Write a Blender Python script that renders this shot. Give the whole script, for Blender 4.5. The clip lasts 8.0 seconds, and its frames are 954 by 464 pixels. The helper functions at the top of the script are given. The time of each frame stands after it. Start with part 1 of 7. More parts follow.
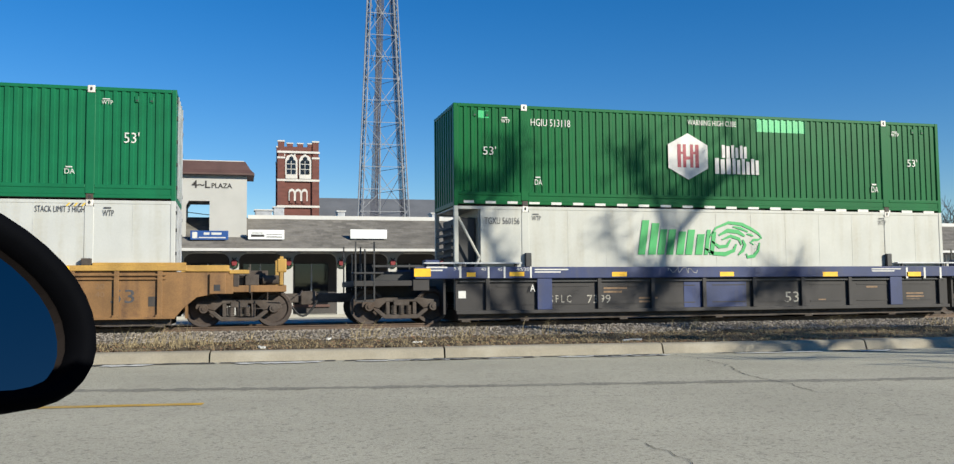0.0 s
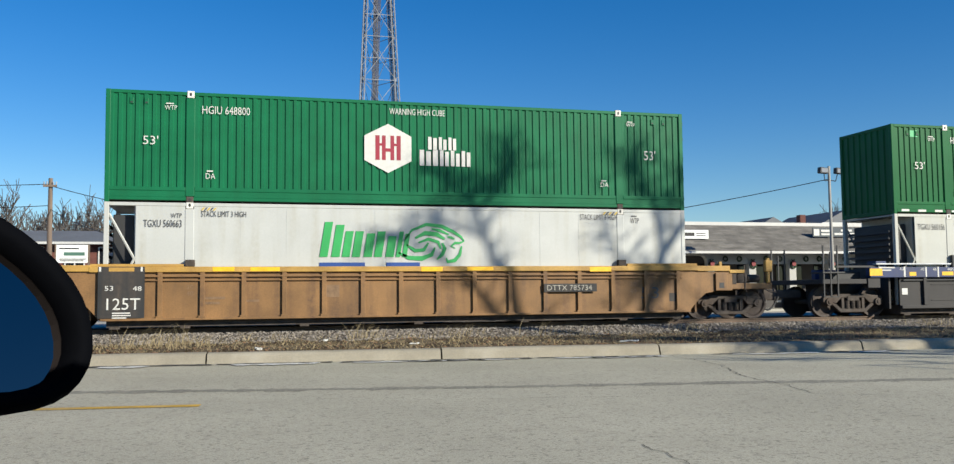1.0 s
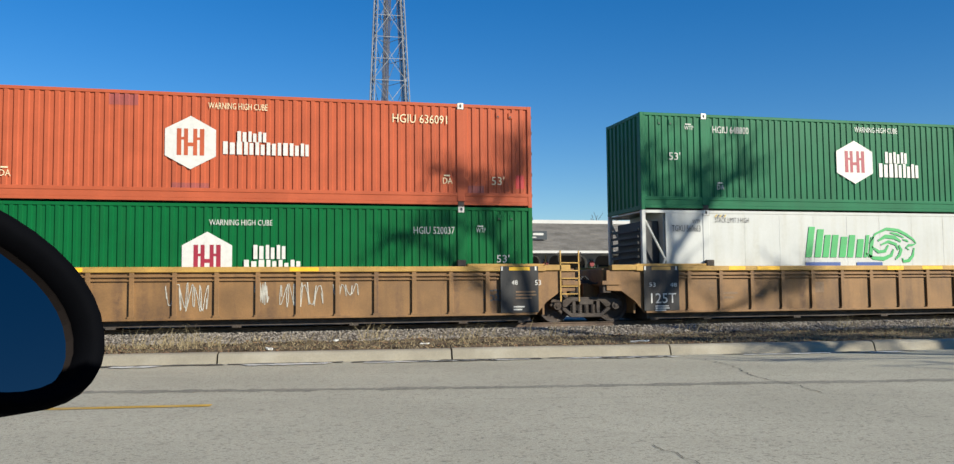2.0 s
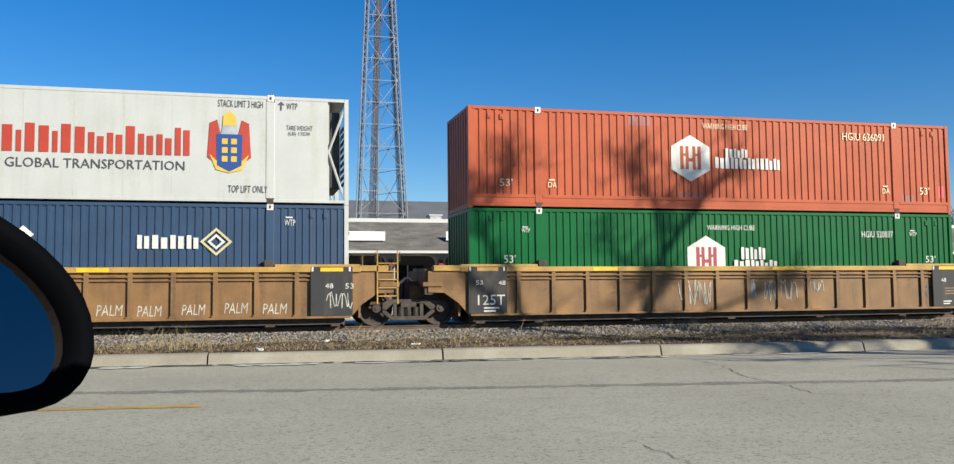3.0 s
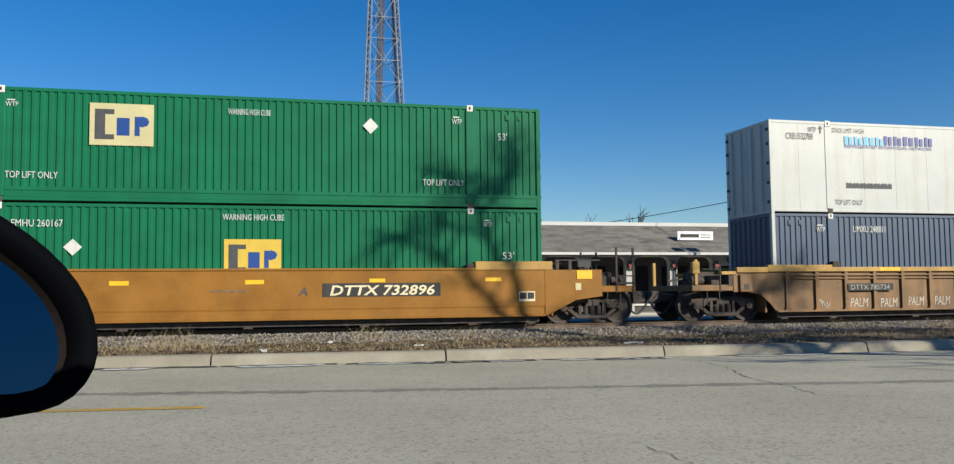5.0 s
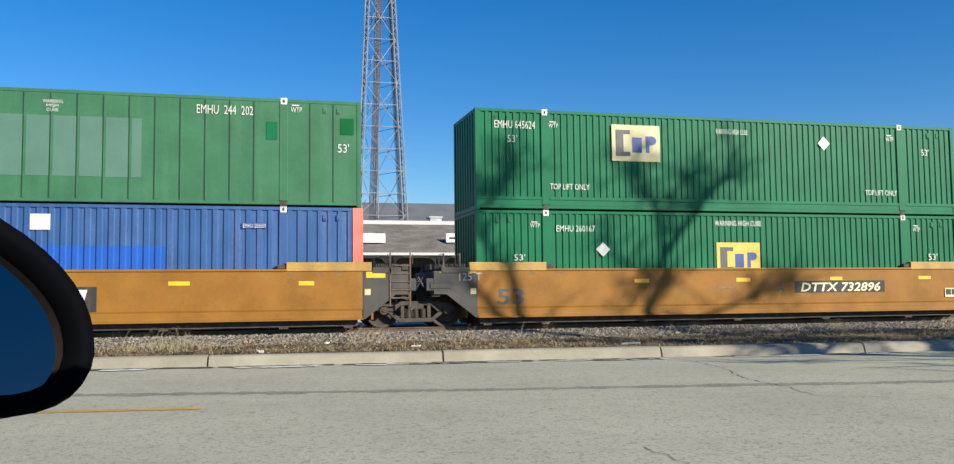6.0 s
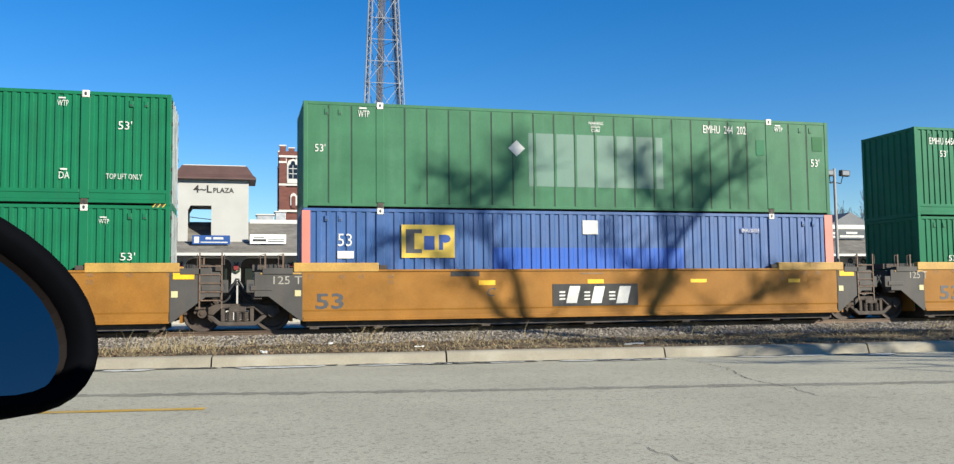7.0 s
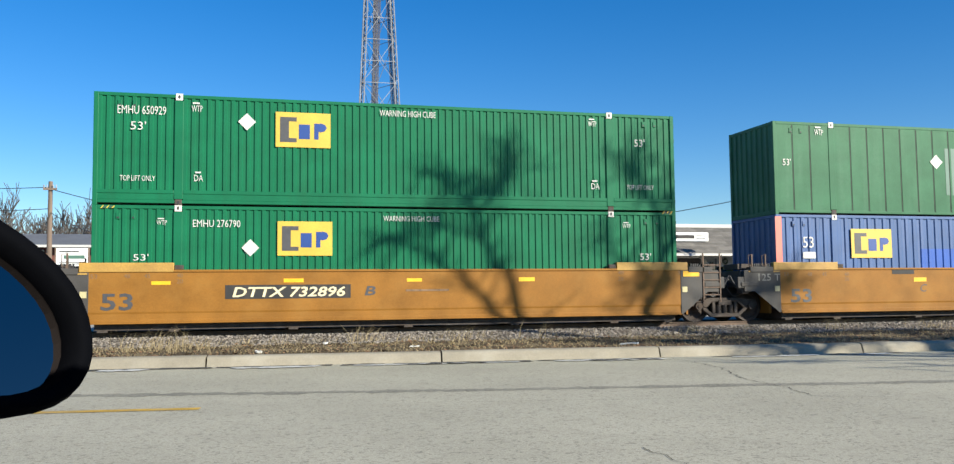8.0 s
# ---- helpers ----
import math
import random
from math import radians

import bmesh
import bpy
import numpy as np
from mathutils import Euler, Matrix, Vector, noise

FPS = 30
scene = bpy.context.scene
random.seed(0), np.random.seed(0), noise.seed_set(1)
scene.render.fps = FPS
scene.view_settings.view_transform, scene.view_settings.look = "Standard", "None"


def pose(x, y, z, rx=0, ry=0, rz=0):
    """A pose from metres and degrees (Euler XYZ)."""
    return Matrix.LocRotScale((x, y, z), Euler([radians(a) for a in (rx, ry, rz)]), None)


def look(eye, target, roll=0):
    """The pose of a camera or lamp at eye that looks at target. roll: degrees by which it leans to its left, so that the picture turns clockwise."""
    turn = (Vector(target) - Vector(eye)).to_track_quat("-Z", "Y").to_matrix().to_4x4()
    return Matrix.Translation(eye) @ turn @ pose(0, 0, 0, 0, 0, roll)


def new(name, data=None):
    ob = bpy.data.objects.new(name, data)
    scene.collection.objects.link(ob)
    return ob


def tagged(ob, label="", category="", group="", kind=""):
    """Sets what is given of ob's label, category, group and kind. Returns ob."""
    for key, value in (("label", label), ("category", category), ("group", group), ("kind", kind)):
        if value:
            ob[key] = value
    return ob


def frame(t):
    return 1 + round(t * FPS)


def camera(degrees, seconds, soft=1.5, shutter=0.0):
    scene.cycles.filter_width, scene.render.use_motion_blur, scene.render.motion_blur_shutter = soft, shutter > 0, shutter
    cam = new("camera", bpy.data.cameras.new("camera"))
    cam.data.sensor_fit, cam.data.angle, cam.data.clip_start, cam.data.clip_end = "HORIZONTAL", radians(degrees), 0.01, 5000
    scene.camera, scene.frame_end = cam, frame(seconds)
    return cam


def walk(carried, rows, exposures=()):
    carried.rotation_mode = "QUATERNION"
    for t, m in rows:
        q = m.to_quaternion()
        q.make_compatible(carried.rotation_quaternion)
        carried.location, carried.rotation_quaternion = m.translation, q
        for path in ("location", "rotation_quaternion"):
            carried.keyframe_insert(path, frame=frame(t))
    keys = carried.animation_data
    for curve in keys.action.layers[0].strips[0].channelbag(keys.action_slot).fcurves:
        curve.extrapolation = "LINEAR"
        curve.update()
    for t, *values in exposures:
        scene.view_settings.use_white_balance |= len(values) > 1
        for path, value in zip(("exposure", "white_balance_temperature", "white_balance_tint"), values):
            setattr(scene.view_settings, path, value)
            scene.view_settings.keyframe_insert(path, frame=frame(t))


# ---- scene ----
cam = camera(55.0, 8.0, soft=1.3)
CAM_ROWS = [
    # seconds, yaw, pitch, roll
    (0.0, -14.68, 3.86, 0.55), (0.5, -14.79, 3.90, 0.57), (1.0, -14.87, 3.94, 0.58), (1.3, -14.75, 3.95, 0.58), (1.5, -14.57, 3.955, 0.58),
    (1.7, -14.07, 3.955, 0.58), (2.2, -14.40, 3.96, 0.59), (2.8, -14.68, 3.97, 0.59), (3.0, -14.79, 3.97, 0.59), (3.5, -14.68, 4.02, 0.60),
    (4.0, -14.41, 4.03, 0.61), (4.5, -14.45, 4.03, 0.61), (5.0, -14.60, 4.05, 0.62), (5.6, -14.72, 4.08, 0.63), (6.3, -14.79, 4.10, 0.63),
    (6.5, -14.68, 4.105, 0.64), (7.0, -14.57, 4.125, 0.64), (7.5, -13.84, 4.125, 0.64), (8.0, -14.87, 4.11, 0.64)]
EYE = (0.0, 0.0, 1.4)
EXPOSURES = [(0.0, 0.60), (1.7, 0.60), (3.0, 0.66), (3.5, 0.50), (4.0, 0.38), (4.5, 0.36), (5.0, 0.46), (6.5, 0.86), (8.0, 0.90)]
walk(cam, [(t, pose(*EYE, 90 + p, r, y)) for t, y, p, r in CAM_ROWS], EXPOSURES)

# ---- daylight ----
SUN_UP, SUN_SIDE = 24.0, 0.85      # elevation in degrees; metres that shadows drift to -x for each metre of +y
SUN_TURN = math.atan2(SUN_SIDE, -1.0)
world = bpy.data.worlds.new("sky")
scene.world = world
world.use_nodes = True
sky = world.node_tree.nodes.new("ShaderNodeTexSky")
sky.sky_type, sky.sun_disc = "NISHITA", False
sky.sun_elevation, sky.sun_rotation = radians(SUN_UP), SUN_TURN
sky.air_density, sky.dust_density, sky.ozone_density = 1.0, 0.0, 4.0
back = world.node_tree.nodes["Background"]
back.inputs["Strength"].default_value = 0.079
deep = world.node_tree.nodes.new("ShaderNodeHueSaturation")
deep.inputs["Saturation"].default_value = 1.36
deep.inputs["Hue"].default_value = 0.508
world.node_tree.links.new(sky.outputs[0], deep.inputs["Color"])
world.node_tree.links.new(deep.outputs[0], back.inputs[0])
sun = new("sun", bpy.data.lights.new("sun", "SUN"))
sun.data.energy, sun.data.angle, sun.data.color = 4.8, radians(0.53), (1.0, 0.95, 0.80)
SUN_DIR = Vector((math.sin(SUN_TURN) * math.cos(radians(SUN_UP)), math.cos(SUN_TURN) * math.cos(radians(SUN_UP)), math.sin(radians(SUN_UP))))
sun.matrix_world = look(SUN_DIR * 60, (0, 0, 0))


# ---- materials ----
def mat(name, col, rough=0.6, metal=0.0, var=0.18, scale=1.2, fine=40.0, bump=0.0, dirt=None, streak=0.0, stretch=(1, 1, 1), spec=0.5, island=0.0, each=0.0, grain=None, speck=0.0):
    """Paint or mineral: two scales of noise on the colour, streaks of dirt that run down, fine relief."""
    m = bpy.data.materials.new(name)
    m.use_nodes = True
    n, l = m.node_tree.nodes, m.node_tree.links
    b = n["Principled BSDF"]
    b.inputs["Roughness"].default_value, b.inputs["Metallic"].default_value = rough, metal
    b.inputs["Specular IOR Level"].default_value = spec
    co = n.new("ShaderNodeTexCoord")
    mp = n.new("ShaderNodeMapping")
    mp.inputs["Scale"].default_value = stretch
    l.new(co.outputs["Object"], mp.inputs[0])

    def nz(s, vec, detail=4):
        t = n.new("ShaderNodeTexNoise")
        t.inputs["Scale"].default_value, t.inputs["Detail"].default_value = s, detail
        l.new(vec, t.inputs["Vector"])
        return t.outputs["Fac"]

    def ramp(fac, lo, hi, a, z):
        r = n.new("ShaderNodeMapRange")
        l.new(fac, r.inputs[0])
        for i, v in enumerate((lo, hi, a, z)):
            r.inputs[i + 1].default_value = v
        return r.outputs[0]

    def mul(a, bb):
        x = n.new("ShaderNodeMath")
        x.operation = "MULTIPLY"
        l.new(a, x.inputs[0])
        l.new(bb, x.inputs[1])
        return x.outputs[0]
    big, small = nz(scale, mp.outputs[0]), nz(fine, mp.outputs[0], 2)
    val = mul(ramp(big, 0.3, 0.7, 1 - var, 1 + var), ramp(small, 0.3, 0.7, 1 - (grain or var * 0.6), 1 + (grain or var * 0.6)))
    if speck:
        val = mul(val, ramp(nz(24, co.outputs["Object"], 3), 0.56, 0.66, 1, 1 - speck))
        val = mul(val, ramp(nz(6.5, co.outputs["Object"], 5), 0.60, 0.72, 1, 1 - speck * 0.7))
    if island:
        g = n.new("ShaderNodeNewGeometry")
        val = mul(val, ramp(g.outputs["Random Per Island"], 0, 1, 1 - island, 1 + island))
    if each:
        g = n.new("ShaderNodeObjectInfo")
        val = mul(val, ramp(g.outputs["Random"], 0, 1, 1 - each, 1 + each))
    sc = n.new("ShaderNodeVectorMath")
    sc.operation = "SCALE"
    sc.inputs[0].default_value = col
    l.new(val, sc.inputs["Scale"])
    out = sc.outputs[0]
    if dirt:
        mp2 = n.new("ShaderNodeMapping")
        mp2.inputs["Scale"].default_value = (2.2, 2.2, 0.22) if streak else (1, 1, 1)
        l.new(co.outputs["Object"], mp2.inputs[0])
        k = mul(ramp(nz(1.6, mp2.outputs[0], 6), 0.48, 0.72, 0, 1), ramp(nz(9, co.outputs["Object"], 3), 0.3, 0.7, 0.3, 1))
        k2 = ramp(k, 0, 1, 0, dirt[3])
        mx = n.new("ShaderNodeMix")
        mx.data_type = "RGBA"
        l.new(k2, mx.inputs["Factor"])
        l.new(out, mx.inputs["A"])
        mx.inputs["B"].default_value = (*dirt[:3], 1)
        out = mx.outputs["Result"]
    l.new(out, b.inputs["Base Color"])
    if bump:
        bp = n.new("ShaderNodeBump")
        bp.inputs["Strength"].default_value, bp.inputs["Distance"].default_value = bump, 0.02
        l.new(small, bp.inputs["Height"])
        l.new(bp.outputs[0], b.inputs["Normal"])
    return m


RUST = (0.11, 0.05, 0.025)
M_GREEN = mat("green_paint", (0.007, 0.116, 0.050), 0.42, var=0.12, dirt=(0.012, 0.07, 0.03, 0.35), streak=1, spec=0.16)
M_GREEN_DEEP = mat("deep_green_paint", (0.002, 0.095, 0.026), 0.38, var=0.10, dirt=(0.012, 0.06, 0.02, 0.3), streak=1, spec=0.16)
M_GREEN_EMP = mat("mid_green_paint", (0.007, 0.120, 0.056), 0.45, var=0.12, dirt=(0.018, 0.08, 0.04, 0.35), streak=1, spec=0.16)
M_GREEN_FADED = mat("faded_green_paint", (0.040, 0.132, 0.070), 0.5, var=0.13, dirt=(0.075, 0.17, 0.105, 0.5), streak=1, spec=0.16)
M_GREEN_LIGHT = mat("bright_green_patch", (0.02, 0.36, 0.12), 0.4, var=0.1)
M_GREEN_GREY = mat("greyed_green_patch", (0.072, 0.155, 0.118), 0.5, var=0.1)
M_GREEN_DARK = mat("dark_green_strip", (0.010, 0.030, 0.018), 0.6, var=0.2)
M_ORANGE = mat("orange_paint", (0.375, 0.084, 0.038), 0.45, var=0.10, dirt=(0.28, 0.07, 0.035, 0.4), streak=1, spec=0.16)
M_ORANGE_RED = mat("red_patch", (0.48, 0.03, 0.03), 0.45, var=0.15)
M_ORANGE_DULL = mat("dull_red_patch", (0.25, 0.055, 0.045), 0.5, var=0.15)
M_WHITE = mat("white_paint", (0.425, 0.430, 0.415), 0.42, var=0.05, dirt=(0.33, 0.31, 0.25, 0.6), streak=1)
M_WHITE_WARM = mat("cream_paint", (0.400, 0.400, 0.368), 0.42, var=0.06, dirt=(0.31, 0.28, 0.21, 0.6), streak=1)
M_NAVY = mat("navy_paint", (0.019, 0.046, 0.098), 0.45, var=0.12, dirt=(0.05, 0.06, 0.08, 0.4), streak=1)
M_BLUE = mat("blue_paint", (0.017, 0.068, 0.205), 0.5, var=0.13, dirt=(0.10, 0.15, 0.32, 0.5), streak=1)
M_BLUE_BRIGHT = mat("bright_blue_patch", (0.010, 0.075, 0.36), 0.4, var=0.1)
M_SALMON = mat("salmon_paint", (0.62, 0.16, 0.12), 0.5, var=0.1)
M_TAN = mat("tan_car_paint", (0.192, 0.099, 0.034), 0.65, var=0.25, dirt=(0.070, 0.035, 0.019, 0.95), streak=1, bump=0.05)
M_OCHRE = mat("ochre_car_paint", (0.240, 0.106, 0.018), 0.55, var=0.16, dirt=(0.29, 0.150, 0.036, 0.5), streak=0, bump=0.04, spec=0.2)
M_CHORD = mat("yellow_top_paint", (0.37, 0.215, 0.045), 0.6, var=0.25, dirt=(0.24, 0.12, 0.04, 0.6), bump=0.05)
M_CAR_BLUE = mat("dusty_blue_car_paint", (0.013, 0.026, 0.095), 0.6, var=0.2, dirt=(0.06, 0.055, 0.06, 0.6), streak=1)
M_CAR_GREY = mat("dusty_grey_car_paint", (0.026, 0.023, 0.023), 0.7, var=0.25, dirt=(0.022, 0.02, 0.02, 0.6), streak=1, bump=0.05)
M_PANEL = mat("dark_grey_panel_paint", (0.019, 0.019, 0.020), 0.7, var=0.2, dirt=(0.10, 0.07, 0.05, 0.5), streak=1)
M_SKIRT = mat("dusty_grey_skirt_paint", (0.048, 0.044, 0.041), 0.7, var=0.25, dirt=(0.09, 0.065, 0.045, 0.5), streak=1)
M_LADDER = mat("rusty_brown_ladder", (0.125, 0.078, 0.052), 0.7, var=0.3, scale=6, dirt=(0.05, 0.035, 0.03, 0.6))
M_TRUCK = mat("brown_grey_cast_steel", (0.066, 0.054, 0.047), 0.75, 0.0, var=0.3, scale=4, dirt=(0.065, 0.036, 0.02, 0.5), bump=0.15, spec=0.25)
M_WHEEL = mat("rusty_wheel_steel", (0.048, 0.034, 0.028), 0.7, 0.1, var=0.25, scale=5, dirt=(0.07, 0.05, 0.04, 0.6), bump=0.1)
M_BLACK = mat("black_steel", (0.022, 0.022, 0.024), 0.6, var=0.3, bump=0.05)
M_STEEL = mat("galvanised_steel", (0.36, 0.37, 0.39), 0.5, 0.4, var=0.2, scale=3)
M_CAST = mat("casting_paint", (0.62, 0.60, 0.56), 0.55, var=0.2, scale=8, dirt=(0.2, 0.12, 0.07, 0.6))
M_LETTER = mat("white_lettering", (0.54, 0.53, 0.50), 0.5, var=0.08, scale=6)
M_LETTER_DARK = mat("dark_lettering", (0.055, 0.055, 0.06), 0.5, var=0.15, scale=6)
M_LETTER_CREAM = mat("cream_lettering", (0.66, 0.56, 0.36), 0.5, var=0.1, scale=6)
M_LETTER_DIM = mat("dim_lettering", (0.30, 0.28, 0.24), 0.6, var=0.2, scale=8)
M_LETTER_FADED = mat("faded_brown_lettering", (0.17, 0.10, 0.05), 0.6, var=0.3, scale=8)
M_CRIMSON = mat("crimson_mark", (0.25, 0.012, 0.03), 0.45, var=0.1)
M_LEAF_GREEN = mat("leaf_green_mark", (0.022, 0.30, 0.075), 0.45, var=0.12)
M_ROYAL = mat("royal_blue_mark", (0.012, 0.05, 0.22), 0.45, var=0.1)
M_TEAL = mat("teal_mark", (0.09, 0.34, 0.52), 0.45, var=0.1)
M_INDIGO = mat("indigo_mark", (0.045, 0.055, 0.24), 0.45, var=0.1)
M_BRICKRED = mat("brick_red_mark", (0.36, 0.04, 0.02), 0.45, var=0.1)
M_GOLD = mat("gold_mark", (0.56, 0.38, 0.05), 0.45, var=0.12)
M_PALE_YELLOW = mat("pale_yellow_mark", (0.50, 0.44, 0.24), 0.45, var=0.1)
M_SIGNAL_YELLOW = mat("reflective_yellow", (0.76, 0.42, 0.015), 0.4, var=0.12, scale=6)
M_SPRAY = mat("white_spray_paint", (0.42, 0.40, 0.35), 0.6, var=0.25, scale=5)

M_ROAD = mat("worn_concrete_road", (0.385, 0.360, 0.283), 0.9, var=0.08, scale=0.35, fine=60, grain=0.22, bump=0.2, dirt=(0.30, 0.275, 0.215, 0.35), spec=0.2, speck=0.38)
M_TAR = mat("tar_seam", (0.055, 0.052, 0.048), 0.85, var=0.4, scale=3)
M_TYRE_BAND = mat("tyre_darkened_concrete", (0.225, 0.21, 0.17), 0.9, var=0.16, scale=0.8, fine=24, grain=0.34, bump=0.5, spec=0.25)
M_SALT = mat("salt_residue", (0.55, 0.54, 0.51), 0.9, var=0.25, scale=2)
M_YELLOW_LINE = mat("worn_yellow_line", (0.45, 0.27, 0.035), 0.8, var=0.3, scale=3, dirt=(0.29, 0.25, 0.17, 0.8))
M_KERB = mat("kerb_concrete", (0.275, 0.245, 0.190), 0.9, var=0.14, scale=1.5, fine=35, bump=0.3, dirt=(0.36, 0.335, 0.28, 0.6), each=0.06, spec=0.25)
M_DIRT = mat("dry_dirt_and_dead_grass", (0.088, 0.066, 0.044), 0.95, var=0.4, scale=1.6, fine=22, bump=0.8, dirt=(0.22, 0.175, 0.11, 0.6), spec=0.15)
M_BED = mat("ballast_bed", (0.095, 0.080, 0.066), 0.95, var=0.4, scale=2, fine=26, bump=1.0, spec=0.15)
M_STONE = mat("ballast_stone", (0.185, 0.162, 0.138), 0.9, var=0.2, scale=6, island=0.55, spec=0.2)
M_TIE = mat("creosoted_tie", (0.055, 0.045, 0.038), 0.9, var=0.3, scale=4, bump=0.3)
M_RAIL = mat("rusty_rail", (0.10, 0.065, 0.045), 0.6, 0.3, var=0.25, scale=3)
M_STRAW = mat("dry_straw", (0.255, 0.20, 0.11), 0.85, var=0.2, scale=4, island=0.35)
M_LEAF = mat("dead_leaf", (0.168, 0.092, 0.048), 0.85, var=0.2, scale=4, island=0.5)
M_LITTER = mat("paper_litter", (0.50, 0.49, 0.46), 0.7, var=0.2)
M_LOT = mat("pale_parking_concrete", (0.36, 0.345, 0.30), 0.9, var=0.14, scale=0.5, fine=40, bump=0.2)
M_GROUND = mat("winter_grass", (0.13, 0.11, 0.065), 0.95, var=0.3, scale=0.2, fine=6)
M_BARK = mat("grey_bark", (0.135, 0.115, 0.10), 0.9, var=0.25, scale=3)
M_STUCCO = mat("white_stucco", (0.405, 0.398, 0.375), 0.85, var=0.06, scale=1, fine=60, bump=0.2)
M_SHINGLE = mat("grey_brown_shingle", (0.135, 0.125, 0.112), 0.95, var=0.25, scale=1.5, fine=14, bump=0.3, island=0.2, stretch=(1, 1, 3))
M_BROWN_ROOF = mat("brown_metal_roof", (0.085, 0.045, 0.038), 0.6, var=0.15, scale=2)
M_TRIM = mat("white_trim", (0.503, 0.496, 0.476), 0.6, var=0.06)
M_SHOP_DARK = mat("dark_arcade_recess", (0.05, 0.045, 0.045), 0.7, var=0.2)
M_CHURCH_BRICK = mat("red_church_brick", (0.120, 0.042, 0.032), 0.85, var=0.18, scale=1.2, fine=9, stretch=(1, 1, 3))
M_CHURCH_STONE = mat("pale_church_stone", (0.50, 0.48, 0.45), 0.8, var=0.08)
M_SLATE = mat("grey_slate_roof", (0.115, 0.12, 0.13), 0.7, var=0.14, scale=0.5, fine=6)
M_SIGN_BLUE = mat("blue_sign", (0.02, 0.07, 0.24), 0.4, var=0.05)
M_SIGN_WHITE = mat("white_sign", (0.78, 0.79, 0.78), 0.4, var=0.04)
M_SIGN_DARK = mat("dark_sign", (0.03, 0.04, 0.05), 0.4, var=0.1)
M_WREATH = mat("dark_evergreen_wreath", (0.025, 0.045, 0.025), 0.9, var=0.3, scale=8)
M_RED_BOW = mat("red_bow", (0.17, 0.012, 0.016), 0.6, var=0.15)
M_POLE_WOOD = mat("weathered_pole_wood", (0.17, 0.125, 0.095), 0.9, var=0.25, scale=1, stretch=(4, 4, 0.4))
M_CONCRETE_POLE = mat("grey_pole", (0.32, 0.31, 0.29), 0.8, var=0.15)
M_CABLE = mat("black_cable", (0.03, 0.03, 0.03), 0.6)
M_CAR_PAINT = mat("black_car_plastic", (0.002, 0.0023, 0.0035), 0.8, var=0.15, scale=3, spec=0.03)
M_CAR_BODY = mat("dark_blue_car_paint", (0.012, 0.018, 0.04), 0.25, var=0.05)
M_RUBBER = mat("tyre_rubber", (0.02, 0.02, 0.02), 0.85, var=0.2)
M_TOWER = mat("galvanised_tower_steel", (0.25, 0.255, 0.27), 0.55, 0.3, var=0.2)
M_TOWER_RED = mat("dark_feed_line", (0.06, 0.062, 0.085), 0.7, var=0.2)


def glass(name, col, rough=0.04, metal=0.0):
    m = bpy.data.materials.new(name)
    m.use_nodes = True
    b = m.node_tree.nodes["Principled BSDF"]
    b.inputs["Base Color"].default_value = (*col, 1)
    b.inputs["Roughness"].default_value, b.inputs["Metallic"].default_value = rough, metal
    return m


M_GLASS = glass("dark_window_glass", (0.012, 0.014, 0.018))
M_MIRROR = glass("tinted_mirror", (0.12, 0.10, 0.10), 0.02, 1.0)
M_LAMP_GLASS = glass("lamp_glass", (0.25, 0.26, 0.28), 0.15)


# ---- building blocks ----
def box(bm, x0, x1, y0, y1, z0, z1):
    v = [bm.verts.new((x, y, z)) for x in (x0, x1) for y in (y0, y1) for z in (z0, z1)]
    for f in ((0, 1, 3, 2), (4, 6, 7, 5), (0, 4, 5, 1), (2, 3, 7, 6), (0, 2, 6, 4), (1, 5, 7, 3)):
        bm.faces.new([v[i] for i in f])


def rod(bm, a, b, r, n=6, r2=None, caps=True):
    a, b = Vector(a), Vector(b)
    d = (b - a).normalized()
    u = d.orthogonal().normalized()
    w = d.cross(u)
    r2 = r if r2 is None else r2
    ring = [[bm.verts.new(p + (u * math.cos(k * 2 * math.pi / n) + w * math.sin(k * 2 * math.pi / n)) * q) for k in range(n)] for p, q in ((a, r), (b, r2))]
    for k in range(n):
        bm.faces.new((ring[0][k], ring[0][(k + 1) % n], ring[1][(k + 1) % n], ring[1][k]))
    if caps:
        bm.faces.new(ring[0][::-1])
        bm.faces.new(ring[1])


def tube(bm, pts, r, n=6):
    """One bent round tube through the points."""
    pts = [Vector(p) for p in pts]
    rings = []
    for i, p in enumerate(pts):
        d = (pts[min(i + 1, len(pts) - 1)] - pts[max(i - 1, 0)]).normalized()
        u = d.cross(Vector((0.31, 0.95, 0.07))).normalized()
        w = d.cross(u)
        rings.append([bm.verts.new(p + (u * math.cos(k * 2 * math.pi / n) + w * math.sin(k * 2 * math.pi / n)) * r) for k in range(n)])
    for a, b in zip(rings, rings[1:]):
        for k in range(n):
            bm.faces.new((a[k], a[(k + 1) % n], b[(k + 1) % n], b[k]))


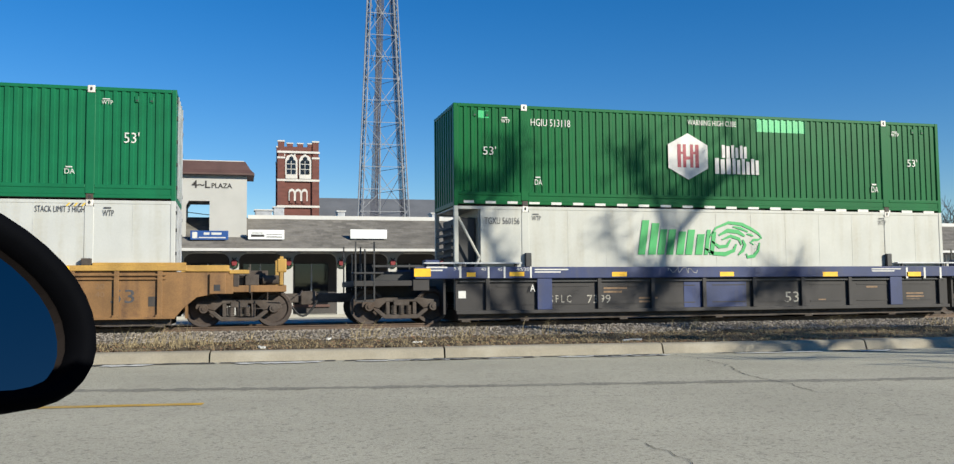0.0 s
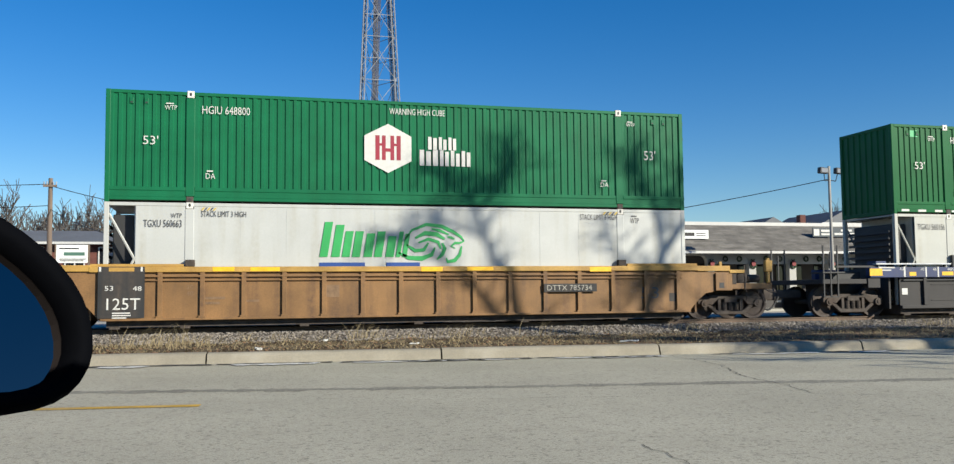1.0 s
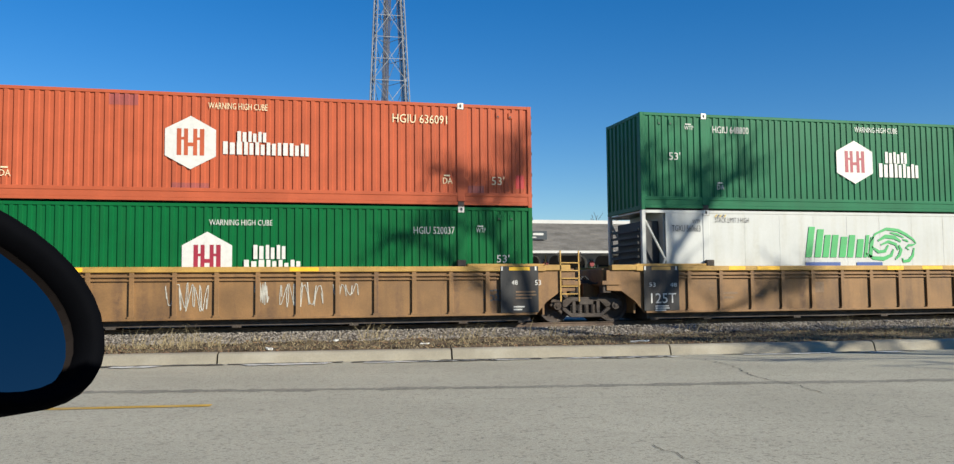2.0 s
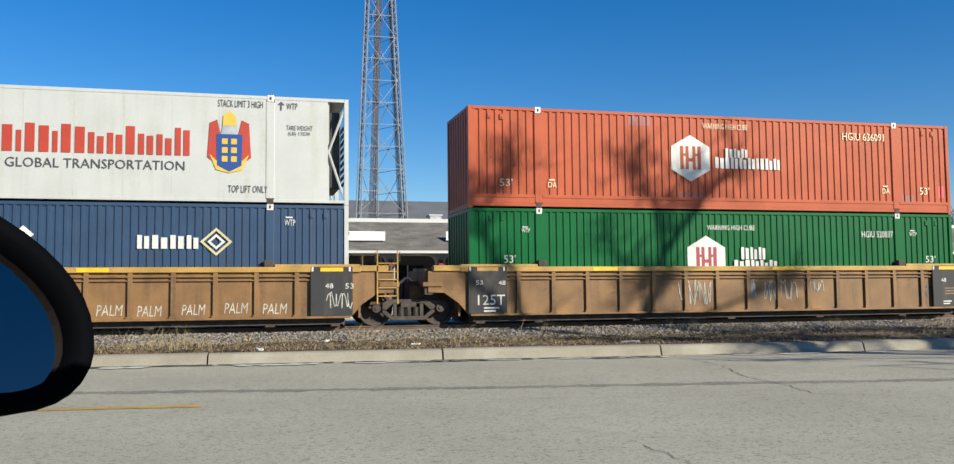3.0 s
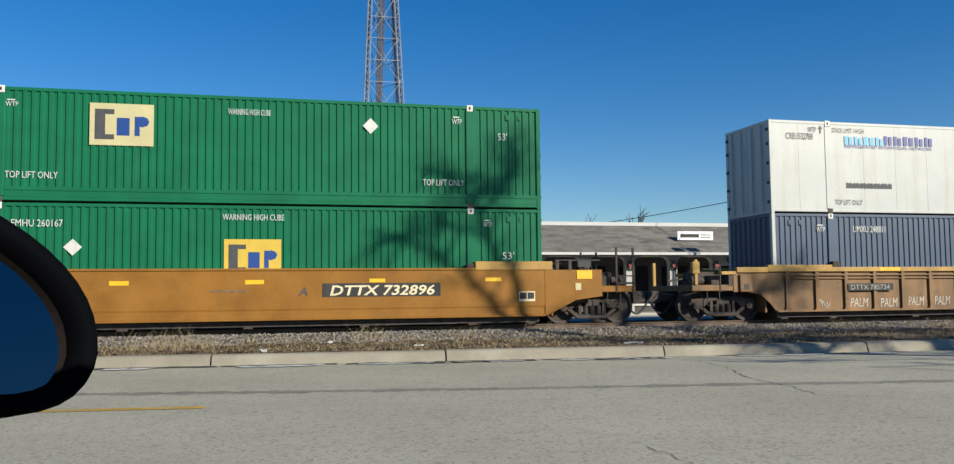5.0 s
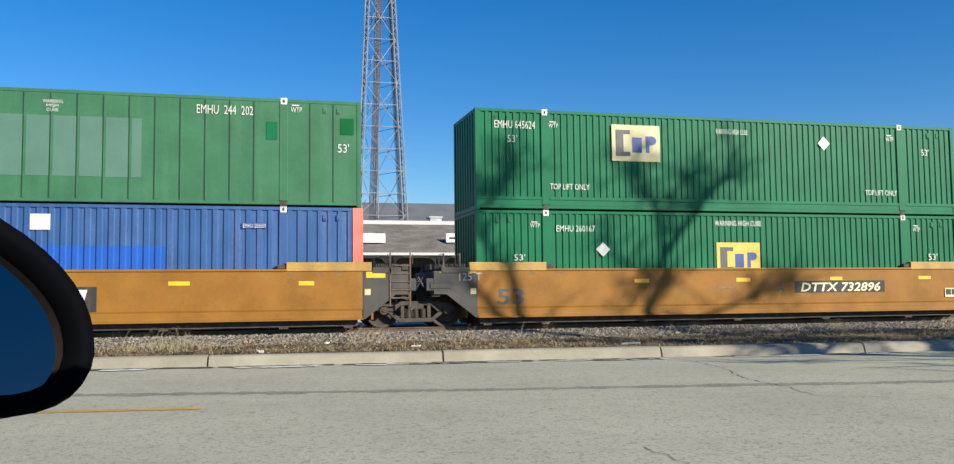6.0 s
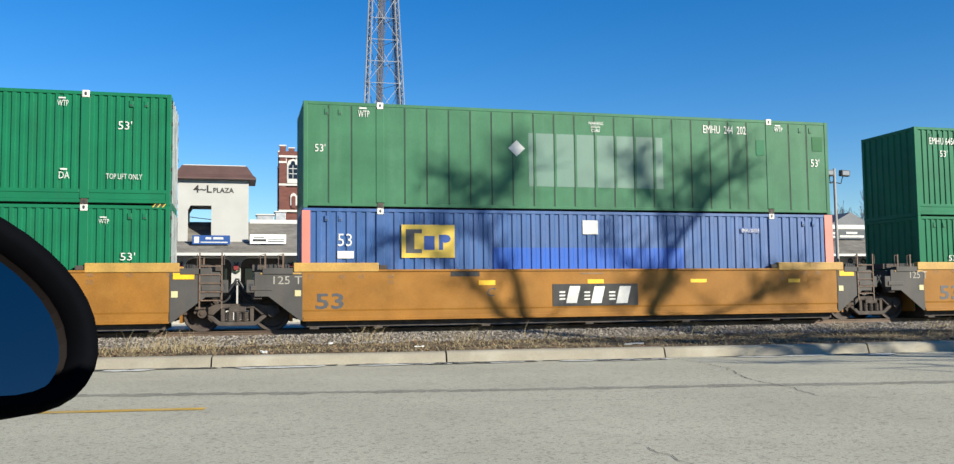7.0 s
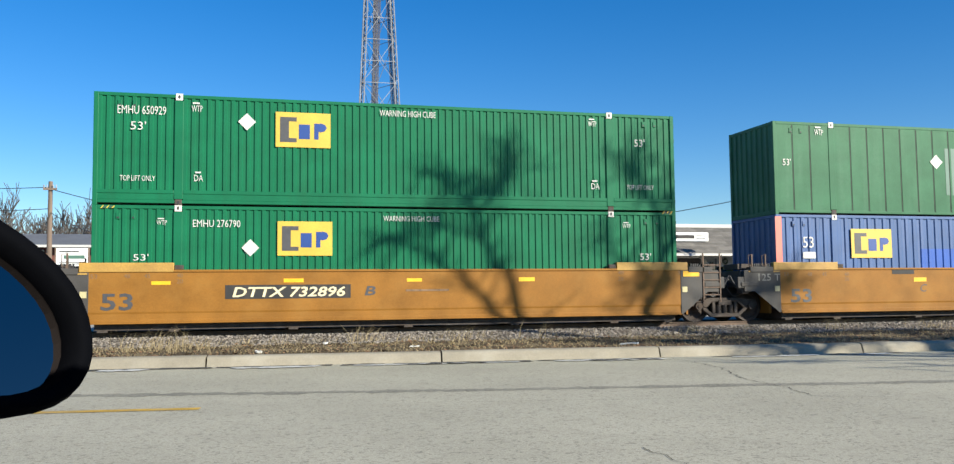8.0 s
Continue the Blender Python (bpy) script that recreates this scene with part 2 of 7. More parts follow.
def slab(bm, pts, y0, y1):
    """A plate whose outline (x, z) is pushed through from y0 to y1."""
    a = [bm.verts.new((x, y0, z)) for x, z in pts]
    b = [bm.verts.new((x, y1, z)) for x, z in pts]
    n = len(pts)
    fs = [bm.faces.new(a), bm.faces.new(b[::-1])]
    for i in range(n):
        fs.append(bm.faces.new((a[i], b[i], b[(i + 1) % n], a[(i + 1) % n])))
    bmesh.ops.recalc_face_normals(bm, faces=fs)


def part(name, bm, material, parent=None, label="", smooth=False, bevel=0.0):
    if isinstance(bm, bmesh.types.BMesh):
        bmesh.ops.recalc_face_normals(bm, faces=bm.faces[:])
        me = bpy.data.meshes.new(name)
        bm.to_mesh(me)
        bm.free()
    else:
        me = bm
    me.materials.clear()
    me.materials.append(material)
    if smooth:
        for p in me.polygons:
            p.use_smooth = True
    ob = new(name, me)
    if parent:
        ob.parent = parent
    if label:
        tagged(ob, label)
    if bevel:
        md = ob.modifiers.new("bevel", "BEVEL")
        md.width, md.segments, md.limit_method = bevel, 2, "ANGLE"
    return ob


def boxes(name, material, parent, *bs, label="", bevel=0.0):
    ob = None
    for b in bs:
        bm = bmesh.new()
        box(bm, *b)
        ob = part(name, bm, material, parent, label, bevel=bevel)
    return ob


def thing(name, label, category, at=(0, 0, 0), group="", kind=""):
    ob = new(name)
    ob.empty_display_size = 0.2
    ob.location = at
    return tagged(ob, label, category, group, kind)


def text_mesh(s, shear=0.0, bold=0.0):
    cu = bpy.data.curves.new("lettering", "FONT")
    cu.body, cu.size, cu.shear, cu.offset = s, 1.0, shear, bold
    cu.resolution_u = 2
    ob = bpy.data.objects.new("lettering", cu)
    me = bpy.data.meshes.new_from_object(ob)
    bpy.data.objects.remove(ob)
    return me


def letter(parent, s, x0, x1, z0, z1, material, y=-0.008, shear=0.0, bold=0.0, name="lettering"):
    """Words in the built-in font, fitted to a field on the plane y, read from -y."""
    me = text_mesh(s, shear, bold)
    xs, ys = [v.co.x for v in me.vertices], [v.co.y for v in me.vertices]
    ax, bx, ay, by = min(xs), max(xs), min(ys), max(ys)
    for v in me.vertices:
        v.co = (x0 + (v.co.x - ax) / (bx - ax) * (x1 - x0), y, z0 + (v.co.y - ay) / max(by - ay, 1e-6) * (z1 - z0))
    return part(name, me, material, parent)


def shape(parent, pts, material, y=-0.008, name="mark", label=""):
    bm = bmesh.new()
    slab(bm, pts, y, y + 0.004)
    return part(name, bm, material, parent, label)


def field(parent, x0, x1, z0, z1, material, y=-0.008, lean=0.0, name="mark", label=""):
    d = lean * (z1 - z0)
    return shape(parent, [(x0, z0), (x1, z0), (x1 + d, z1), (x0 + d, z1)], material, y, name, label)


def patch(parent, x0, x1, z0, z1, material, pitch, a=2.181, b=13.973):
    """A repainted field that follows the folds of a ribbed side between a and b."""
    n = max(1, round((b - a) / pitch))
    p = (b - a) / n
    line = [(a + (i + s) * p, 0.012 + d) for i in range(n) for s, d in ((0, 0), (0.40, 0), (0.52, 0.030), (0.88, 0.030))] + [(b, 0.012)]
    line = [(x, y - 0.003) for x, y in line if x0 <= x <= x1]
    bm = bmesh.new()
    low = [bm.verts.new((x, y, z0)) for x, y in line]
    top = [bm.verts.new((x, y, z1)) for x, y in line]
    for i in range(len(line) - 1):
        bm.faces.new((low[i], low[i + 1], top[i + 1], top[i]))
    return part("repaint_patch", bm, material, parent, "repainted patch on the ribbed side")


def wobble(x, y, z, s=1.0):
    return noise.noise(Vector((x, y, z)) * s)


# ---- ground ----
def kerb_y(x):
    return 20.30 - 0.105 * max(-60.0, min(60.0, x))


def strip(name, xs, rows, material, parent=None):
    """A sheet over the stations xs; each row is a function of x giving (y, z)."""
    grid = [[(x, *r(x)) for r in rows] for x in xs]
    m = len(rows)
    faces = [(i * m + j, (i + 1) * m + j, (i + 1) * m + j + 1, i * m + j + 1) for i in range(len(xs) - 1) for j in range(m - 1)]
    me = bpy.data.meshes.new(name)
    me.from_pydata([p for r in grid for p in r], [], faces)
    return part(name, me, material, parent, smooth=True)


def stations(a, b, step, far=1500):
    n = int((b - a) / step)
    return [-far, -300, -120, -60] + [a + step * i for i in range(n + 1)] + [60, 120, 300, far]


RAIL_TOP, TRACK_Y = 0.60, 25.995
XS = stations(-14, 40, 0.3)
tagged(strip("ground", [-2500, -200, 200, 2500], [lambda x, q=q: (q, -0.06) for q in (-2500, -200, 300, 2500)], M_GROUND), "flat winter ground reaching the horizon", "ground", kind="structure")
tagged(strip("road", XS, [lambda x, k=k: (kerb_y(x) - k, 0.0 + (0.02 if 3 < k < 16 else 0.0)) for k in (60, 26, 15.5, 11, 7, 3.5, 0.9, 0.0)], M_ROAD), "sunlit worn pale concrete road with cracks", "road", kind="structure")


def verge_row(k):
    def f(x):
        a, b = kerb_y(x) + 0.29, 23.2
        y = a + (b - a) * k
        return y, 0.225 + 0.10 * k + (0.05 * wobble(x, y, 3, 1.3) + 0.035 * wobble(x, y, 7, 4)) * min(1, k * 6)
    return f


def bed_row(y, z):
    return lambda x: (y, z + 0.03 * wobble(x, y, 1, 2.5))


tagged(strip("verge", XS, [verge_row(k / 9) for k in range(10)], M_DIRT), "strip of dry dirt, dead leaves and straw between kerb and ballast", "verge", kind="structure")
# bed widened behind the track to y = 34, added to darken the ground there
tagged(strip("ballast_bed", XS, [bed_row(*q) for q in ((23.15, 0.30), (23.5, 0.36), (24.0, 0.43), (24.6, 0.46), (25.4, 0.45), (26.6, 0.45), (27.4, 0.46), (28.0, 0.42), (29.0, 0.42), (31.5, 0.42), (34.0, 0.42))], M_BED), "grey brown crushed stone railway ballast", "ballast", kind="structure")
tagged(strip("parking_lot", XS, [lambda x, q=q: q for q in ((33.8, 0.36), (34.0, 0.46), (34.3, 0.43), (45, 0.42), (200, 0.42))], M_LOT), "pale concrete parking lot behind the railway", "parking lot", kind="structure")


def on_road(x, k):
    """A place on the road, k metres towards -y of the kerb's foot."""
    return x, kerb_y(x) - k


def ribbon(name, pts, w, material, label, z=0.026, jag=0.0, seed=1):
    rnd = random.Random(seed)
    fine = []
    for (x0, y0), (x1, y1) in zip(pts, pts[1:]):
        n = max(1, int(math.hypot(x1 - x0, y1 - y0) / 0.12)) if jag else 1
        fine += [(x0 + (x1 - x0) * i / n + rnd.uniform(-jag, jag), y0 + (y1 - y0) * i / n + rnd.uniform(-jag, jag)) for i in range(n)]
    fine.append(pts[-1])
    vs, fs = [], []
    for i, (x, y) in enumerate(fine):
        a, b = fine[max(0, i - 1)], fine[min(len(fine) - 1, i + 1)]
        d = Vector((b[0] - a[0], b[1] - a[1])).normalized()
        q = w * (rnd.uniform(0.5, 1.3) if jag else 1) / 2
        vs += [(x - d.y * q, y + d.x * q, z), (x + d.y * q, y - d.x * q, z)]
        if i:
            fs.append((2 * i - 2, 2 * i - 1, 2 * i + 1, 2 * i))
    me = bpy.data.meshes.new(name)
    me.from_pydata(vs, [], fs)
    return tagged(part(name, me, material), label, name.split("_")[-1], kind="structure")


ribbon("yellow_line", [on_road(-40, 7.3), on_road(-2.2, 7.88), on_road(-0.40, 7.95)], 0.24, M_YELLOW_LINE, "worn yellow centre line painted on the road")
ribbon("tyre_band", [on_road(-40, 4.2), on_road(-2.4, 5.75), on_road(0.6, 6.15), on_road(3.5, 6.5), on_road(6.4, 6.75), on_road(10.7, 7.15), on_road(30, 8.6)], 0.40, M_TYRE_BAND, "dark band of tyre wear along the road", jag=0.05, z=0.0225)
ribbon("road_seam", [on_road(2.9, 8.03), on_road(5.2, 8.28), on_road(7.0, 8.45)], 0.010, M_TAR, "narrow seam between road lanes", jag=0.03, seed=4)
rnd_gutter = random.Random(17)
gx = -9.0
while gx < 24:
    ln = rnd_gutter.uniform(0.5, 2.6)
    ribbon("gutter_seam", [on_road(gx, 0.30), on_road(gx + ln, 0.30 + rnd_gutter.uniform(-0.08, 0.08))], rnd_gutter.uniform(0.08, 0.34), M_TAR, "dark broken gutter seam beside the kerb", z=0.013, jag=0.05, seed=int(gx * 10) + 200)
    ln2 = rnd_gutter.uniform(0.8, 2.4)
    ribbon("salt_line", [on_road(gx + 0.3, 0.62), on_road(gx + 0.3 + ln2, 0.60)], rnd_gutter.uniform(0.15, 0.45), M_SALT, "white salt residue along the gutter", z=0.017, jag=0.06, seed=int(gx * 10) + 900)
    gx += ln + (0.15 if gx < 7 else 1.2)
ribbon("road_crack", [(9.4, 18.8), (9.2, 16.9), (8.98, 15.8), (8.4, 14.3), (8.08, 13.2), (8.0, 12.6)], 0.02, M_TAR, "jagged crack across the road", jag=0.05, seed=7)
ribbon("road_crack", [(8.05, 12.5), (7.9, 11.9), (7.65, 10.9), (8.6, 10.4)], 0.014, M_TAR, "jagged crack across the road", jag=0.05, seed=8)
ribbon("road_crack", [(3.63, 7.83), (3.62, 7.4), (3.6, 7.0), (3.5, 6.6)], 0.010, M_TAR, "short crack in the near lane", jag=0.03, seed=9)
ribbon("road_crack", [(-1.55, 7.2), (-1.5, 6.9)], 0.025, M_TAR, "short crack in the near lane", jag=0.02, seed=10)
ribbon("road_crack", [(10.3, 10.6), (10.7, 10.3)], 0.03, M_TAR, "short crack in the near lane", jag=0.02, seed=11)


def kerb():
    k = thing("kerb", "worn concrete kerb in jointed lengths beside the road", "kerb", kind="structure")
    bm = bmesh.new()
    slab(bm, [(0, 0), (0.07, 0.17), (0.10, 0.205), (0.15, 0.225), (0.30, 0.235), (0.30, -0.06), (0, -0.06)], 0, 4.99)
    for v in bm.verts:
        v.co = (v.co.y, v.co.x, v.co.z)
    me = None
    for i in range(-10, 16):
        x = 4.47 + 5.0 * i
        if me is None:
            piece = part("kerb_stone", bm, M_KERB, k, bevel=0)
            me = piece.data
        else:
            piece = new("kerb_stone", me)
            piece.parent = k
        piece.location = (x, kerb_y(x), random.Random(i).uniform(-0.006, 0.006))
        piece.rotation_euler = (0, 0, math.atan(-0.105))


kerb()


def track():
    tr = thing("railway_track", "steel rails on dark creosoted wooden ties", "railway track", kind="structure")
    for y in (TRACK_Y - 0.753, TRACK_Y + 0.753):
        bm = bmesh.new()
        slab(bm, [(-0.07, -0.17), (0.07, -0.17), (0.07, -0.155), (0.012, -0.13), (0.012, -0.04), (0.036, -0.03), (0.036, 0), (-0.036, 0), (-0.036, -0.03), (-0.012, -0.04), (-0.012, -0.13), (-0.07, -0.155)], -400, 400)
        for v in bm.verts:
            v.co = (v.co.y, y + v.co.x, RAIL_TOP + v.co.z)
        part("rail", bm, M_RAIL, tr)
    me = None
    for i in range(-30, 85):
        if me is None:
            bm = bmesh.new()
            box(bm, -0.115, 0.115, -1.3, 1.3, -0.17, 0.0)
            o = part("tie", bm, M_TIE, tr)
            me = o.data
        else:
            o = new("tie", me)
            o.parent = tr
        o.location = (i * 0.53, TRACK_Y + random.Random(i).uniform(-0.05, 0.05), RAIL_TOP - 0.172)


track()


def scatter_stones():
    rnd = random.Random(3)
    vs, fs = [], []
    base = [Vector(p).normalized() for p in ((1, 0, 0), (-1, 0, 0), (0, 1, 0), (0, -1, 0), (0, 0, 1), (0, 0, -1), (.7, .7, .5), (-.7, .6, .5))]
    tri = ((0, 6, 4), (6, 2, 4), (2, 7, 4), (7, 1, 4), (1, 3, 4), (3, 0, 4), (0, 2, 6), (2, 1, 7), (2, 0, 5), (1, 2, 5), (3, 1, 5), (0, 3, 5))
    for i in range(19000):
        x, y = rnd.uniform(-9, 36), 22.6 + 2.2 * rnd.random() ** 0.8
        if i % 5 == 0:
            y = rnd.uniform(27, 29.2)
        z = 0.30 + 0.16 * max(0, min(1, (y - 23.15) / 1.3)) if y < 26 else 0.42
        r = rnd.uniform(0.022, 0.055)
        if y < 22.95:
            r *= 0.75
            if rnd.random() < 0.5:
                continue
        k, a = len(vs), rnd.uniform(0, 6.28)
        for p in base:
            q = p * r * rnd.uniform(0.75, 1.25)
            vs.append((x + q.x * math.cos(a) - q.y * math.sin(a), y + q.x * math.sin(a) + q.y * math.cos(a), z + q.z * 0.8 + 0.015))
        fs += [(a0 + k, b0 + k, c0 + k) for a0, b0, c0 in tri]
    me = bpy.data.meshes.new("ballast_stones")
    me.from_pydata(vs, [], fs)
    tagged(part("ballast_stones", me, M_STONE), "loose grey and tan crushed stones beside the rails", "ballast stones", kind="stuff")


scatter_stones()


def verge_z(x, y):
    k = max(0, min(1, (y - kerb_y(x) - 0.29) / (23.2 - kerb_y(x) - 0.29)))
    return 0.225 + 0.10 * k + (0.05 * wobble(x, y, 3, 1.3) + 0.035 * wobble(x, y, 7, 4)) * min(1, k * 6)


def scatter_grass():
    rnd = random.Random(5)
    vs, fs = [], []

    def blade(x, y, z, h, lean, az):
        w = rnd.uniform(0.004, 0.008)
        dx, dy = math.cos(az), math.sin(az)
        k = len(vs)
        for s in (0, 0.5, 1):
            off = lean * h * s * s
            ww = w * (1 - s * 0.8)
            vs.extend([(x + dx * off - ww, y + dy * off, z + h * s), (x + dx * off + ww, y + dy * off, z + h * s)])
        fs.extend([(k, k + 1, k + 3, k + 2), (k + 2, k + 3, k + 5, k + 4)])
    for x, y, h, n, sp in ((3.2, 23.3, 0.55, 70, 0.3), (5.9, 23.4, 0.5, 60, 0.35), (4.6, 23.2, 0.3, 50, 0.5), (7.9, 23.3, 0.62, 26, 0.4), (9.3, 23.4, 0.35, 40, 0.6), (12.4, 23.5, 0.55, 60, 0.3), (17.2, 23.6, 0.5, 50, 0.35),
                           (-1.6, 22.6, 0.62, 110, 0.45), (-0.9, 22.3, 0.4, 90, 0.5), (-2.6, 22.0, 0.3, 80, 0.6), (0.6, 23.3, 0.3, 50, 0.5), (2.0, 23.4, 0.3, 40, 0.4), (14.5, 23.4, 0.35, 40, 0.5), (20.5, 23.5, 0.45, 50, 0.4)):
        for _ in range(int(n * 0.7)):
            px, py = x + rnd.gauss(0, sp), y + rnd.gauss(0, 0.12)
            blade(px, py, verge_z(px, py) - 0.02, h * rnd.uniform(0.25, 0.85), rnd.uniform(0.1, 0.9), rnd.uniform(-0.6, 0.9) if rnd.random() < 0.6 else rnd.uniform(0, 6.28))
    for _ in range(7000):
        px = rnd.uniform(-8, 34)
        py = kerb_y(px) + 0.33 + (22.9 - kerb_y(px) - 0.33) * rnd.random()
        blade(px, py, verge_z(px, py) - 0.01, rnd.uniform(0.03, 0.12), rnd.uniform(0.5, 2.5), rnd.uniform(0, 6.28))
    me = bpy.data.meshes.new("dry_grass")
    me.from_pydata(vs, [], fs)
    tagged(part("dry_grass", me, M_STRAW), "pale dry winter grass tufts and straw on the verge", "dry grass", kind="stuff")
    vs, fs = [], []
    for _ in range(5000):
        x = rnd.uniform(-8, 34)
        y = kerb_y(x) + 0.31 + (22.9 - kerb_y(x)) * rnd.random() ** 1.3
        z, r, a, t = verge_z(x, y) + 0.012, rnd.uniform(0.02, 0.05), rnd.uniform(0, 6.28), rnd.uniform(-0.02, 0.02)
        k = len(vs)
        vs += [(x + r * math.cos(a + b), y + r * q * math.sin(a + b), z + t * s) for b, q, s in ((0, 1, 1), (1.5, .6, 0), (3.1, 1, -1), (4.6, .6, 0))]
        fs.append((k, k + 1, k + 2, k + 3))
    me = bpy.data.meshes.new("dead_leaves")
    me.from_pydata(vs, [], fs)
    tagged(part("dead_leaves", me, M_LEAF), "brown dead leaves lying on the verge", "dead leaves", kind="stuff")


scatter_grass()


def litter(x, y, w, d, seed):
    bm = bmesh.new()
    rnd = random.Random(seed)
    pts = [(x + (w if abs(a) < 1.6 or a > 4.7 else w) * math.cos(a) * rnd.uniform(.6, 1), y + d * math.sin(a) * rnd.uniform(.6, 1)) for a in (i * 6.283 / 9 for i in range(9))]
    c = bm.verts.new((x, y, verge_z(x, y) + 0.05))
    ring = [bm.verts.new((px, py, verge_z(px, py) + 0.03 + rnd.uniform(0, 0.03))) for px, py in pts]
    for i in range(9):
        bm.faces.new((c, ring[i], ring[(i + 1) % 9]))
    r = bmesh.ops.extrude_face_region(bm, geom=bm.faces[:])
    for v in r["geom"]:
        if isinstance(v, bmesh.types.BMVert):
            v.co.z -= 0.03
    tagged(part("paper_scrap", bm, M_LITTER), "white scrap of litter on the dirt verge", "litter", group="litter on the verge")


for i, q in enumerate(((0.55, 20.9, .09, .08), (4.2, 21.6, .16, .05), (9.2, 20.5, .28, .06), (2.2, 22.7, .08, .06))):
    litter(*q, i)


# ---- bare trees ----
def grow(bm, p, d, length, r, depth, rnd, spread=0.6, up=0.15, least=0.012):
    """One limb in bent steps, with side limbs."""
    n = 3
    for i in range(n):
        d = (d + Vector((rnd.uniform(-1, 1), rnd.uniform(-1, 1), rnd.uniform(-.6, 1) * 0.6 + up)) * 0.16).normalized()
        q = p + d * length / n
        r2 = max(r * 0.84, least)
        rod(bm, p, q, r, 5 if r > 0.03 else 3, r2, False)
        p, r = q, r2
        if depth > 0:
            for _ in range(2 if depth > 1 else 2):
                side = Vector((rnd.uniform(-1, 1), rnd.uniform(-1, 1), rnd.uniform(-.2, .7)))
                e = (d + side * spread).normalized()
                grow(bm, p, e, length * rnd.uniform(0.5, 0.75), max(r * 0.55, least), depth - 1, rnd, spread, up, least)


def bare_tree(x, y, z, h, seed, depth=4, r=0.2, least=0.02, spread=0.75):
    rnd = random.Random(seed)
    t = thing("bare_tree", "leafless winter tree with fine grey brown branches", "tree", (x, y, z), group="bare trees in the distance")
    bm = bmesh.new()
    rod(bm, (0, 0, -0.3), (0.1, 0, h * 0.22), r, 8, r * 0.8)
    part("trunk", bm, M_BARK, t)
    bm = bmesh.new()
    for i in range(3):
        a = i * 2.1 + rnd.random()
        grow(bm, Vector((0.1, 0, h * 0.2)), Vector((math.cos(a) * 0.6, math.sin(a) * 0.6, 1)).normalized(), h * 0.36, r * 0.6, depth - 1, rnd, spread, 0.2, least)
    part("crown", bm, M_BARK, t)
    return t


TREE_BACK = 19.7      # metres from the trees' plane to the train's side, along y
SHADE_X = SUN_SIDE * TREE_BACK
SHADE_UP = TREE_BACK * math.hypot(1, SUN_SIDE) * math.tan(radians(SUN_UP))


def roadside_tree(base, label, trunk, limbs, tufts, seed):
    """A tall bare tree by the near roadside; limbs and twig clumps are given where their shade meets the train's side (u along it, w up)."""
    rnd = random.Random(seed)
    t = thing("roadside_tree", label, "tree", (base + SHADE_X, 24.7 - TREE_BACK, 0), group="trees by the near roadside")

    def at(u, w, side=0.0):
        return Vector((u - base, side, w + SHADE_UP))
    bm = bmesh.new()
    rod(bm, (0, 0, -0.4), (0.02, 0, 0.9), 0.40, 12, 0.30)
    prev, r = Vector((0.02, 0, 0.9)), 0.30
    for u, w in trunk:
        rod(bm, prev, at(u, w), r, 12, r * 0.88)
        prev, r = at(u, w), r * 0.88
    part("trunk", bm, M_BARK, t)
    for pts, r in limbs:
        bm = bmesh.new()
        k = len(pts) - 1
        for i, ((u0, w0), (u1, w1)) in enumerate(zip(pts, pts[1:])):
            rod(bm, at(u0, w0), at(u1, w1), r * (1 - 0.6 * i / k), 8, r * (1 - 0.6 * (i + 1) / k), True)
            for _ in range(3):
                f = rnd.random()
                d = Vector((rnd.uniform(-1, 1), rnd.uniform(-.8, .8), rnd.uniform(0, 1.1))).normalized()
                grow(bm, at(u0 + (u1 - u0) * f, w0 + (w1 - w0) * f), d, rnd.uniform(0.5, 0.9), 0.03, 1, rnd, 0.75, 0.15, 0.012)
        part("limb", bm, M_BARK, t)
    joints = [q for pts, r in limbs for q in pts]
    for u, w, ru, rw, thick in tufts:
        bm = bmesh.new()
        ju, jw = min(joints, key=lambda q: math.hypot(q[0] - u, q[1] - w))
        rod(bm, at(ju, jw), at(u, w), 0.045, 6, 0.035)
        stems = []
        for i in range(9):
            a = i * 0.698 + rnd.uniform(-.3, .3)
            e = at(u + ru * math.cos(a), w + rw * math.sin(a), rnd.uniform(-.7, .7))
            rod(bm, at(u, w), e, 0.028, 5, 0.012, False)
            stems.append(e)
        for _ in range(int(thick * (2.4 if w < 0 else 1.9 if w < 2.3 else 1.1) * math.pi * ru * rw / 0.030)):      # denser low down, added to deepen the shade on verge and well cars
            p = at(u, w).lerp(rnd.choice(stems), rnd.random() ** 0.6)
            d = Vector((rnd.uniform(-1, 1), rnd.uniform(-.6, .6), rnd.uniform(-.7, 1))).normalized()
            for k in range(2):
                q = p + d * rnd.uniform(0.18, 0.40)
                rod(bm, p, q, 0.017, 3, 0.012, False)
                e = (d + Vector((rnd.uniform(-1, 1), rnd.uniform(-1, 1), rnd.uniform(-.6, 1)))).normalized()
                rod(bm, q, q + e * rnd.uniform(0.12, 0.3), 0.013, 3, 0.008, False)
                p, d = q, (d + e * 0.5).normalized()
        part("twig_clump", bm, M_BARK, t)


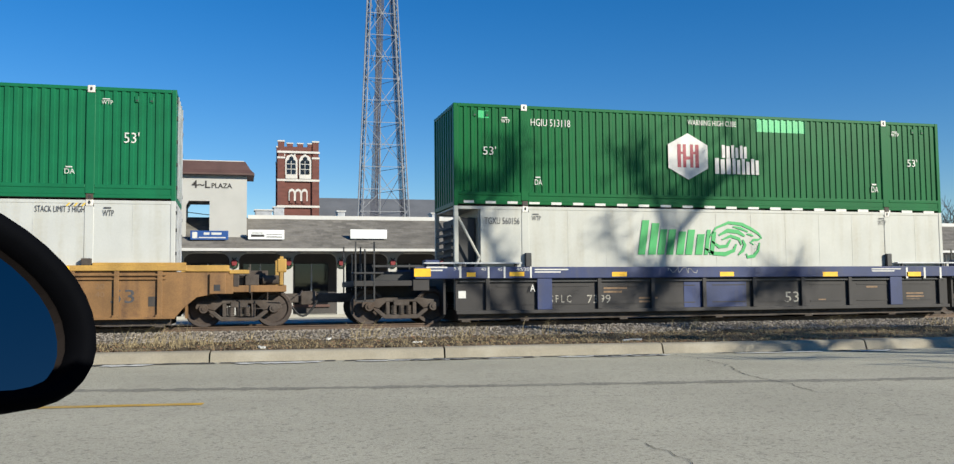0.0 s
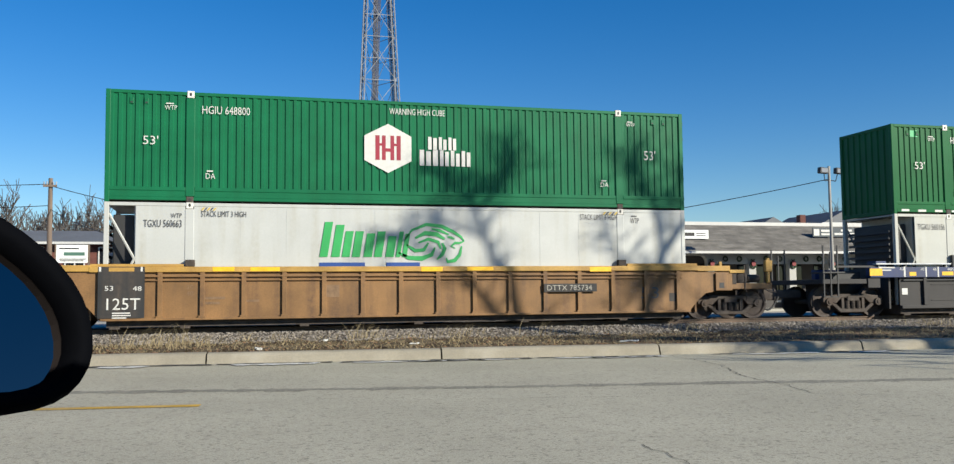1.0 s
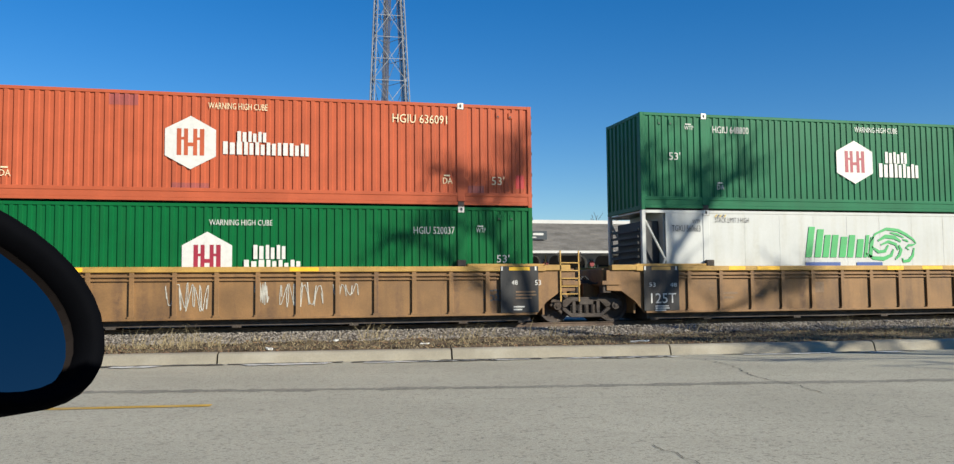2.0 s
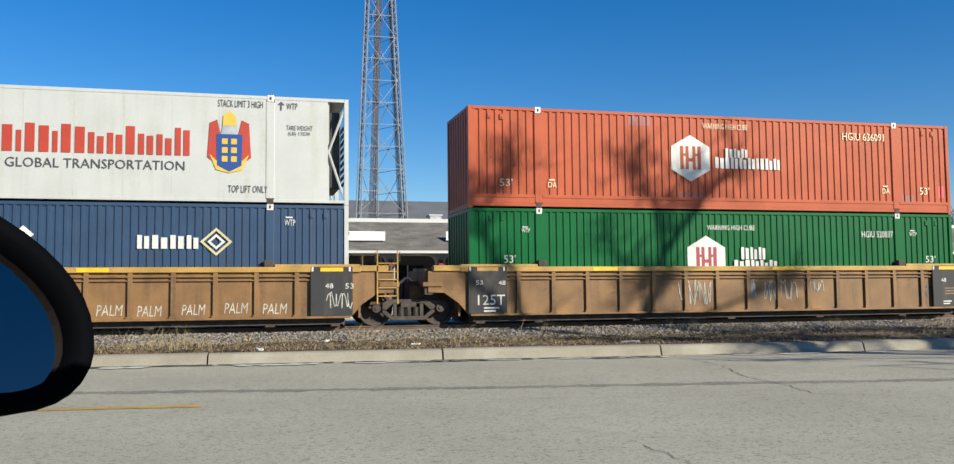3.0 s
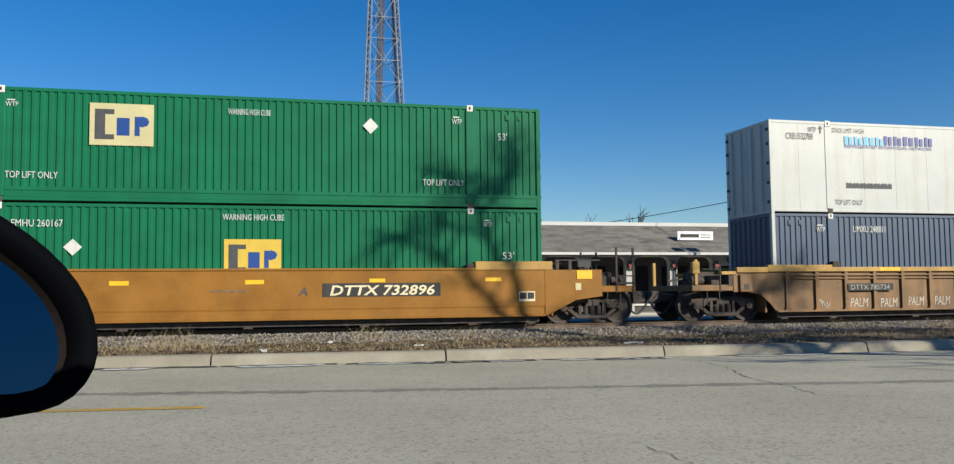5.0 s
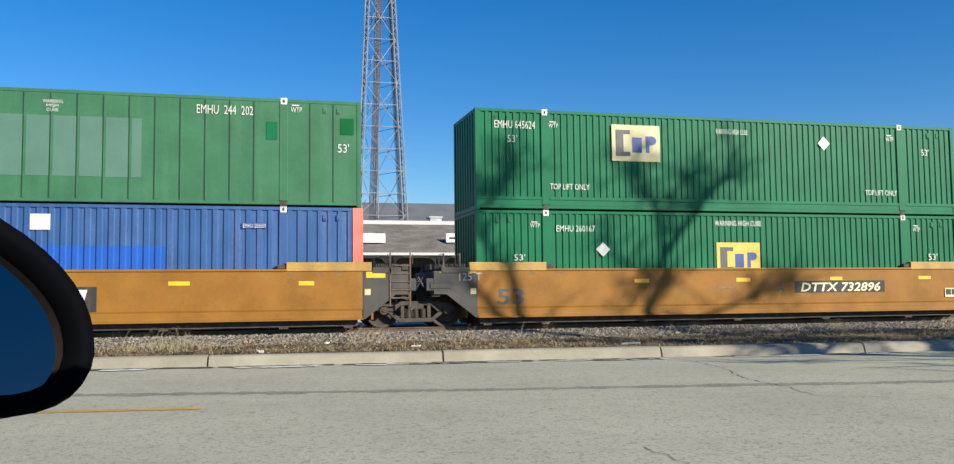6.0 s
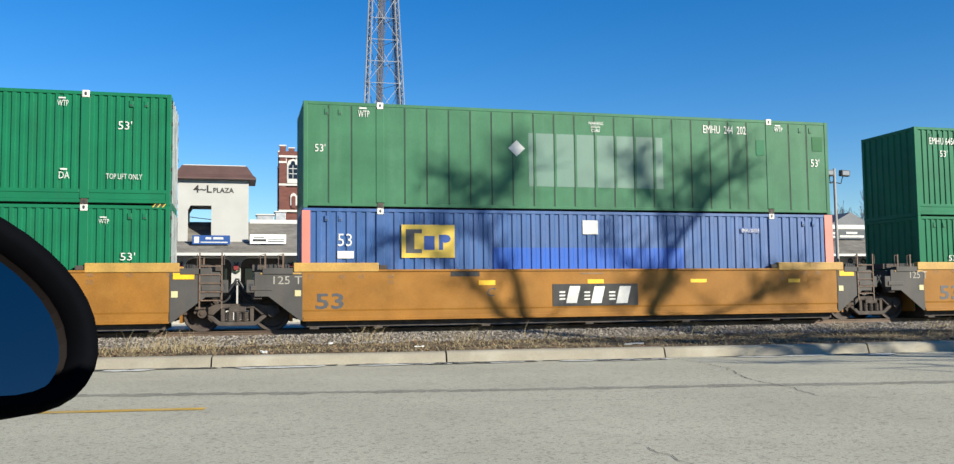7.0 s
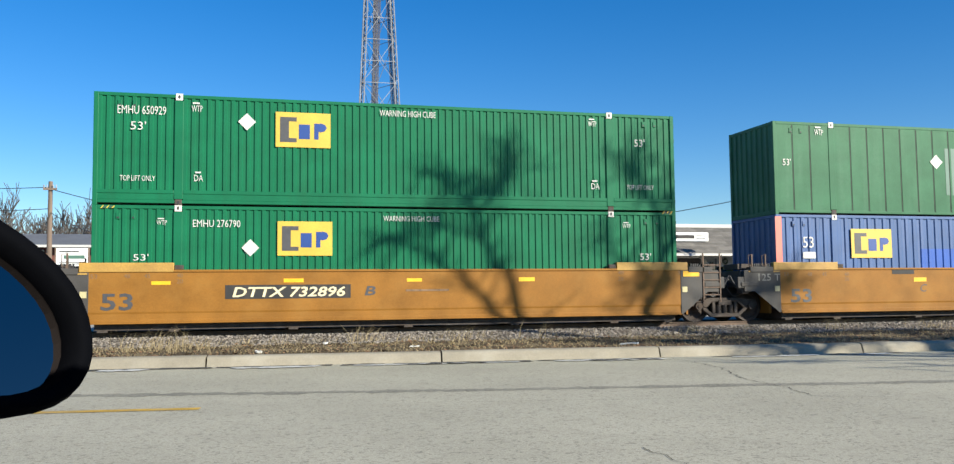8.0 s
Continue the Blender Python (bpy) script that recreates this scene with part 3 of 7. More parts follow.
roadside_tree(
    8.9, "tall leafless tree with a slanting trunk by the near roadside",
    ((8.6, -6.5), (8.35, -4.5), (8.05, -2.5)),
    ((((8.05, -2.5), (7.75, -0.4), (7.54, 0.96), (7.41, 1.72), (7.1, 2.41), (6.81, 3.0), (6.6, 3.75)), 0.15),
     (((7.85, -1.2), (7.3, 0.3), (6.7, 1.2), (6.09, 1.73), (5.58, 2.32), (4.98, 2.83), (3.97, 3.07)), 0.11),
     (((6.6, 3.75), (6.03, 4.36), (5.6, 4.95)), 0.07), (((6.6, 3.75), (7.13, 4.3), (7.55, 5.0), (7.62, 5.9)), 0.07),
     (((6.81, 3.0), (6.0, 3.3), (5.2, 3.45)), 0.05),
     (((8.3, -4.2), (7.2, -2.6), (6.0, -1.6)), 0.09), (((8.2, -3.6), (9.2, -2.8), (10.2, -2.2)), 0.09), (((8.5, -5.4), (9.6, -4.4), (10.6, -3.8)), 0.08),
     (((8.6, -5.6), (6.5, -5.0), (4.5, -4.65), (3.2, -4.5)), 0.06), (((8.65, -6.2), (5.8, -5.9), (2.8, -5.8)), 0.055), (((8.7, -6.4), (5.0, -6.6), (1.5, -6.9)), 0.045)),
    ((5.7, 4.7, .75, .6, 1.0), (6.75, 4.35, .7, .45, .9), (7.62, 5.25, .45, .8, 1.1), (7.2, 4.5, .5, .5, .6), (4.5, 3.15, .8, .42, .8), (5.6, 3.5, .8, .3, .6), (3.7, 2.9, .4, .3, .4),
     (7.4, -2.0, 1.5, .55, .8), (9.2, -2.6, 1.3, .5, 1.0), (6.2, -1.4, 1.1, .4, .6), (9.6, -4.2, 1.2, .3, .5), (7.3, -3.1, .8, .35, .7), (4.6, -4.6, 1.4, .14, .5)), 21)
roadside_tree(
    11.0, "tall leafless spreading tree by the near roadside",
    ((11.1, -6.5), (11.2, -4.5), (11.3, -2.0)),
    ((((11.3, -2.0), (11.35, -0.2), (11.47, 0.95), (11.97, 1.69), (12.25, 2.58), (12.81, 3.31), (13.32, 3.86), (13.74, 4.45), (14.48, 5.07), (14.65, 5.8)), 0.17),
     (((12.25, 2.62), (12.09, 3.75), (11.79, 4.38), (11.58, 5.0), (11.41, 5.8)), 0.09),
     (((11.35, -0.2), (12.8, 0.5), (14.2, 1.0), (15.4, 1.4), (16.3, 1.9)), 0.10), (((11.97, 1.69), (11.2, 2.3), (10.4, 3.0)), 0.06),
     (((13.32, 3.86), (13.3, 4.5), (13.0, 5.2)), 0.05),
     (((11.2, -4.6), (12.4, -3.6), (13.8, -2.9)), 0.11), (((11.25, -3.6), (10.6, -2.6), (9.8, -2.0)), 0.08), (((11.1, -5.6), (12.4, -5.0), (13.8, -4.6)), 0.09),
     (((11.3, -1.7), (13.0, -1.2), (15.0, -1.3), (17.2, -1.0)), 0.10), (((12.4, -3.6), (14.4, -2.5), (16.2, -2.2)), 0.08)),
    ((11.2, 5.2, .55, .75, 1.0), (11.65, 4.4, .45, .5, .7), (13.6, 4.5, .65, .4, 1.1), (14.6, 5.0, .55, .6, .8), (13.0, 5.0, .8, .6, .5), (12.9, 4.1, .4, .4, .6), (10.4, 3.1, .7, .5, .45),
     (11.3, 1.55, .9, .5, .8), (12.3, 1.8, .5, .5, .5), (16.2, 1.7, .75, .5, .9), (15.0, 1.4, .5, .5, .5),
     (10.9, -2.3, 1.5, .6, 1.0), (12.9, -3.0, 1.5, .6, 1.1), (14.2, -3.2, 1.2, .6, 1.0), (12.0, -3.8, 1.2, .4, .8), (12.5, -.6, 1.2, .4, .8), (14.2, -.9, 1.3, .5, 1.0), (16.0, -1.2, 1.3, .5, 1.1), (15.6, -2.2, 1.4, .5, 1.0), (10.2, -1.2, .9, .4, .5), (17.8, -1.0, 1.1, .6, 1.0)), 34)


# ---- behind the railway ----
LOT = 0.42


def plaza():
    """The long low shop building with its shingled roof and arcade."""
    b = thing("shop_building", "long low shop building with grey shingled roof and white arcade", "building", (0, 0, 0))
    x0, x1, yf = -4.6, 58.0, 42.0
    # back wall and soffit share one near-black colour; the outer walls are white
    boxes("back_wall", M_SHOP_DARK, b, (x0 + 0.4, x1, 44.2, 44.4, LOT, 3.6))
    boxes("end_wall", M_STUCCO, b, (x0 + 0.2, x0 + 0.4, yf + 0.35, 50, LOT, 3.55))
    boxes("rear_wall", M_STUCCO, b, (x0 + 0.4, x1, 50, 50.2, LOT, 4.6))
    boxes("floor_slab", M_LOT, b, (x0, x1, yf - 0.6, 44.2, LOT - 0.1, LOT + 0.12))
    boxes("ceiling_board", M_TRIM, b, (x0, x1, yf + 0.32, 44.2, 3.38, 3.44))
    # roof in shingle courses, hipped at its open end
    n = 16
    for i in range(n):
        s0, s1 = i / n, (i + 1) / n
        bm = bmesh.new()
        ya, yb, za, zb = 41.2 + 2.6 * s0, 41.2 + 2.6 * s1 + 0.04, 3.50 + 1.52 * s0, 3.50 + 1.52 * s1
        xa = x0 - 0.25 + 1.75 * s0
        x = xa
        rnd = random.Random(i)
        while x < x1:
            w = rnd.uniform(0.35, 0.95) if x < 42 else 6
            dz = rnd.uniform(0, 0.012)
            box_pts = [(x, ya, za + dz), (x + w, ya, za + dz), (x + w, yb, zb + 0.015), (x, yb, zb + 0.015)]
            v = [bm.verts.new(p) for p in box_pts] + [bm.verts.new((p[0], p[1], p[2] - 0.035)) for p in box_pts]
            for f in ((0, 1, 2, 3), (7, 6, 5, 4), (0, 4, 5, 1), (1, 5, 6, 2), (2, 6, 7, 3), (3, 7, 4, 0)):
                bm.faces.new([v[k] for k in f])
            x += w + 0.002
        course = part("shingle_course", bm, M_SHINGLE, b)
        course["kind"] = "stuff"
    bm = bmesh.new()
    v = [bm.verts.new(p) for p in ((x0 - 0.25, 41.2, 3.5), (x0 + 1.5, 43.8, 5.02), (x0 + 1.5, 48.4, 5.02), (x0 - 0.25, 51, 3.5))]
    bm.faces.new(v)
    r = bmesh.ops.extrude_face_region(bm, geom=bm.faces[:])
    for q in r["geom"]:
        if isinstance(q, bmesh.types.BMVert):
            q.co.z -= 0.06
    part("roof_hip", bm, M_SHINGLE, b)
    boxes("flat_roof", M_SLATE, b, (x0 + 1.5, x1, 43.75, 50.2, 4.9, 4.99))
    boxes("roof_edge", M_TRIM, b, (0.5, x1, 43.72, 43.84, 4.98, 5.16), label="white metal roof edging")
    boxes("gutter", M_TRIM, b, (x0 - 0.3, x1, 41.12, 41.24, 3.36, 3.48), label="white gutter")
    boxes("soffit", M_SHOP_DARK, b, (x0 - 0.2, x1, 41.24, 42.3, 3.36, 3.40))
    # arcade: columns with rounded shoulders between dark bays
    step = 2.36
    for i in range(27):
        x = -4.82 + step * i
        w, sh = 0.20, 0.34
        bm = bmesh.new()
        pts = [(x - w, LOT), (x + w, LOT), (x + w, 2.95)]
        pts += [(x + w + sh * (1 - math.cos(a)), 2.95 + sh * math.sin(a)) for a in (0.4, 0.8, 1.2, 1.571)]
        pts += [(x + w + sh, 3.38), (x - w - sh, 3.38)]
        pts += [(x - w - sh * (1 - math.cos(a)), 2.95 + sh * math.sin(a)) for a in (1.571, 1.2, 0.8, 0.4)] + [(x - w, 2.95)]
        slab(bm, pts, yf, yf + 0.32)
        part("column", bm, M_STUCCO, b)
        if i < 26:
            boxes("shop_window", M_GLASS, b, (x + 0.4, x + step - 0.4, 44.13, 44.17, 1.0, 2.9))
            boxes("window_sill", M_TRIM if i % 3 else M_BROWN_ROOF, b, (x + 0.3, x + step - 0.3, 44.1, 44.19, 0.85, 0.97))
            boxes("mullion", M_STEEL, b, (x + step / 2 - 0.03, x + step / 2 + 0.03, 44.10, 44.13, 0.97, 2.9))
        if x > 22 and i < 26:
            boxes("fascia_board", M_STUCCO, b, (x + w + 0.02, x + step - w - 0.02, yf + 0.05, yf + 0.25, 2.86, 3.37), label="white fascia above the shop bays")
    return b


plaza()


def wreath(x, z, r, bow):
    t = thing("wreath", "dark evergreen wreath with a red bow hung on a white column" if bow else "small dark evergreen wreath on a white fascia", "wreath", (x, 41.96, z), group="wreaths along the arcade")
    bm = bmesh.new()
    rnd = random.Random(int(x * 10))
    n = 14
    for k in range(n):
        a, b = k * 6.283 / n, (k + 1) * 6.283 / n
        rod(bm, (r * math.cos(a), 0, r * math.sin(a)), (r * math.cos(b), 0, r * math.sin(b)), r * rnd.uniform(0.28, 0.42), 5)
    part("ring", bm, M_WREATH, t)
    if bow:
        bm = bmesh.new()
        slab(bm, [(-0.10, -0.02), (0, -0.06), (0.10, -0.02), (0.12, 0.16), (0.0, 0.22), (-0.12, 0.16)], -0.10, -0.03)
        part("bow", bm, M_RED_BOW, t)
        bm = bmesh.new()
        rod(bm, (-0.1, 0, r + 0.15), (0, -0.02, r + 0.02), 0.025, 4)
        rod(bm, (0.1, 0, r + 0.15), (0, -0.02, r + 0.02), 0.025, 4)
        part("ribbon", bm, M_WREATH, t)


for i in range(18):
    wreath(-4.82 + 2.36 * i, 2.80, 0.15, True)
for i in range(12, 17):
    for k in (0.33, 0.67):
        wreath(-4.82 + 2.36 * (i + k), 3.12, 0.12, False)


def shop_sign(x0, x1, z0, z1, material, marks, label, seed):
    t = thing("shop_sign", label, "sign", (0, 0, 0), group="signs on the shop roof")
    y = 41.2 + 2.6 * (z0 - 3.5) / 1.52 - 0.14
    boxes("board", material, t, (x0, x1, y - 0.05, y, z0, z1), bevel=0.01)
    boxes("bracket", M_STEEL, t, (x0 + 0.2, x0 + 0.26, y, y + 0.8, z0 + 0.05, z0 + 0.1))
    boxes("bracket", M_STEEL, t, (x1 - 0.26, x1 - 0.2, y, y + 0.8, z0 + 0.05, z0 + 0.1))
    for a, b, l, u in marks:
        xa, za, zb = x0 + a * (x1 - x0), z0 + l * (z1 - z0), z0 + u * (z1 - z0)
        boxes("print_bar", M_LETTER if material in (M_SIGN_BLUE, M_SIGN_DARK) else M_CAR_GREY, t, (xa, x0 + b * (x1 - x0), y - 0.056, y - 0.051, za, zb))


shop_sign(-1.96, -0.36, 3.87, 4.27, M_SIGN_BLUE, ((.05, .18, .15, .85), (.35, .5, .55, .8), (.55, .82, .55, .8), (.22, .93, .18, .3)), "blue shop sign with white print bars on the shingle roof", 1)
shop_sign(0.48, 2.05, 3.91, 4.33, M_SIGN_WHITE, ((.08, .45, .25, .5), (.5, .95, .2, .3), (.5, .95, .45, .52), (.1, .4, .62, .7)), "white shop sign with faint print on the shingle roof", 2)
shop_sign(5.01, 6.69, 3.97, 4.39, M_SIGN_WHITE, (), "blank white shop sign on the shingle roof", 3)
shop_sign(9.58, 11.39, 4.00, 4.42, M_SIGN_WHITE, ((.08, .58, .35, .6), (.8, .95, .45, .55)), "white shop sign with a line of grey print", 4)
shop_sign(12.36, 14.16, 4.05, 4.47, M_SIGN_DARK, ((.12, .9, .5, .75), (.3, .7, .2, .32)), "dark shop sign with pale print", 5)
shop_sign(21.47, 23.46, 4.15, 4.60, M_SIGN_WHITE, ((.08, .6, .3, .7), (.65, .92, .3, .4), (.65, .92, .55, .65)), "white shop sign with dark print blocks", 6)
shop_sign(29.75, 30.9, 4.30, 4.80, M_SIGN_DARK, ((.06, .35, .15, .85), (.45, .9, .55, .8), (.45, .95, .2, .4)), "dark shop sign with white print", 7)
shop_sign(31.0, 32.7, 4.32, 4.82, M_SIGN_DARK, ((.3, .7, .58, .8), (.06, .94, .2, .42)), "dark shop sign with white print", 8)
shop_sign(35.2, 37.0, 4.36, 4.84, M_SIGN_WHITE, ((.1, .9, .4, .6),), "white shop sign beside the white roof edging", 9)


def gable_sign():
    t = thing("sign_tower", "white stucco sign tower with a brown roof above the shops", "sign tower", (0, 0, 0))
    ya, yb = 42.1, 43.9
    xa, xb = -2.60, 0.42
    bm = bmesh.new()
    for u, v in ((ya, ya + 0.3), (yb - 0.3, yb)):
        slab(bm, [(xa, 4.0), (-2.18, 4.0), (-2.18, 5.42), (-2.06, 5.62), (-1.18, 5.62), (-1.18, 4.0), (xb, 4.0), (xb, 6.82), (xa, 6.82)], u, v)
    part("wall", bm, M_STUCCO, t)
    boxes("side_wall", M_STUCCO, t, (xa, xa + 0.3, ya + 0.3, yb - 0.3, 4.0, 6.82))
    boxes("side_wall", M_STUCCO, t, (xb - 0.3, xb, ya + 0.3, yb - 0.3, 4.0, 6.82))
    bm = bmesh.new()
    lo = [(-2.86, ya - 0.28), (0.74, ya - 0.28), (0.74, yb + 0.28), (-2.86, yb + 0.28)]
    hi = [(-2.46, ya + 0.15), (0.34, ya + 0.15), (0.34, yb - 0.15), (-2.46, yb - 0.15)]
    rings = [[bm.verts.new((x, y, z)) for x, y in r] for r, z in ((lo, 6.78), (lo, 6.86), ([(a * .62 + c * .38, b * .62 + d * .38) for (a, b), (c, d) in zip(lo, hi)], 7.02), (hi, 7.43))]
    for p, q in zip(rings, rings[1:]):
        for k in range(4):
            bm.faces.new((p[k], p[(k + 1) % 4], q[(k + 1) % 4], q[k]))
    bm.faces.new(rings[0][::-1])
    bm.faces.new(rings[-1])
    part("roof", bm, M_BROWN_ROOF, t)
    boxes("ridge_cap", M_TRIM, t, (-2.4, 0.28, ya + 0.2, yb - 0.2, 7.43, 7.47))
    letter(t, "4~L", -1.95, -1.16, 6.19, 6.53, M_CAR_GREY, ya - 0.012, bold=0.02)
    letter(t, "PLAZA", -1.10, -0.22, 6.20, 6.42, M_CAR_GREY, ya - 0.012, bold=0.02)


gable_sign()


def roof_unit(x, y, z, w, h, label):
    t = thing("roof_vent_unit", label, "roof vent", (x, y, z), group="units on the shop roof")
    boxes("casing", M_STEEL, t, (-w / 2, w / 2, -0.4, 0.4, 0, h), bevel=0.02)
    boxes("top_cap", M_TRIM, t, (-w / 2 - 0.05, w / 2 + 0.05, -0.45, 0.45, h, h + 0.06))


roof_unit(1.25, 46, 4.99, 0.8, 0.55, "grey metal air unit on the flat roof")
roof_unit(2.0, 46.5, 4.99, 0.5, 0.75, "grey metal air unit on the flat roof")
roof_unit(14.0, 46.5, 4.99, 0.75, 1.05, "grey metal air unit on the flat roof")
roof_unit(9.9, 46, 4.99, 0.6, 0.5, "small metal vent on the flat roof")
roof_unit(4.9, 45, 4.99, 0.35, 0.45, "small metal vent on the flat roof")


def church():
    t = thing("church", "red brick church with a pale stone trimmed tower and slate roof", "church", (0, 0, 0))
    x0, x1, y0, y1, top = 3.93, 7.55, 90.0, 94.0, 15.85
    boxes("tower_wall", M_CHURCH_BRICK, t, (x0, x1, y0, y1, LOT, top))
    for xa in (x0 - 0.18, x1 - 0.5):
        for ya in (y0 - 0.18, y1 - 0.5):
            boxes("buttress", M_CHURCH_BRICK, t, (xa, xa + 0.68, ya, ya + 0.68, LOT, top - 1.2))
            boxes("buttress_cap", M_CHURCH_STONE, t, (xa - 0.04, xa + 0.72, ya - 0.04, ya + 0.72, top - 1.2, top - 1.02))
            boxes("corner_turret", M_CHURCH_BRICK, t, (xa + 0.05, xa + 0.63, ya + 0.05, ya + 0.63, top - 1.02, top + 0.45))
            boxes("turret_cap", M_CHURCH_STONE, t, (xa, xa + 0.68, ya, ya + 0.68, top + 0.45, top + 0.58))
    for k in range(3):
        xm = x0 + 1.0 + k * 0.98
        boxes("merlon", M_CHURCH_BRICK, t, (xm - 0.28, xm + 0.28, y0 - 0.02, y0 + 0.3, top, top + 0.28))
        boxes("merlon_cap", M_CHURCH_STONE, t, (xm - 0.32, xm + 0.32, y0 - 0.06, y0 + 0.34, top + 0.28, top + 0.38))
        boxes("stone_drop", M_CHURCH_STONE, t, (xm - 0.6, xm - 0.46, y0 - 0.08, y0 - 0.02, top - 0.95, top - 0.45))
    for z in (15.2, 12.45, 9.9):
        boxes("stone_band", M_CHURCH_STONE, t, (x0 - 0.22, x1 + 0.22, y0 - 0.22, y0 - 0.03, z, z + 0.2))

    def lancet(x, z0, z1, w, deep, mat_, name, y):
        bm = bmesh.new()
        h = w * 0.9
        slab(bm, [(x - w, z0), (x + w, z0), (x + w, z1 - h), (x + w * .7, z1 - h * .35), (x, z1), (x - w * .7, z1 - h * .35), (x - w, z1 - h)], y - deep, y)
        return part(name, bm, mat_, t)
    for x in (5.06, 6.38):
        lancet(x, 12.7, 15.1, 0.58, 0.10, M_CHURCH_STONE, "window_surround", y0 - 0.001)
        for dx in (-0.23, 0.23):
            w = lancet(x + dx, 13.15, 14.55, 0.19, 0.04, M_GLASS, "window", y0 - 0.102)
        lancet(x, 14.45, 14.9, 0.2, 0.03, M_GLASS, "window", y0 - 0.104)
        boxes("balustrade", M_CHURCH_STONE, t, (x - 0.55, x + 0.55, y0 - 0.2, y0 - 0.12, 12.7, 13.1))
        for z in (13.6, 14.1):
            boxes("glazing_bar", M_CHURCH_STONE, t, (x - 0.44, x + 0.44, y0 - 0.16, y0 - 0.145, z, z + 0.06))
    for k in range(3):
        x = 5.12 + 0.6 * k
        lancet(x, 10.55, 11.75, 0.30, 0.10, M_CHURCH_STONE, "arch_surround", y0 - 0.001)
        lancet(x, 10.3, 11.5, 0.19, 0.04, M_CHURCH_BRICK, "arch_infill", y0 - 0.102)
    # nave
    boxes("nave_wall", M_CHURCH_BRICK, t, (7.9, 25.0, 93.0, 106.0, LOT, 8.6))
    bm = bmesh.new()
    v = [(7.9, 92.6, 8.5), (25.0, 92.6, 8.5), (25.0, 99.5, 11.9), (7.9, 99.5, 11.9), (7.9, 106.4, 8.5), (25.0, 106.4, 8.5)]
    w = [bm.verts.new(p) for p in v]
    for f in ((0, 1, 2, 3), (3, 2, 5, 4), (0, 3, 4), (1, 5, 2), (0, 4, 5, 1)):
        bm.faces.new([w[k] for k in f])
    part("roof", bm, M_SLATE, t)
    bm = bmesh.new()
    slab(bm, [(92.4, 8.0), (106.6, 8.0), (106.6, 8.9), (99.9, 12.5), (99.1, 12.5), (92.4, 8.9)], 0, 0.4)
    for q in bm.verts:
        q.co = (24.9 + q.co.y, q.co.x, q.co.z)
    part("gable_wall", bm, M_CHURCH_STONE, t)
    boxes("finial", M_CHURCH_STONE, t, (24.9, 25.3, 99.3, 99.7, 12.5, 13.1))


church()


def lattice_tower():
    """A three-legged lattice mast, tapering, with rungs, crossed braces and a ladder of feed lines."""
    t = thing("lattice_tower", "tall galvanised steel lattice radio tower behind the shops", "tower", (9.25, 60, LOT))
    top = 32.0

    def leg(k, z):
        s = 1.0 - z / 40.0
        r = 2.10 * s
        a = radians((210, 330, 90)[k])
        return Vector((r * math.cos(a), r * math.sin(a), z))
    for k in range(3):
        bm = bmesh.new()
        for dx, dy in ((-0.16, 0), (0.16, 0), (0, 0.22)):
            rod(bm, leg(k, 0) + Vector((dx, dy, 0)), leg(k, top) + Vector((dx * .6, dy * .6, 0)), 0.044, 6)
        z = 0.3
        i = 0
        while z < top - 0.5:
            a, b = leg(k, z), leg(k, z + 0.45)
            s = 1 if i % 2 else -1
            rod(bm, a + Vector((-0.16 * s, 0, 0)), b + Vector((0.16 * s, 0, 0)), 0.018, 4, caps=False)
            rod(bm, a + Vector((-0.16, 0, 0)), a + Vector((0.0, 0.22, 0)), 0.016, 4, caps=False)
            rod(bm, a + Vector((0.16, 0, 0)), a + Vector((0.0, 0.22, 0)), 0.016, 4, caps=False)
            z += 0.45
            i += 1
        part("leg", bm, M_TOWER, t)
    z = 0.5
    while z < top - 3:
        h = 2.95
        for k in range(3):
            a0, b0, a1, b1 = leg(k, z), leg((k + 1) % 3, z), leg(k, z + h), leg((k + 1) % 3, z + h)
            mid = (a0 + b0 + a1 + b1) / 4
            for p, q in ((a0, mid), (b0, mid), (mid, a1), (mid, b1), ((a0 + a1) / 2, (b0 + b1) / 2), (a0, b0)):
                bm = bmesh.new()
                rod(bm, p, q, 0.021, 4)
                part("brace", bm, M_TOWER, t)
        z += h
    for k, off, n in ((0, 0.75, 7), (1, -0.42, 4)):
        for i in range(n):
            bm = bmesh.new()
            d = Vector((off + 0.075 * i, 0.2, 0))
            rod(bm, leg(k, 0) + d, leg(k, top) + d * 0.75, 0.026, 5)
            part("feed_line", bm, M_TOWER_RED, t)


lattice_tower()


def cable(a, b, sag, r=0.02, name="overhead_cable", label="thin black overhead cable"):
    bm = bmesh.new()
    a, b = Vector(a), Vector(b)
    tube(bm, [a.lerp(b, i / 16) - Vector((0, 0, sag * 4 * (i / 16) * (1 - i / 16))) for i in range(17)], r, 4)
    tagged(part(name, bm, M_CABLE), label, "cable", kind="structure")


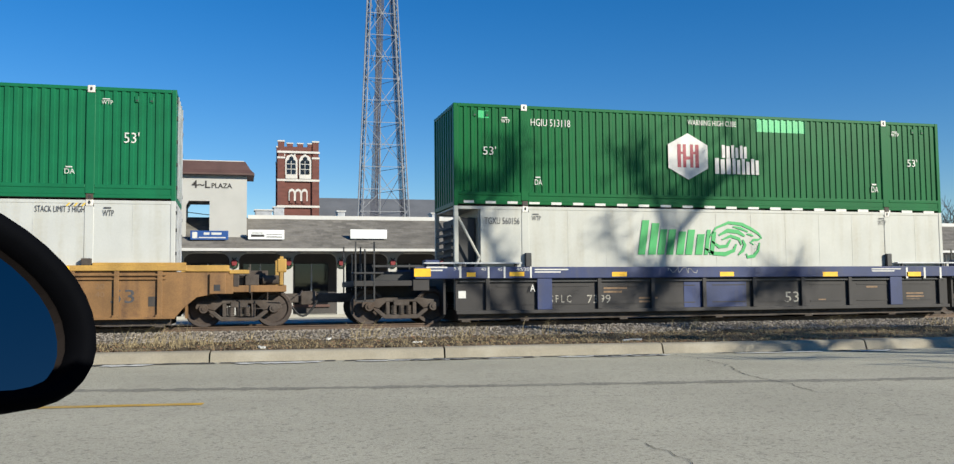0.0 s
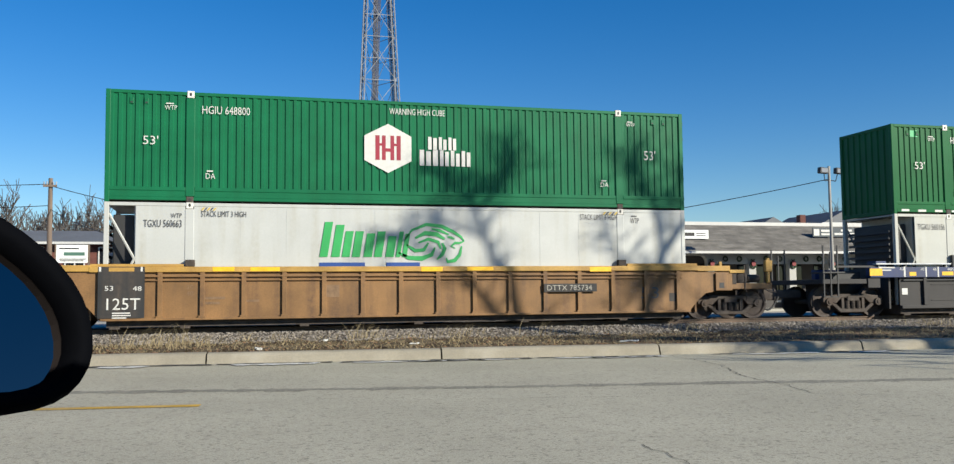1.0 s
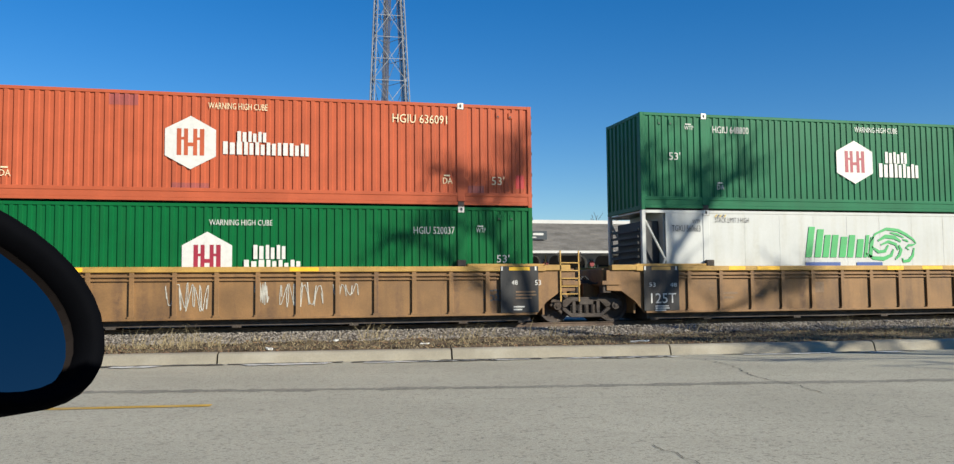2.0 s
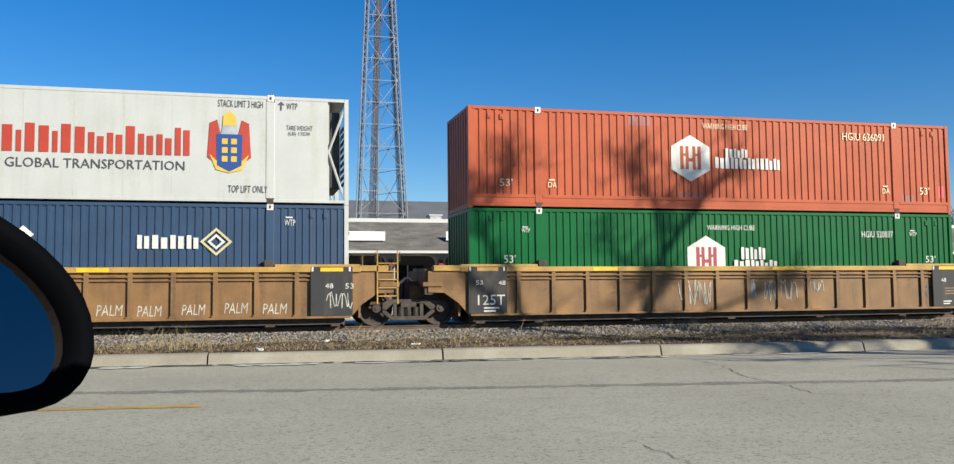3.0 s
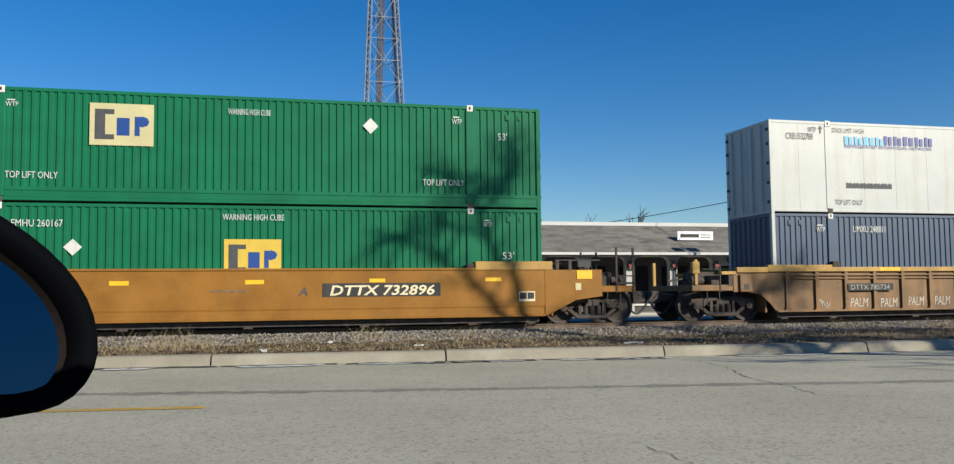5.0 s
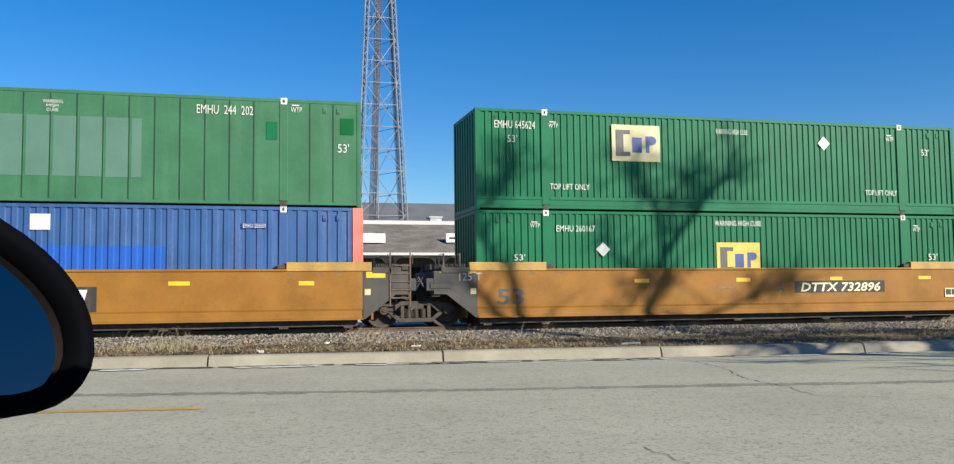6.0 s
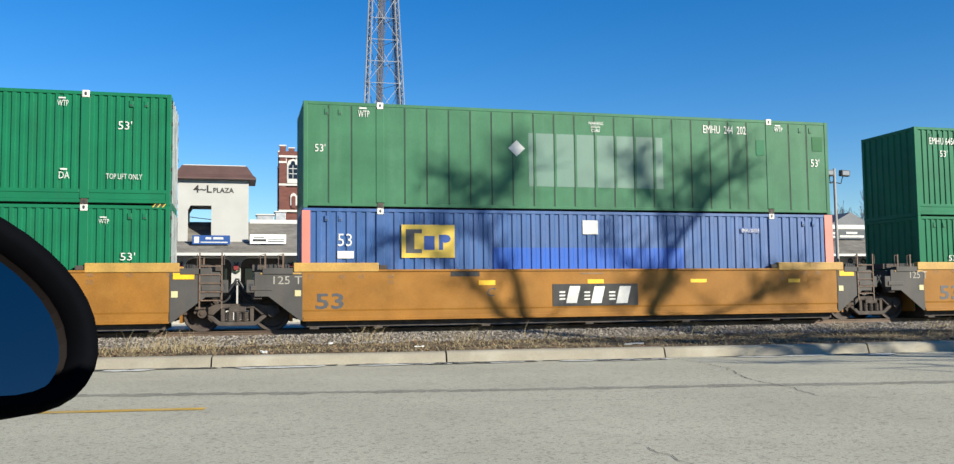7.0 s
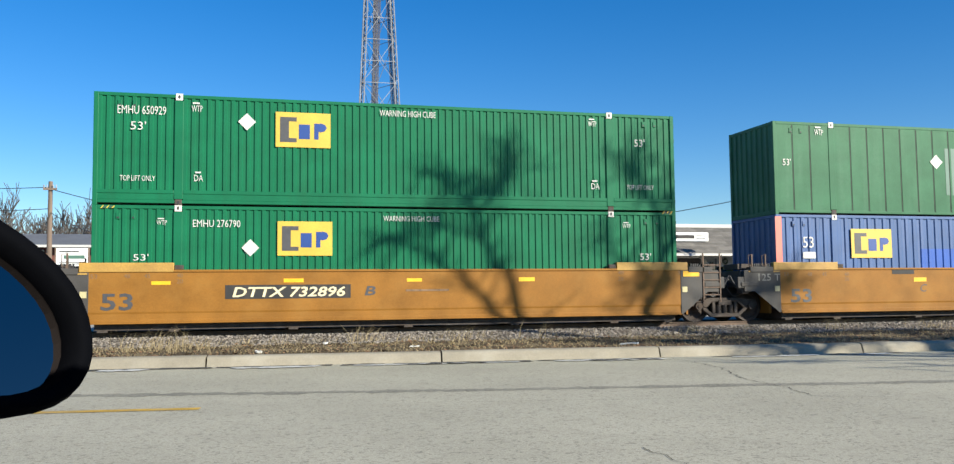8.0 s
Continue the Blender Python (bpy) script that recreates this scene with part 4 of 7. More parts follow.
def flood_pole():
    t = thing("floodlight_pole", "grey pole with two floodlights in the parking lot", "lamp post", (26.25, 36, LOT))
    bm = bmesh.new()
    rod(bm, (0, 0, -0.1), (-0.02, 0, 6.68), 0.08, 10, 0.06)
    part("pole", bm, M_CONCRETE_POLE, t, smooth=False)
    for s in (-1, 1):
        bm = bmesh.new()
        rod(bm, (0, 0, 6.05), (s * 0.28, -0.05, 6.0), 0.02, 6)
        rod(bm, (s * 0.28, -0.05, 6.0), (s * 0.36, -0.1, 6.35), 0.02, 6)
        part("arm", bm, M_BLACK, t)
        bm = bmesh.new()
        slab(bm, [(-0.22, -0.11), (0.22, -0.14), (0.24, 0.12), (-0.20, 0.16)], -0.12, 0.12)
        for v in bm.verts:
            v.co += Vector((s * 0.42, -0.12, 6.45))
        f = part("floodlight", bm, M_BLACK, t, bevel=0.02)
        boxes("lens", M_LAMP_GLASS, f, (s * 0.42 - 0.16, s * 0.42 + 0.18, -0.25, -0.243, 6.37, 6.55))


flood_pole()
cable((26.15, 36, 6.5), (10, 62, 5.2), 0.6, 0.018)


def utility_pole(x, y, h, arms, label):
    t = thing("utility_pole", label, "utility pole", (x, y, LOT), group="wooden utility poles")
    bm = bmesh.new()
    rod(bm, (0, 0, -0.1), (0, 0, h), 0.17, 10, 0.11)
    part("pole", bm, M_POLE_WOOD, t)
    for z, w in arms:
        boxes("cross_arm", M_POLE_WOOD, t, (-w, w, -0.2, -0.1, z, z + 0.12))
        for k in (-0.9, -0.45, 0.45, 0.9):
            bm = bmesh.new()
            rod(bm, (k * w, -0.15, z + 0.12), (k * w, -0.15, z + 0.3), 0.035, 6)
            part("insulator", bm, M_STEEL, t)
    return t


utility_pole(-9.85, 55, 7.7, ((7.2, 0.35),), "weathered wooden utility pole with a short arm")
p = utility_pole(-5.26, 75, 9.0, ((8.75, 1.1), (8.1, 1.0)), "wooden utility pole with cross arms and grey transformers")
for k in (-0.75, 0.0, 0.72):
    bm = bmesh.new()
    rod(bm, (k, -0.45, 6.3), (k, -0.45, 7.35), 0.27, 12)
    rod(bm, (k, -0.45, 7.35), (k, -0.45, 7.5), 0.22, 12, 0.08)
    part("transformer", bm, M_CONCRETE_POLE, p)
cable((-26, 60, 8.6), (-9.85, 55, 7.8), 0.3)
cable((-9.85, 55, 7.7), (2.0, 43.6, 4.9), 0.35)
cable((-26, 62, 7.7), (-9.85, 55, 6.6), 0.4)
cable((-9.85, 55, 6.4), (-4.2, 44, 4.1), 0.3)


def brick_house():
    t = thing("brick_house", "low red brick house with a shallow grey hipped roof", "house", (0, 0, 0))
    boxes("wall", M_CHURCH_BRICK, t, (-16.5, -6.3, 60, 68, LOT, 4.7))
    bm = bmesh.new()
    lo = [(-17.3, 59.3), (-5.5, 59.3), (-5.5, 68.7), (-17.3, 68.7)]
    hi = [(-14.0, 63), (-8.4, 63), (-8.4, 65), (-14.0, 65)]
    a = [bm.verts.new((*p, 4.72)) for p in lo]
    m = [bm.verts.new((*p, 4.86)) for p in lo]
    b = [bm.verts.new((*p, 5.75)) for p in hi]
    for p, q in ((a, m), (m, b)):
        for k in range(4):
            bm.faces.new((p[k], p[(k + 1) % 4], q[(k + 1) % 4], q[k]))
    bm.faces.new(a[::-1])
    bm.faces.new(b)
    part("roof", bm, M_SLATE, t)
    boxes("fascia", M_TRIM, t, (-17.3, -5.5, 59.22, 59.29, 4.7, 4.84))
    for x, z0, z1 in ((-9.3, 3.4, 4.5), (-7.4, 3.4, 4.5), (-11.6, 3.4, 4.5), (-9.3, 1.0, 2.3), (-7.4, 1.0, 2.3)):
        w = boxes("window", M_GLASS, t, (x - 0.5, x + 0.5, 59.95, 59.99, z0, z1))
        for q in ((x - 0.58, x - 0.5, z0 - 0.06, z1 + 0.06), (x + 0.5, x + 0.58, z0 - 0.06, z1 + 0.06), (x - 0.04, x + 0.04, z0, z1), (x - 0.5, x + 0.5, z0 - 0.08, z0), (x - 0.5, x + 0.5, z1, z1 + 0.08)):
            boxes("frame", M_TRIM, w, (q[0], q[1], 59.90, 59.985, q[2], q[3]))


brick_house()


def lot_sign():
    t = thing("lot_sign", "white sign with faint green print on two posts", "sign", (-7.25, 46, LOT))
    boxes("board", M_SIGN_WHITE, t, (-0.68, 0.68, -0.06, 0.06, 2.66, 3.5), bevel=0.01)
    for x in (-0.74, 0.68):
        boxes("post", M_POLE_WOOD, t, (x, x + 0.08, -0.05, 0.05, -0.05, 3.52))
    for a, b, l, u, m in ((-.35, .55, 3.0, 3.16, M_GREEN_GREY), (-.55, .6, 2.82, 2.86, M_CAR_GREY), (-.5, .5, 2.74, 2.78, M_CAR_GREY), (-.55, .3, 3.3, 3.36, M_CAR_GREY)):
        boxes("print_bar", m, t, (a, b, -0.068, -0.062, l, u))


lot_sign()


def far_house(x, y, w, h, label):
    t = thing("far_house", label, "house", (x, y, LOT), group="houses behind the shops")
    boxes("wall", M_TRIM, t, (-w / 2, w / 2, 0, 8, 0, h))
    bm = bmesh.new()
    slab(bm, [(-w / 2 - 0.4, h - 0.1), (w / 2 + 0.4, h - 0.1), (0.0, h + w * 0.28)], -0.3, 8.3)
    part("roof", bm, M_SLATE, t)
    boxes("bargeboard", M_TRIM, t, (-w / 2 - 0.3, w / 2 + 0.3, -0.36, -0.31, h - 0.12, h + 0.05))
    boxes("chimney", M_CHURCH_BRICK, t, (-w / 2 - 0.2, -w / 2 + 0.35, 3, 3.6, h - 0.5, h + 1.0))
    boxes("window", M_GLASS, t, (-0.5, 0.5, -0.03, -0.002, h - 2.2, h - 0.8))


far_house(52.3, 70, 4.2, 7.0, "white gabled house behind the shop roof")
far_house(49.0, 76, 6.5, 6.2, "white gabled house with a grey roof and a brick chimney")

for i, (x, y, h, d) in enumerate(((-20.5, 95, 12.5, 4), (-25, 90, 12, 4), (-17, 100, 10.5, 4), (-14.2, 92, 11.0, 4), (-11.6, 96, 10.4, 4), (-8.8, 98, 8.6, 3), (-22.5, 84, 10, 4), (-19, 88, 9, 4), (-28, 98, 12.5, 4), (-16, 86, 8, 4), (42.0, 95, 10.8, 4), (45.5, 98, 9.5, 3), (84, 110, 15.0, 4), (90.5, 112, 14.3, 4), (97, 110, 15.2, 4), (103, 108, 14.6, 4), (72, 112, 11, 3))):
    bare_tree(x, y, LOT - 0.1, h, 40 + i, d, 0.16, 0.028)


# ---- the car that the view is taken from ----
def own_car():
    """Dark car beside the camera; only its door mirror comes into view."""
    c = thing("car", "dark parked car with a black door mirror", "car", (0, 0, 0))
    bm = bmesh.new()
    slab(bm, [(-2.6, 0.28), (1.9, 0.28), (2.0, 0.55), (1.9, 0.9), (0.9, 1.0), (-0.75, 1.0), (-2.2, 0.85), (-2.7, 0.6)], -1.35, 0.42)
    part("body", bm, M_CAR_BODY, c, bevel=0.06)
    bm = bmesh.new()
    slab(bm, [(-0.62, 1.60), (-0.30, 1.66), (0.9, 1.67), (1.45, 1.60), (1.45, 1.57), (-0.62, 1.57)], -1.20, 0.28)
    part("roof", bm, M_CAR_BODY, c, bevel=0.03)
    for y0, y1 in ((0.36, 0.26), (-1.29, -1.19)):
        for a, b in (((-1.25, 1.0), (-0.58, 1.60)), ((0.72, 1.0), (0.78, 1.60)), ((1.85, 1.0), (1.40, 1.60))):
            bm = bmesh.new()
            rod(bm, (a[0], y0, a[1] - 0.03), (b[0], y1, b[1]), 0.045, 8, 0.035)
            part("pillar", bm, M_CAR_BODY, c)
    for pts in (((-1.22, 1.02), (-0.60, 1.58)), ((1.82, 1.02), (1.42, 1.58))):
        bm = bmesh.new()
        (xa, za), (xb, zb) = pts
        bm.faces.new([bm.verts.new(q) for q in ((xa, -1.22, za), (xa, 0.29, za), (xb, 0.20, zb), (xb, -1.13, zb))])
        r = bmesh.ops.extrude_face_region(bm, geom=bm.faces[:])
        for q in r["geom"]:
            if isinstance(q, bmesh.types.BMVert):
                q.co.z += 0.012
        part("windscreen", bm, M_GLASS, c)
    for x in (-1.85, 1.15):
        for y in (-1.22, 0.30):
            bm = bmesh.new()
            rod(bm, (x, y - 0.13, 0.345), (x, y + 0.13, 0.345), 0.32, 24)
            w = part("wheel", bm, M_RUBBER, c, bevel=0.03)
            bm = bmesh.new()
            rod(bm, (x, y - 0.135, 0.345), (x, y + 0.135, 0.345), 0.19, 16)
            part("rim", bm, M_STEEL, w)
    # mirror: a rounded shell, opened towards the seat, with the glass set back in it
    at = MIRROR_AT
    n = 40

    def ring(k, dy, inset):
        out = []
        for i in range(n):
            a = 2 * math.pi * i / n
            ca, sa = math.cos(a), math.sin(a)
            ex = 0.78
            u = MIRROR_W * math.copysign(abs(ca) ** ex, ca)
            v = MIRROR_H * math.copysign(abs(sa) ** (ex + 0.12), sa)
            v += -0.30 * u
            out.append(Vector((u * k * (1 - inset), dy, (v + 0.30 * u) * k * (1 - 1.75 * inset) - 0.30 * u * k)))
        return out
    turn = Euler((radians(MIRROR_TILT), 0, radians(MIRROR_TURN))).to_matrix()
    bm = bmesh.new()
    layers = [ring(1.0, 0.0, 0.0), ring(1.0, -0.012, 0.03), ring(1.0, -0.010, 0.11), ring(1.0, 0.010, 0.135)]
    back = [ring(1.0, 0.0, 0.0), ring(0.98, 0.04, 0.0), ring(0.9, 0.08, 0), ring(0.72, 0.115, 0), ring(0.4, 0.135, 0)]
    for seq in (layers, back):
        rows = [[bm.verts.new(turn @ p + at) for p in r] for r in seq]
        for p, q in zip(rows, rows[1:]):
            for i in range(n):
                bm.faces.new((p[i], p[(i + 1) % n], q[(i + 1) % n], q[i]))
        if seq is back:
            bm.faces.new(rows[-1])
    bmesh.ops.remove_doubles(bm, verts=bm.verts[:], dist=0.0005)
    m = part("door_mirror", bm, M_CAR_PAINT, c, "black plastic door mirror", smooth=True)
    bm = bmesh.new()
    bm.faces.new([bm.verts.new(turn @ p + at) for p in ring(1.0, 0.008, 0.128)])
    part("mirror_glass", bm, M_MIRROR, m, "dark blue mirror glass")
    bm = bmesh.new()
    rod(bm, at + turn @ Vector((-0.10, 0.05, -0.08)), (at.x + 0.0, 0.40, 0.97), 0.035, 10)
    part("mirror_arm", bm, M_CAR_PAINT, m)


MIRROR_AT = Vector((-0.2425, 0.742, 1.415))
MIRROR_W, MIRROR_H, MIRROR_TURN, MIRROR_TILT = 0.156, 0.088, 40.0, -12.0
own_car()


# ---- the train ----
CL, CW, CH, POST = 16.154, 2.591, 2.896, 1.981
FACE_Y = 24.70
WELL_DROP = 0.12     # how far the well bodies hang below their own zero, the rail's top


def corrugated(bm, x0, x1, y, depth, z0, z1, pitch):
    """A wall of upright trapezoid folds from x0 to x1; depth is how far the folds stand back from y (its sign gives the side)."""
    n = max(1, round((x1 - x0) / pitch))
    p = (x1 - x0) / n
    line = []
    for i in range(n):
        a = x0 + i * p
        line += [(a, y), (a + p * 0.40, y), (a + p * 0.52, y + depth), (a + p * 0.88, y + depth)]
    line.append((x1, y))
    low = [bm.verts.new((a, b, z0)) for a, b in line]
    top = [bm.verts.new((a, b, z1)) for a, b in line]
    for i in range(len(line) - 1):
        bm.faces.new((low[i], low[i + 1], top[i + 1], top[i]))
    a, b, c, d = [bm.verts.new((u, y + depth * 2.2, v)) for u, v in ((x0, z0), (x1, z0), (x1, z1), (x0, z1))]
    for f in ((a, d, c, b), (low[0], top[0], d, a), (low[-1], b, c, top[-1]), (*low[::-1], a, b), (*top, c, d)):
        bm.faces.new(f)


def container(name, label, paint, style="corrugated", pitch=0.21, bay="", doors="right", end_paint=None, rail_paint=None, post_paint=None, lift_paint=None, cast=None):
    c = thing(name, label, "shipping container", group="containers on the train")
    rail, post, cast = rail_paint or paint, post_paint or paint, cast or M_CAST
    bl = 0.76 if bay == "left" else 0.0
    br = 0.55 if bay == "right" else 0.0
    spans = ((0.1, POST - 0.02), (POST + 0.2, CL - POST - 0.2), (CL - POST + 0.02, CL - 0.1))
    if bl:
        spans = ((bl, POST - 0.02),) + spans[1:]
    if br:
        spans = spans[:2] + ((CL - POST + 0.02, CL - br),)
    for y, s in ((0.012, 1), (CW - 0.012, -1)):
        for a, b in spans:
            bm = bmesh.new()
            if style == "corrugated":
                corrugated(bm, a, b, y, s * 0.030, 0.40, CH - 0.09, pitch)
            elif style == "panelled":
                box(bm, a, b, y, y + s * 0.03, 0.14, CH - 0.09)
            else:
                box(bm, a, b, y, y + s * 0.03, 0.10, CH - 0.06)
                n = round((b - a) / 1.22) if s == 1 else 0
                for i in range(1, n):
                    x = a + (b - a) * i / n
                    boxes("seam", paint, c, (x - 0.012, x + 0.012, y - s * 0.004, y + 0.01, 0.12, CH - 0.08))
            part("side_panel", bm, paint, c)
        if style == "panelled" and s == 1:
            a, b = spans[1]
            for a, b in spans:
                n = round((b - a) / 0.63)
                for i in range(1, n):
                    x = a + (b - a) * i / n
                    boxes("panel_joint", paint, c, (x - 0.03, x + 0.03, -0.0065, 0.014, 0.14, CH - 0.1))
                    # a darker green strip along the -x side of each raised joint
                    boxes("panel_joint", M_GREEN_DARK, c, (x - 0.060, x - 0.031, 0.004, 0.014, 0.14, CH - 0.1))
        ya, yb = (0.0, 0.09) if s == 1 else (CW - 0.09, CW)
        boxes("top_rail", rail, c, (0.12, CL - 0.12, ya, yb, CH - 0.09, CH), bevel=0.01)
        boxes("bottom_rail", rail, c, (0.12, CL - 0.12, ya, yb, 0.055, 0.14), bevel=0.01)
        if style == "corrugated":
            for a, b in spans:
                boxes("bottom_band", paint, c, (a, b, *sorted((ya + 0.012 * s if s == 1 else yb - 0.012, ya + 0.05 if s == 1 else yb - 0.05)), 0.14, 0.30), bevel=0.008)
                boxes("bottom_ledge", paint, c, (a, b, *sorted((ya - 0.002 if s == 1 else yb + 0.002, ya + 0.05 if s == 1 else yb - 0.05)), 0.30, 0.40), bevel=0.014)
    for x in (0.0, CL - 0.12):
        for ya, yb in ((-0.003, 0.12), (CW - 0.12, CW + 0.003)):
            boxes("corner_post", post, c, (x, x + 0.12, ya, yb, 0.0, CH + 0.003), bevel=0.012)
    for x in (POST - 0.02, CL - POST - 0.20):
        for ya, yb, near in ((-0.004, 0.14, True), (CW - 0.14, CW + 0.004, False)):
            boxes("lift_post", lift_paint or post, c, (x, x + 0.22, ya, yb, 0.16, CH - 0.16), bevel=0.012)
            for z0, z1 in ((-0.012, 0.155), (CH - 0.155, CH + 0.03)):
                cb = boxes("corner_casting", cast if z0 > 0 else M_TRUCK, c, (x + 0.02, x + 0.20, ya - 0.008, yb + 0.008, z0, z1), bevel=0.015)
                if near:
                    bm = bmesh.new()
                    zc = (z0 + z1) / 2
                    slab(bm, [(x + 0.11 + 0.032 * math.cos(k * 0.785), zc + 0.05 * math.sin(k * 0.785)) for k in range(8)], ya - 0.012, ya - 0.0085)
                    part("casting_hole", bm, M_BLACK, cb)
    if style != "smooth":
        for x in (0.62, 0.98, CL - 0.98, CL - 0.62):
            v = boxes("vent", paint, c, (x - 0.05, x + 0.05, -0.006, 0.03, CH - 0.36, CH - 0.20), bevel=0.01)
            boxes("vent_slot", M_BLACK, v, (x - 0.025, x + 0.025, -0.010, -0.0065, CH - 0.34, CH - 0.30))
    boxes("roof", paint, c, (0.05, CL - 0.05, 0.05, CW - 0.05, CH - 0.06, CH - 0.012))
    boxes("floor", M_TRUCK, c, (0.1, CL - 0.1, 0.1, CW - 0.1, 0.05, 0.13))
    for side in ("left", "right"):
        x = 0.0 if side == "left" else CL
        sg = 1 if side == "left" else -1
        if bay == side:
            w = bl or br
            xi = x + sg * (w - 0.04)
            boxes("bay_wall", end_paint or paint, c, (min(xi, xi + sg * 0.05), max(xi, xi + sg * 0.05), 0.1, CW - 0.1, 0.1, CH - 0.05))
            boxes("cooling_unit", M_BLACK, c, (min(x + sg * 0.18, x + sg * (w - 0.06)), max(x + sg * 0.18, x + sg * (w - 0.06)), 0.35, CW - 0.35, 0.5, 2.6), bevel=0.03)
            for yy in (0.05, CW - 0.05):
                bm = bmesh.new()
                rod(bm, (x + sg * 0.12, yy, CH - 0.3), (x + sg * w, yy, 1.4), 0.035)
                part("brace", bm, post, c)
                bm = bmesh.new()
                rod(bm, (x + sg * w, yy, 1.5), (x + sg * 0.12, yy, 0.2), 0.035)
                part("brace", bm, post, c)
            # louvres coloured black to stand in for the shade on this end
            boxes("louvre", M_BLACK, c, *[(x - 0.01, x + 0.03, 0.3, CW - 0.3, 0.7 + 0.2 * k, 0.78 + 0.2 * k) for k in range(9)])
            continue
        if doors == side:
            for k in range(2):
                y0 = 0.13 + k * (CW / 2 - 0.12)
                xa, xb = sorted((x + sg * 0.02, x + sg * 0.07))
                d = boxes("door", end_paint or paint, c, (xa, xb, y0, y0 + CW / 2 - 0.14, 0.12, CH - 0.1))
                for q in (0.3, 0.85):
                    bm = bmesh.new()
                    rod(bm, (x - sg * 0.02, y0 + q, 0.1), (x - sg * 0.02, y0 + q, CH - 0.1), 0.02)
                    part("lock_rod", bm, M_STEEL, d)
                yh = 0.10 if k == 0 else CW - 0.10
                for z in (0.35, 0.95, 1.55, 2.15, 2.6):
                    xa, xb = sorted((x - sg * 0.03, x + sg * 0.02))
                    boxes("hinge", M_BLACK, d, (xa, xb, yh - 0.05, yh + 0.05, z - 0.045, z + 0.045))
        else:
            bm = bmesh.new()
            corrugated(bm, 0.1, CW - 0.1, x + sg * 0.012, sg * 0.036, 0.12, CH - 0.1, 0.30)
            for v in bm.verts:
                v.co = (v.co.y, v.co.x, v.co.z)
            part("end_panel", bm, end_paint or paint, c)
        xa, xb = sorted((x + sg * 0.002, x + sg * 0.1))
        boxes("end_header", rail, c, (xa, xb, 0.12, CW - 0.12, CH - 0.1, CH - 0.004), bevel=0.01)
        boxes("end_sill", rail, c, (xa, xb, 0.12, CW - 0.12, 0.0, 0.13), bevel=0.01)
    return c


def wheelset(parent, x):
    w = new("wheelset")
    w.parent = parent
    w.location = (x, 0, 0.475)
    for s in (-1, 1):
        bm = bmesh.new()
        yo = s * 0.80
        prof = [(0.0, 0.02), (0.09, 0.03), (0.13, 0.0), (0.16, -0.035), (0.36, -0.045), (0.40, 0.0), (0.475, 0.005), (0.480, -0.10), (0.505, -0.115), (0.50, -0.135), (0.0, -0.135)]
        rings = []
        n = 28
        for r, dy in prof:
            rings.append([bm.verts.new((r * math.cos(k * 2 * math.pi / n), yo + s * dy, r * math.sin(k * 2 * math.pi / n))) for k in range(n)] if r else [bm.verts.new((0, yo + s * dy, 0))])
        for a, b in zip(rings, rings[1:]):
            for k in range(n):
                q = [a[k % len(a)], a[(k + 1) % n % len(a)], b[(k + 1) % n % len(b)], b[k % len(b)]]
                q = list(dict.fromkeys(q))
                if len(q) > 2:
                    bm.faces.new(q)
        ob = part("wheel", bm, M_WHEEL, w)
    bm = bmesh.new()
    rod(bm, (0, -0.85, 0), (0, 0.85, 0), 0.075, 10)
    part("axle", bm, M_TRUCK, w)
    return w


WHEELSETS = []


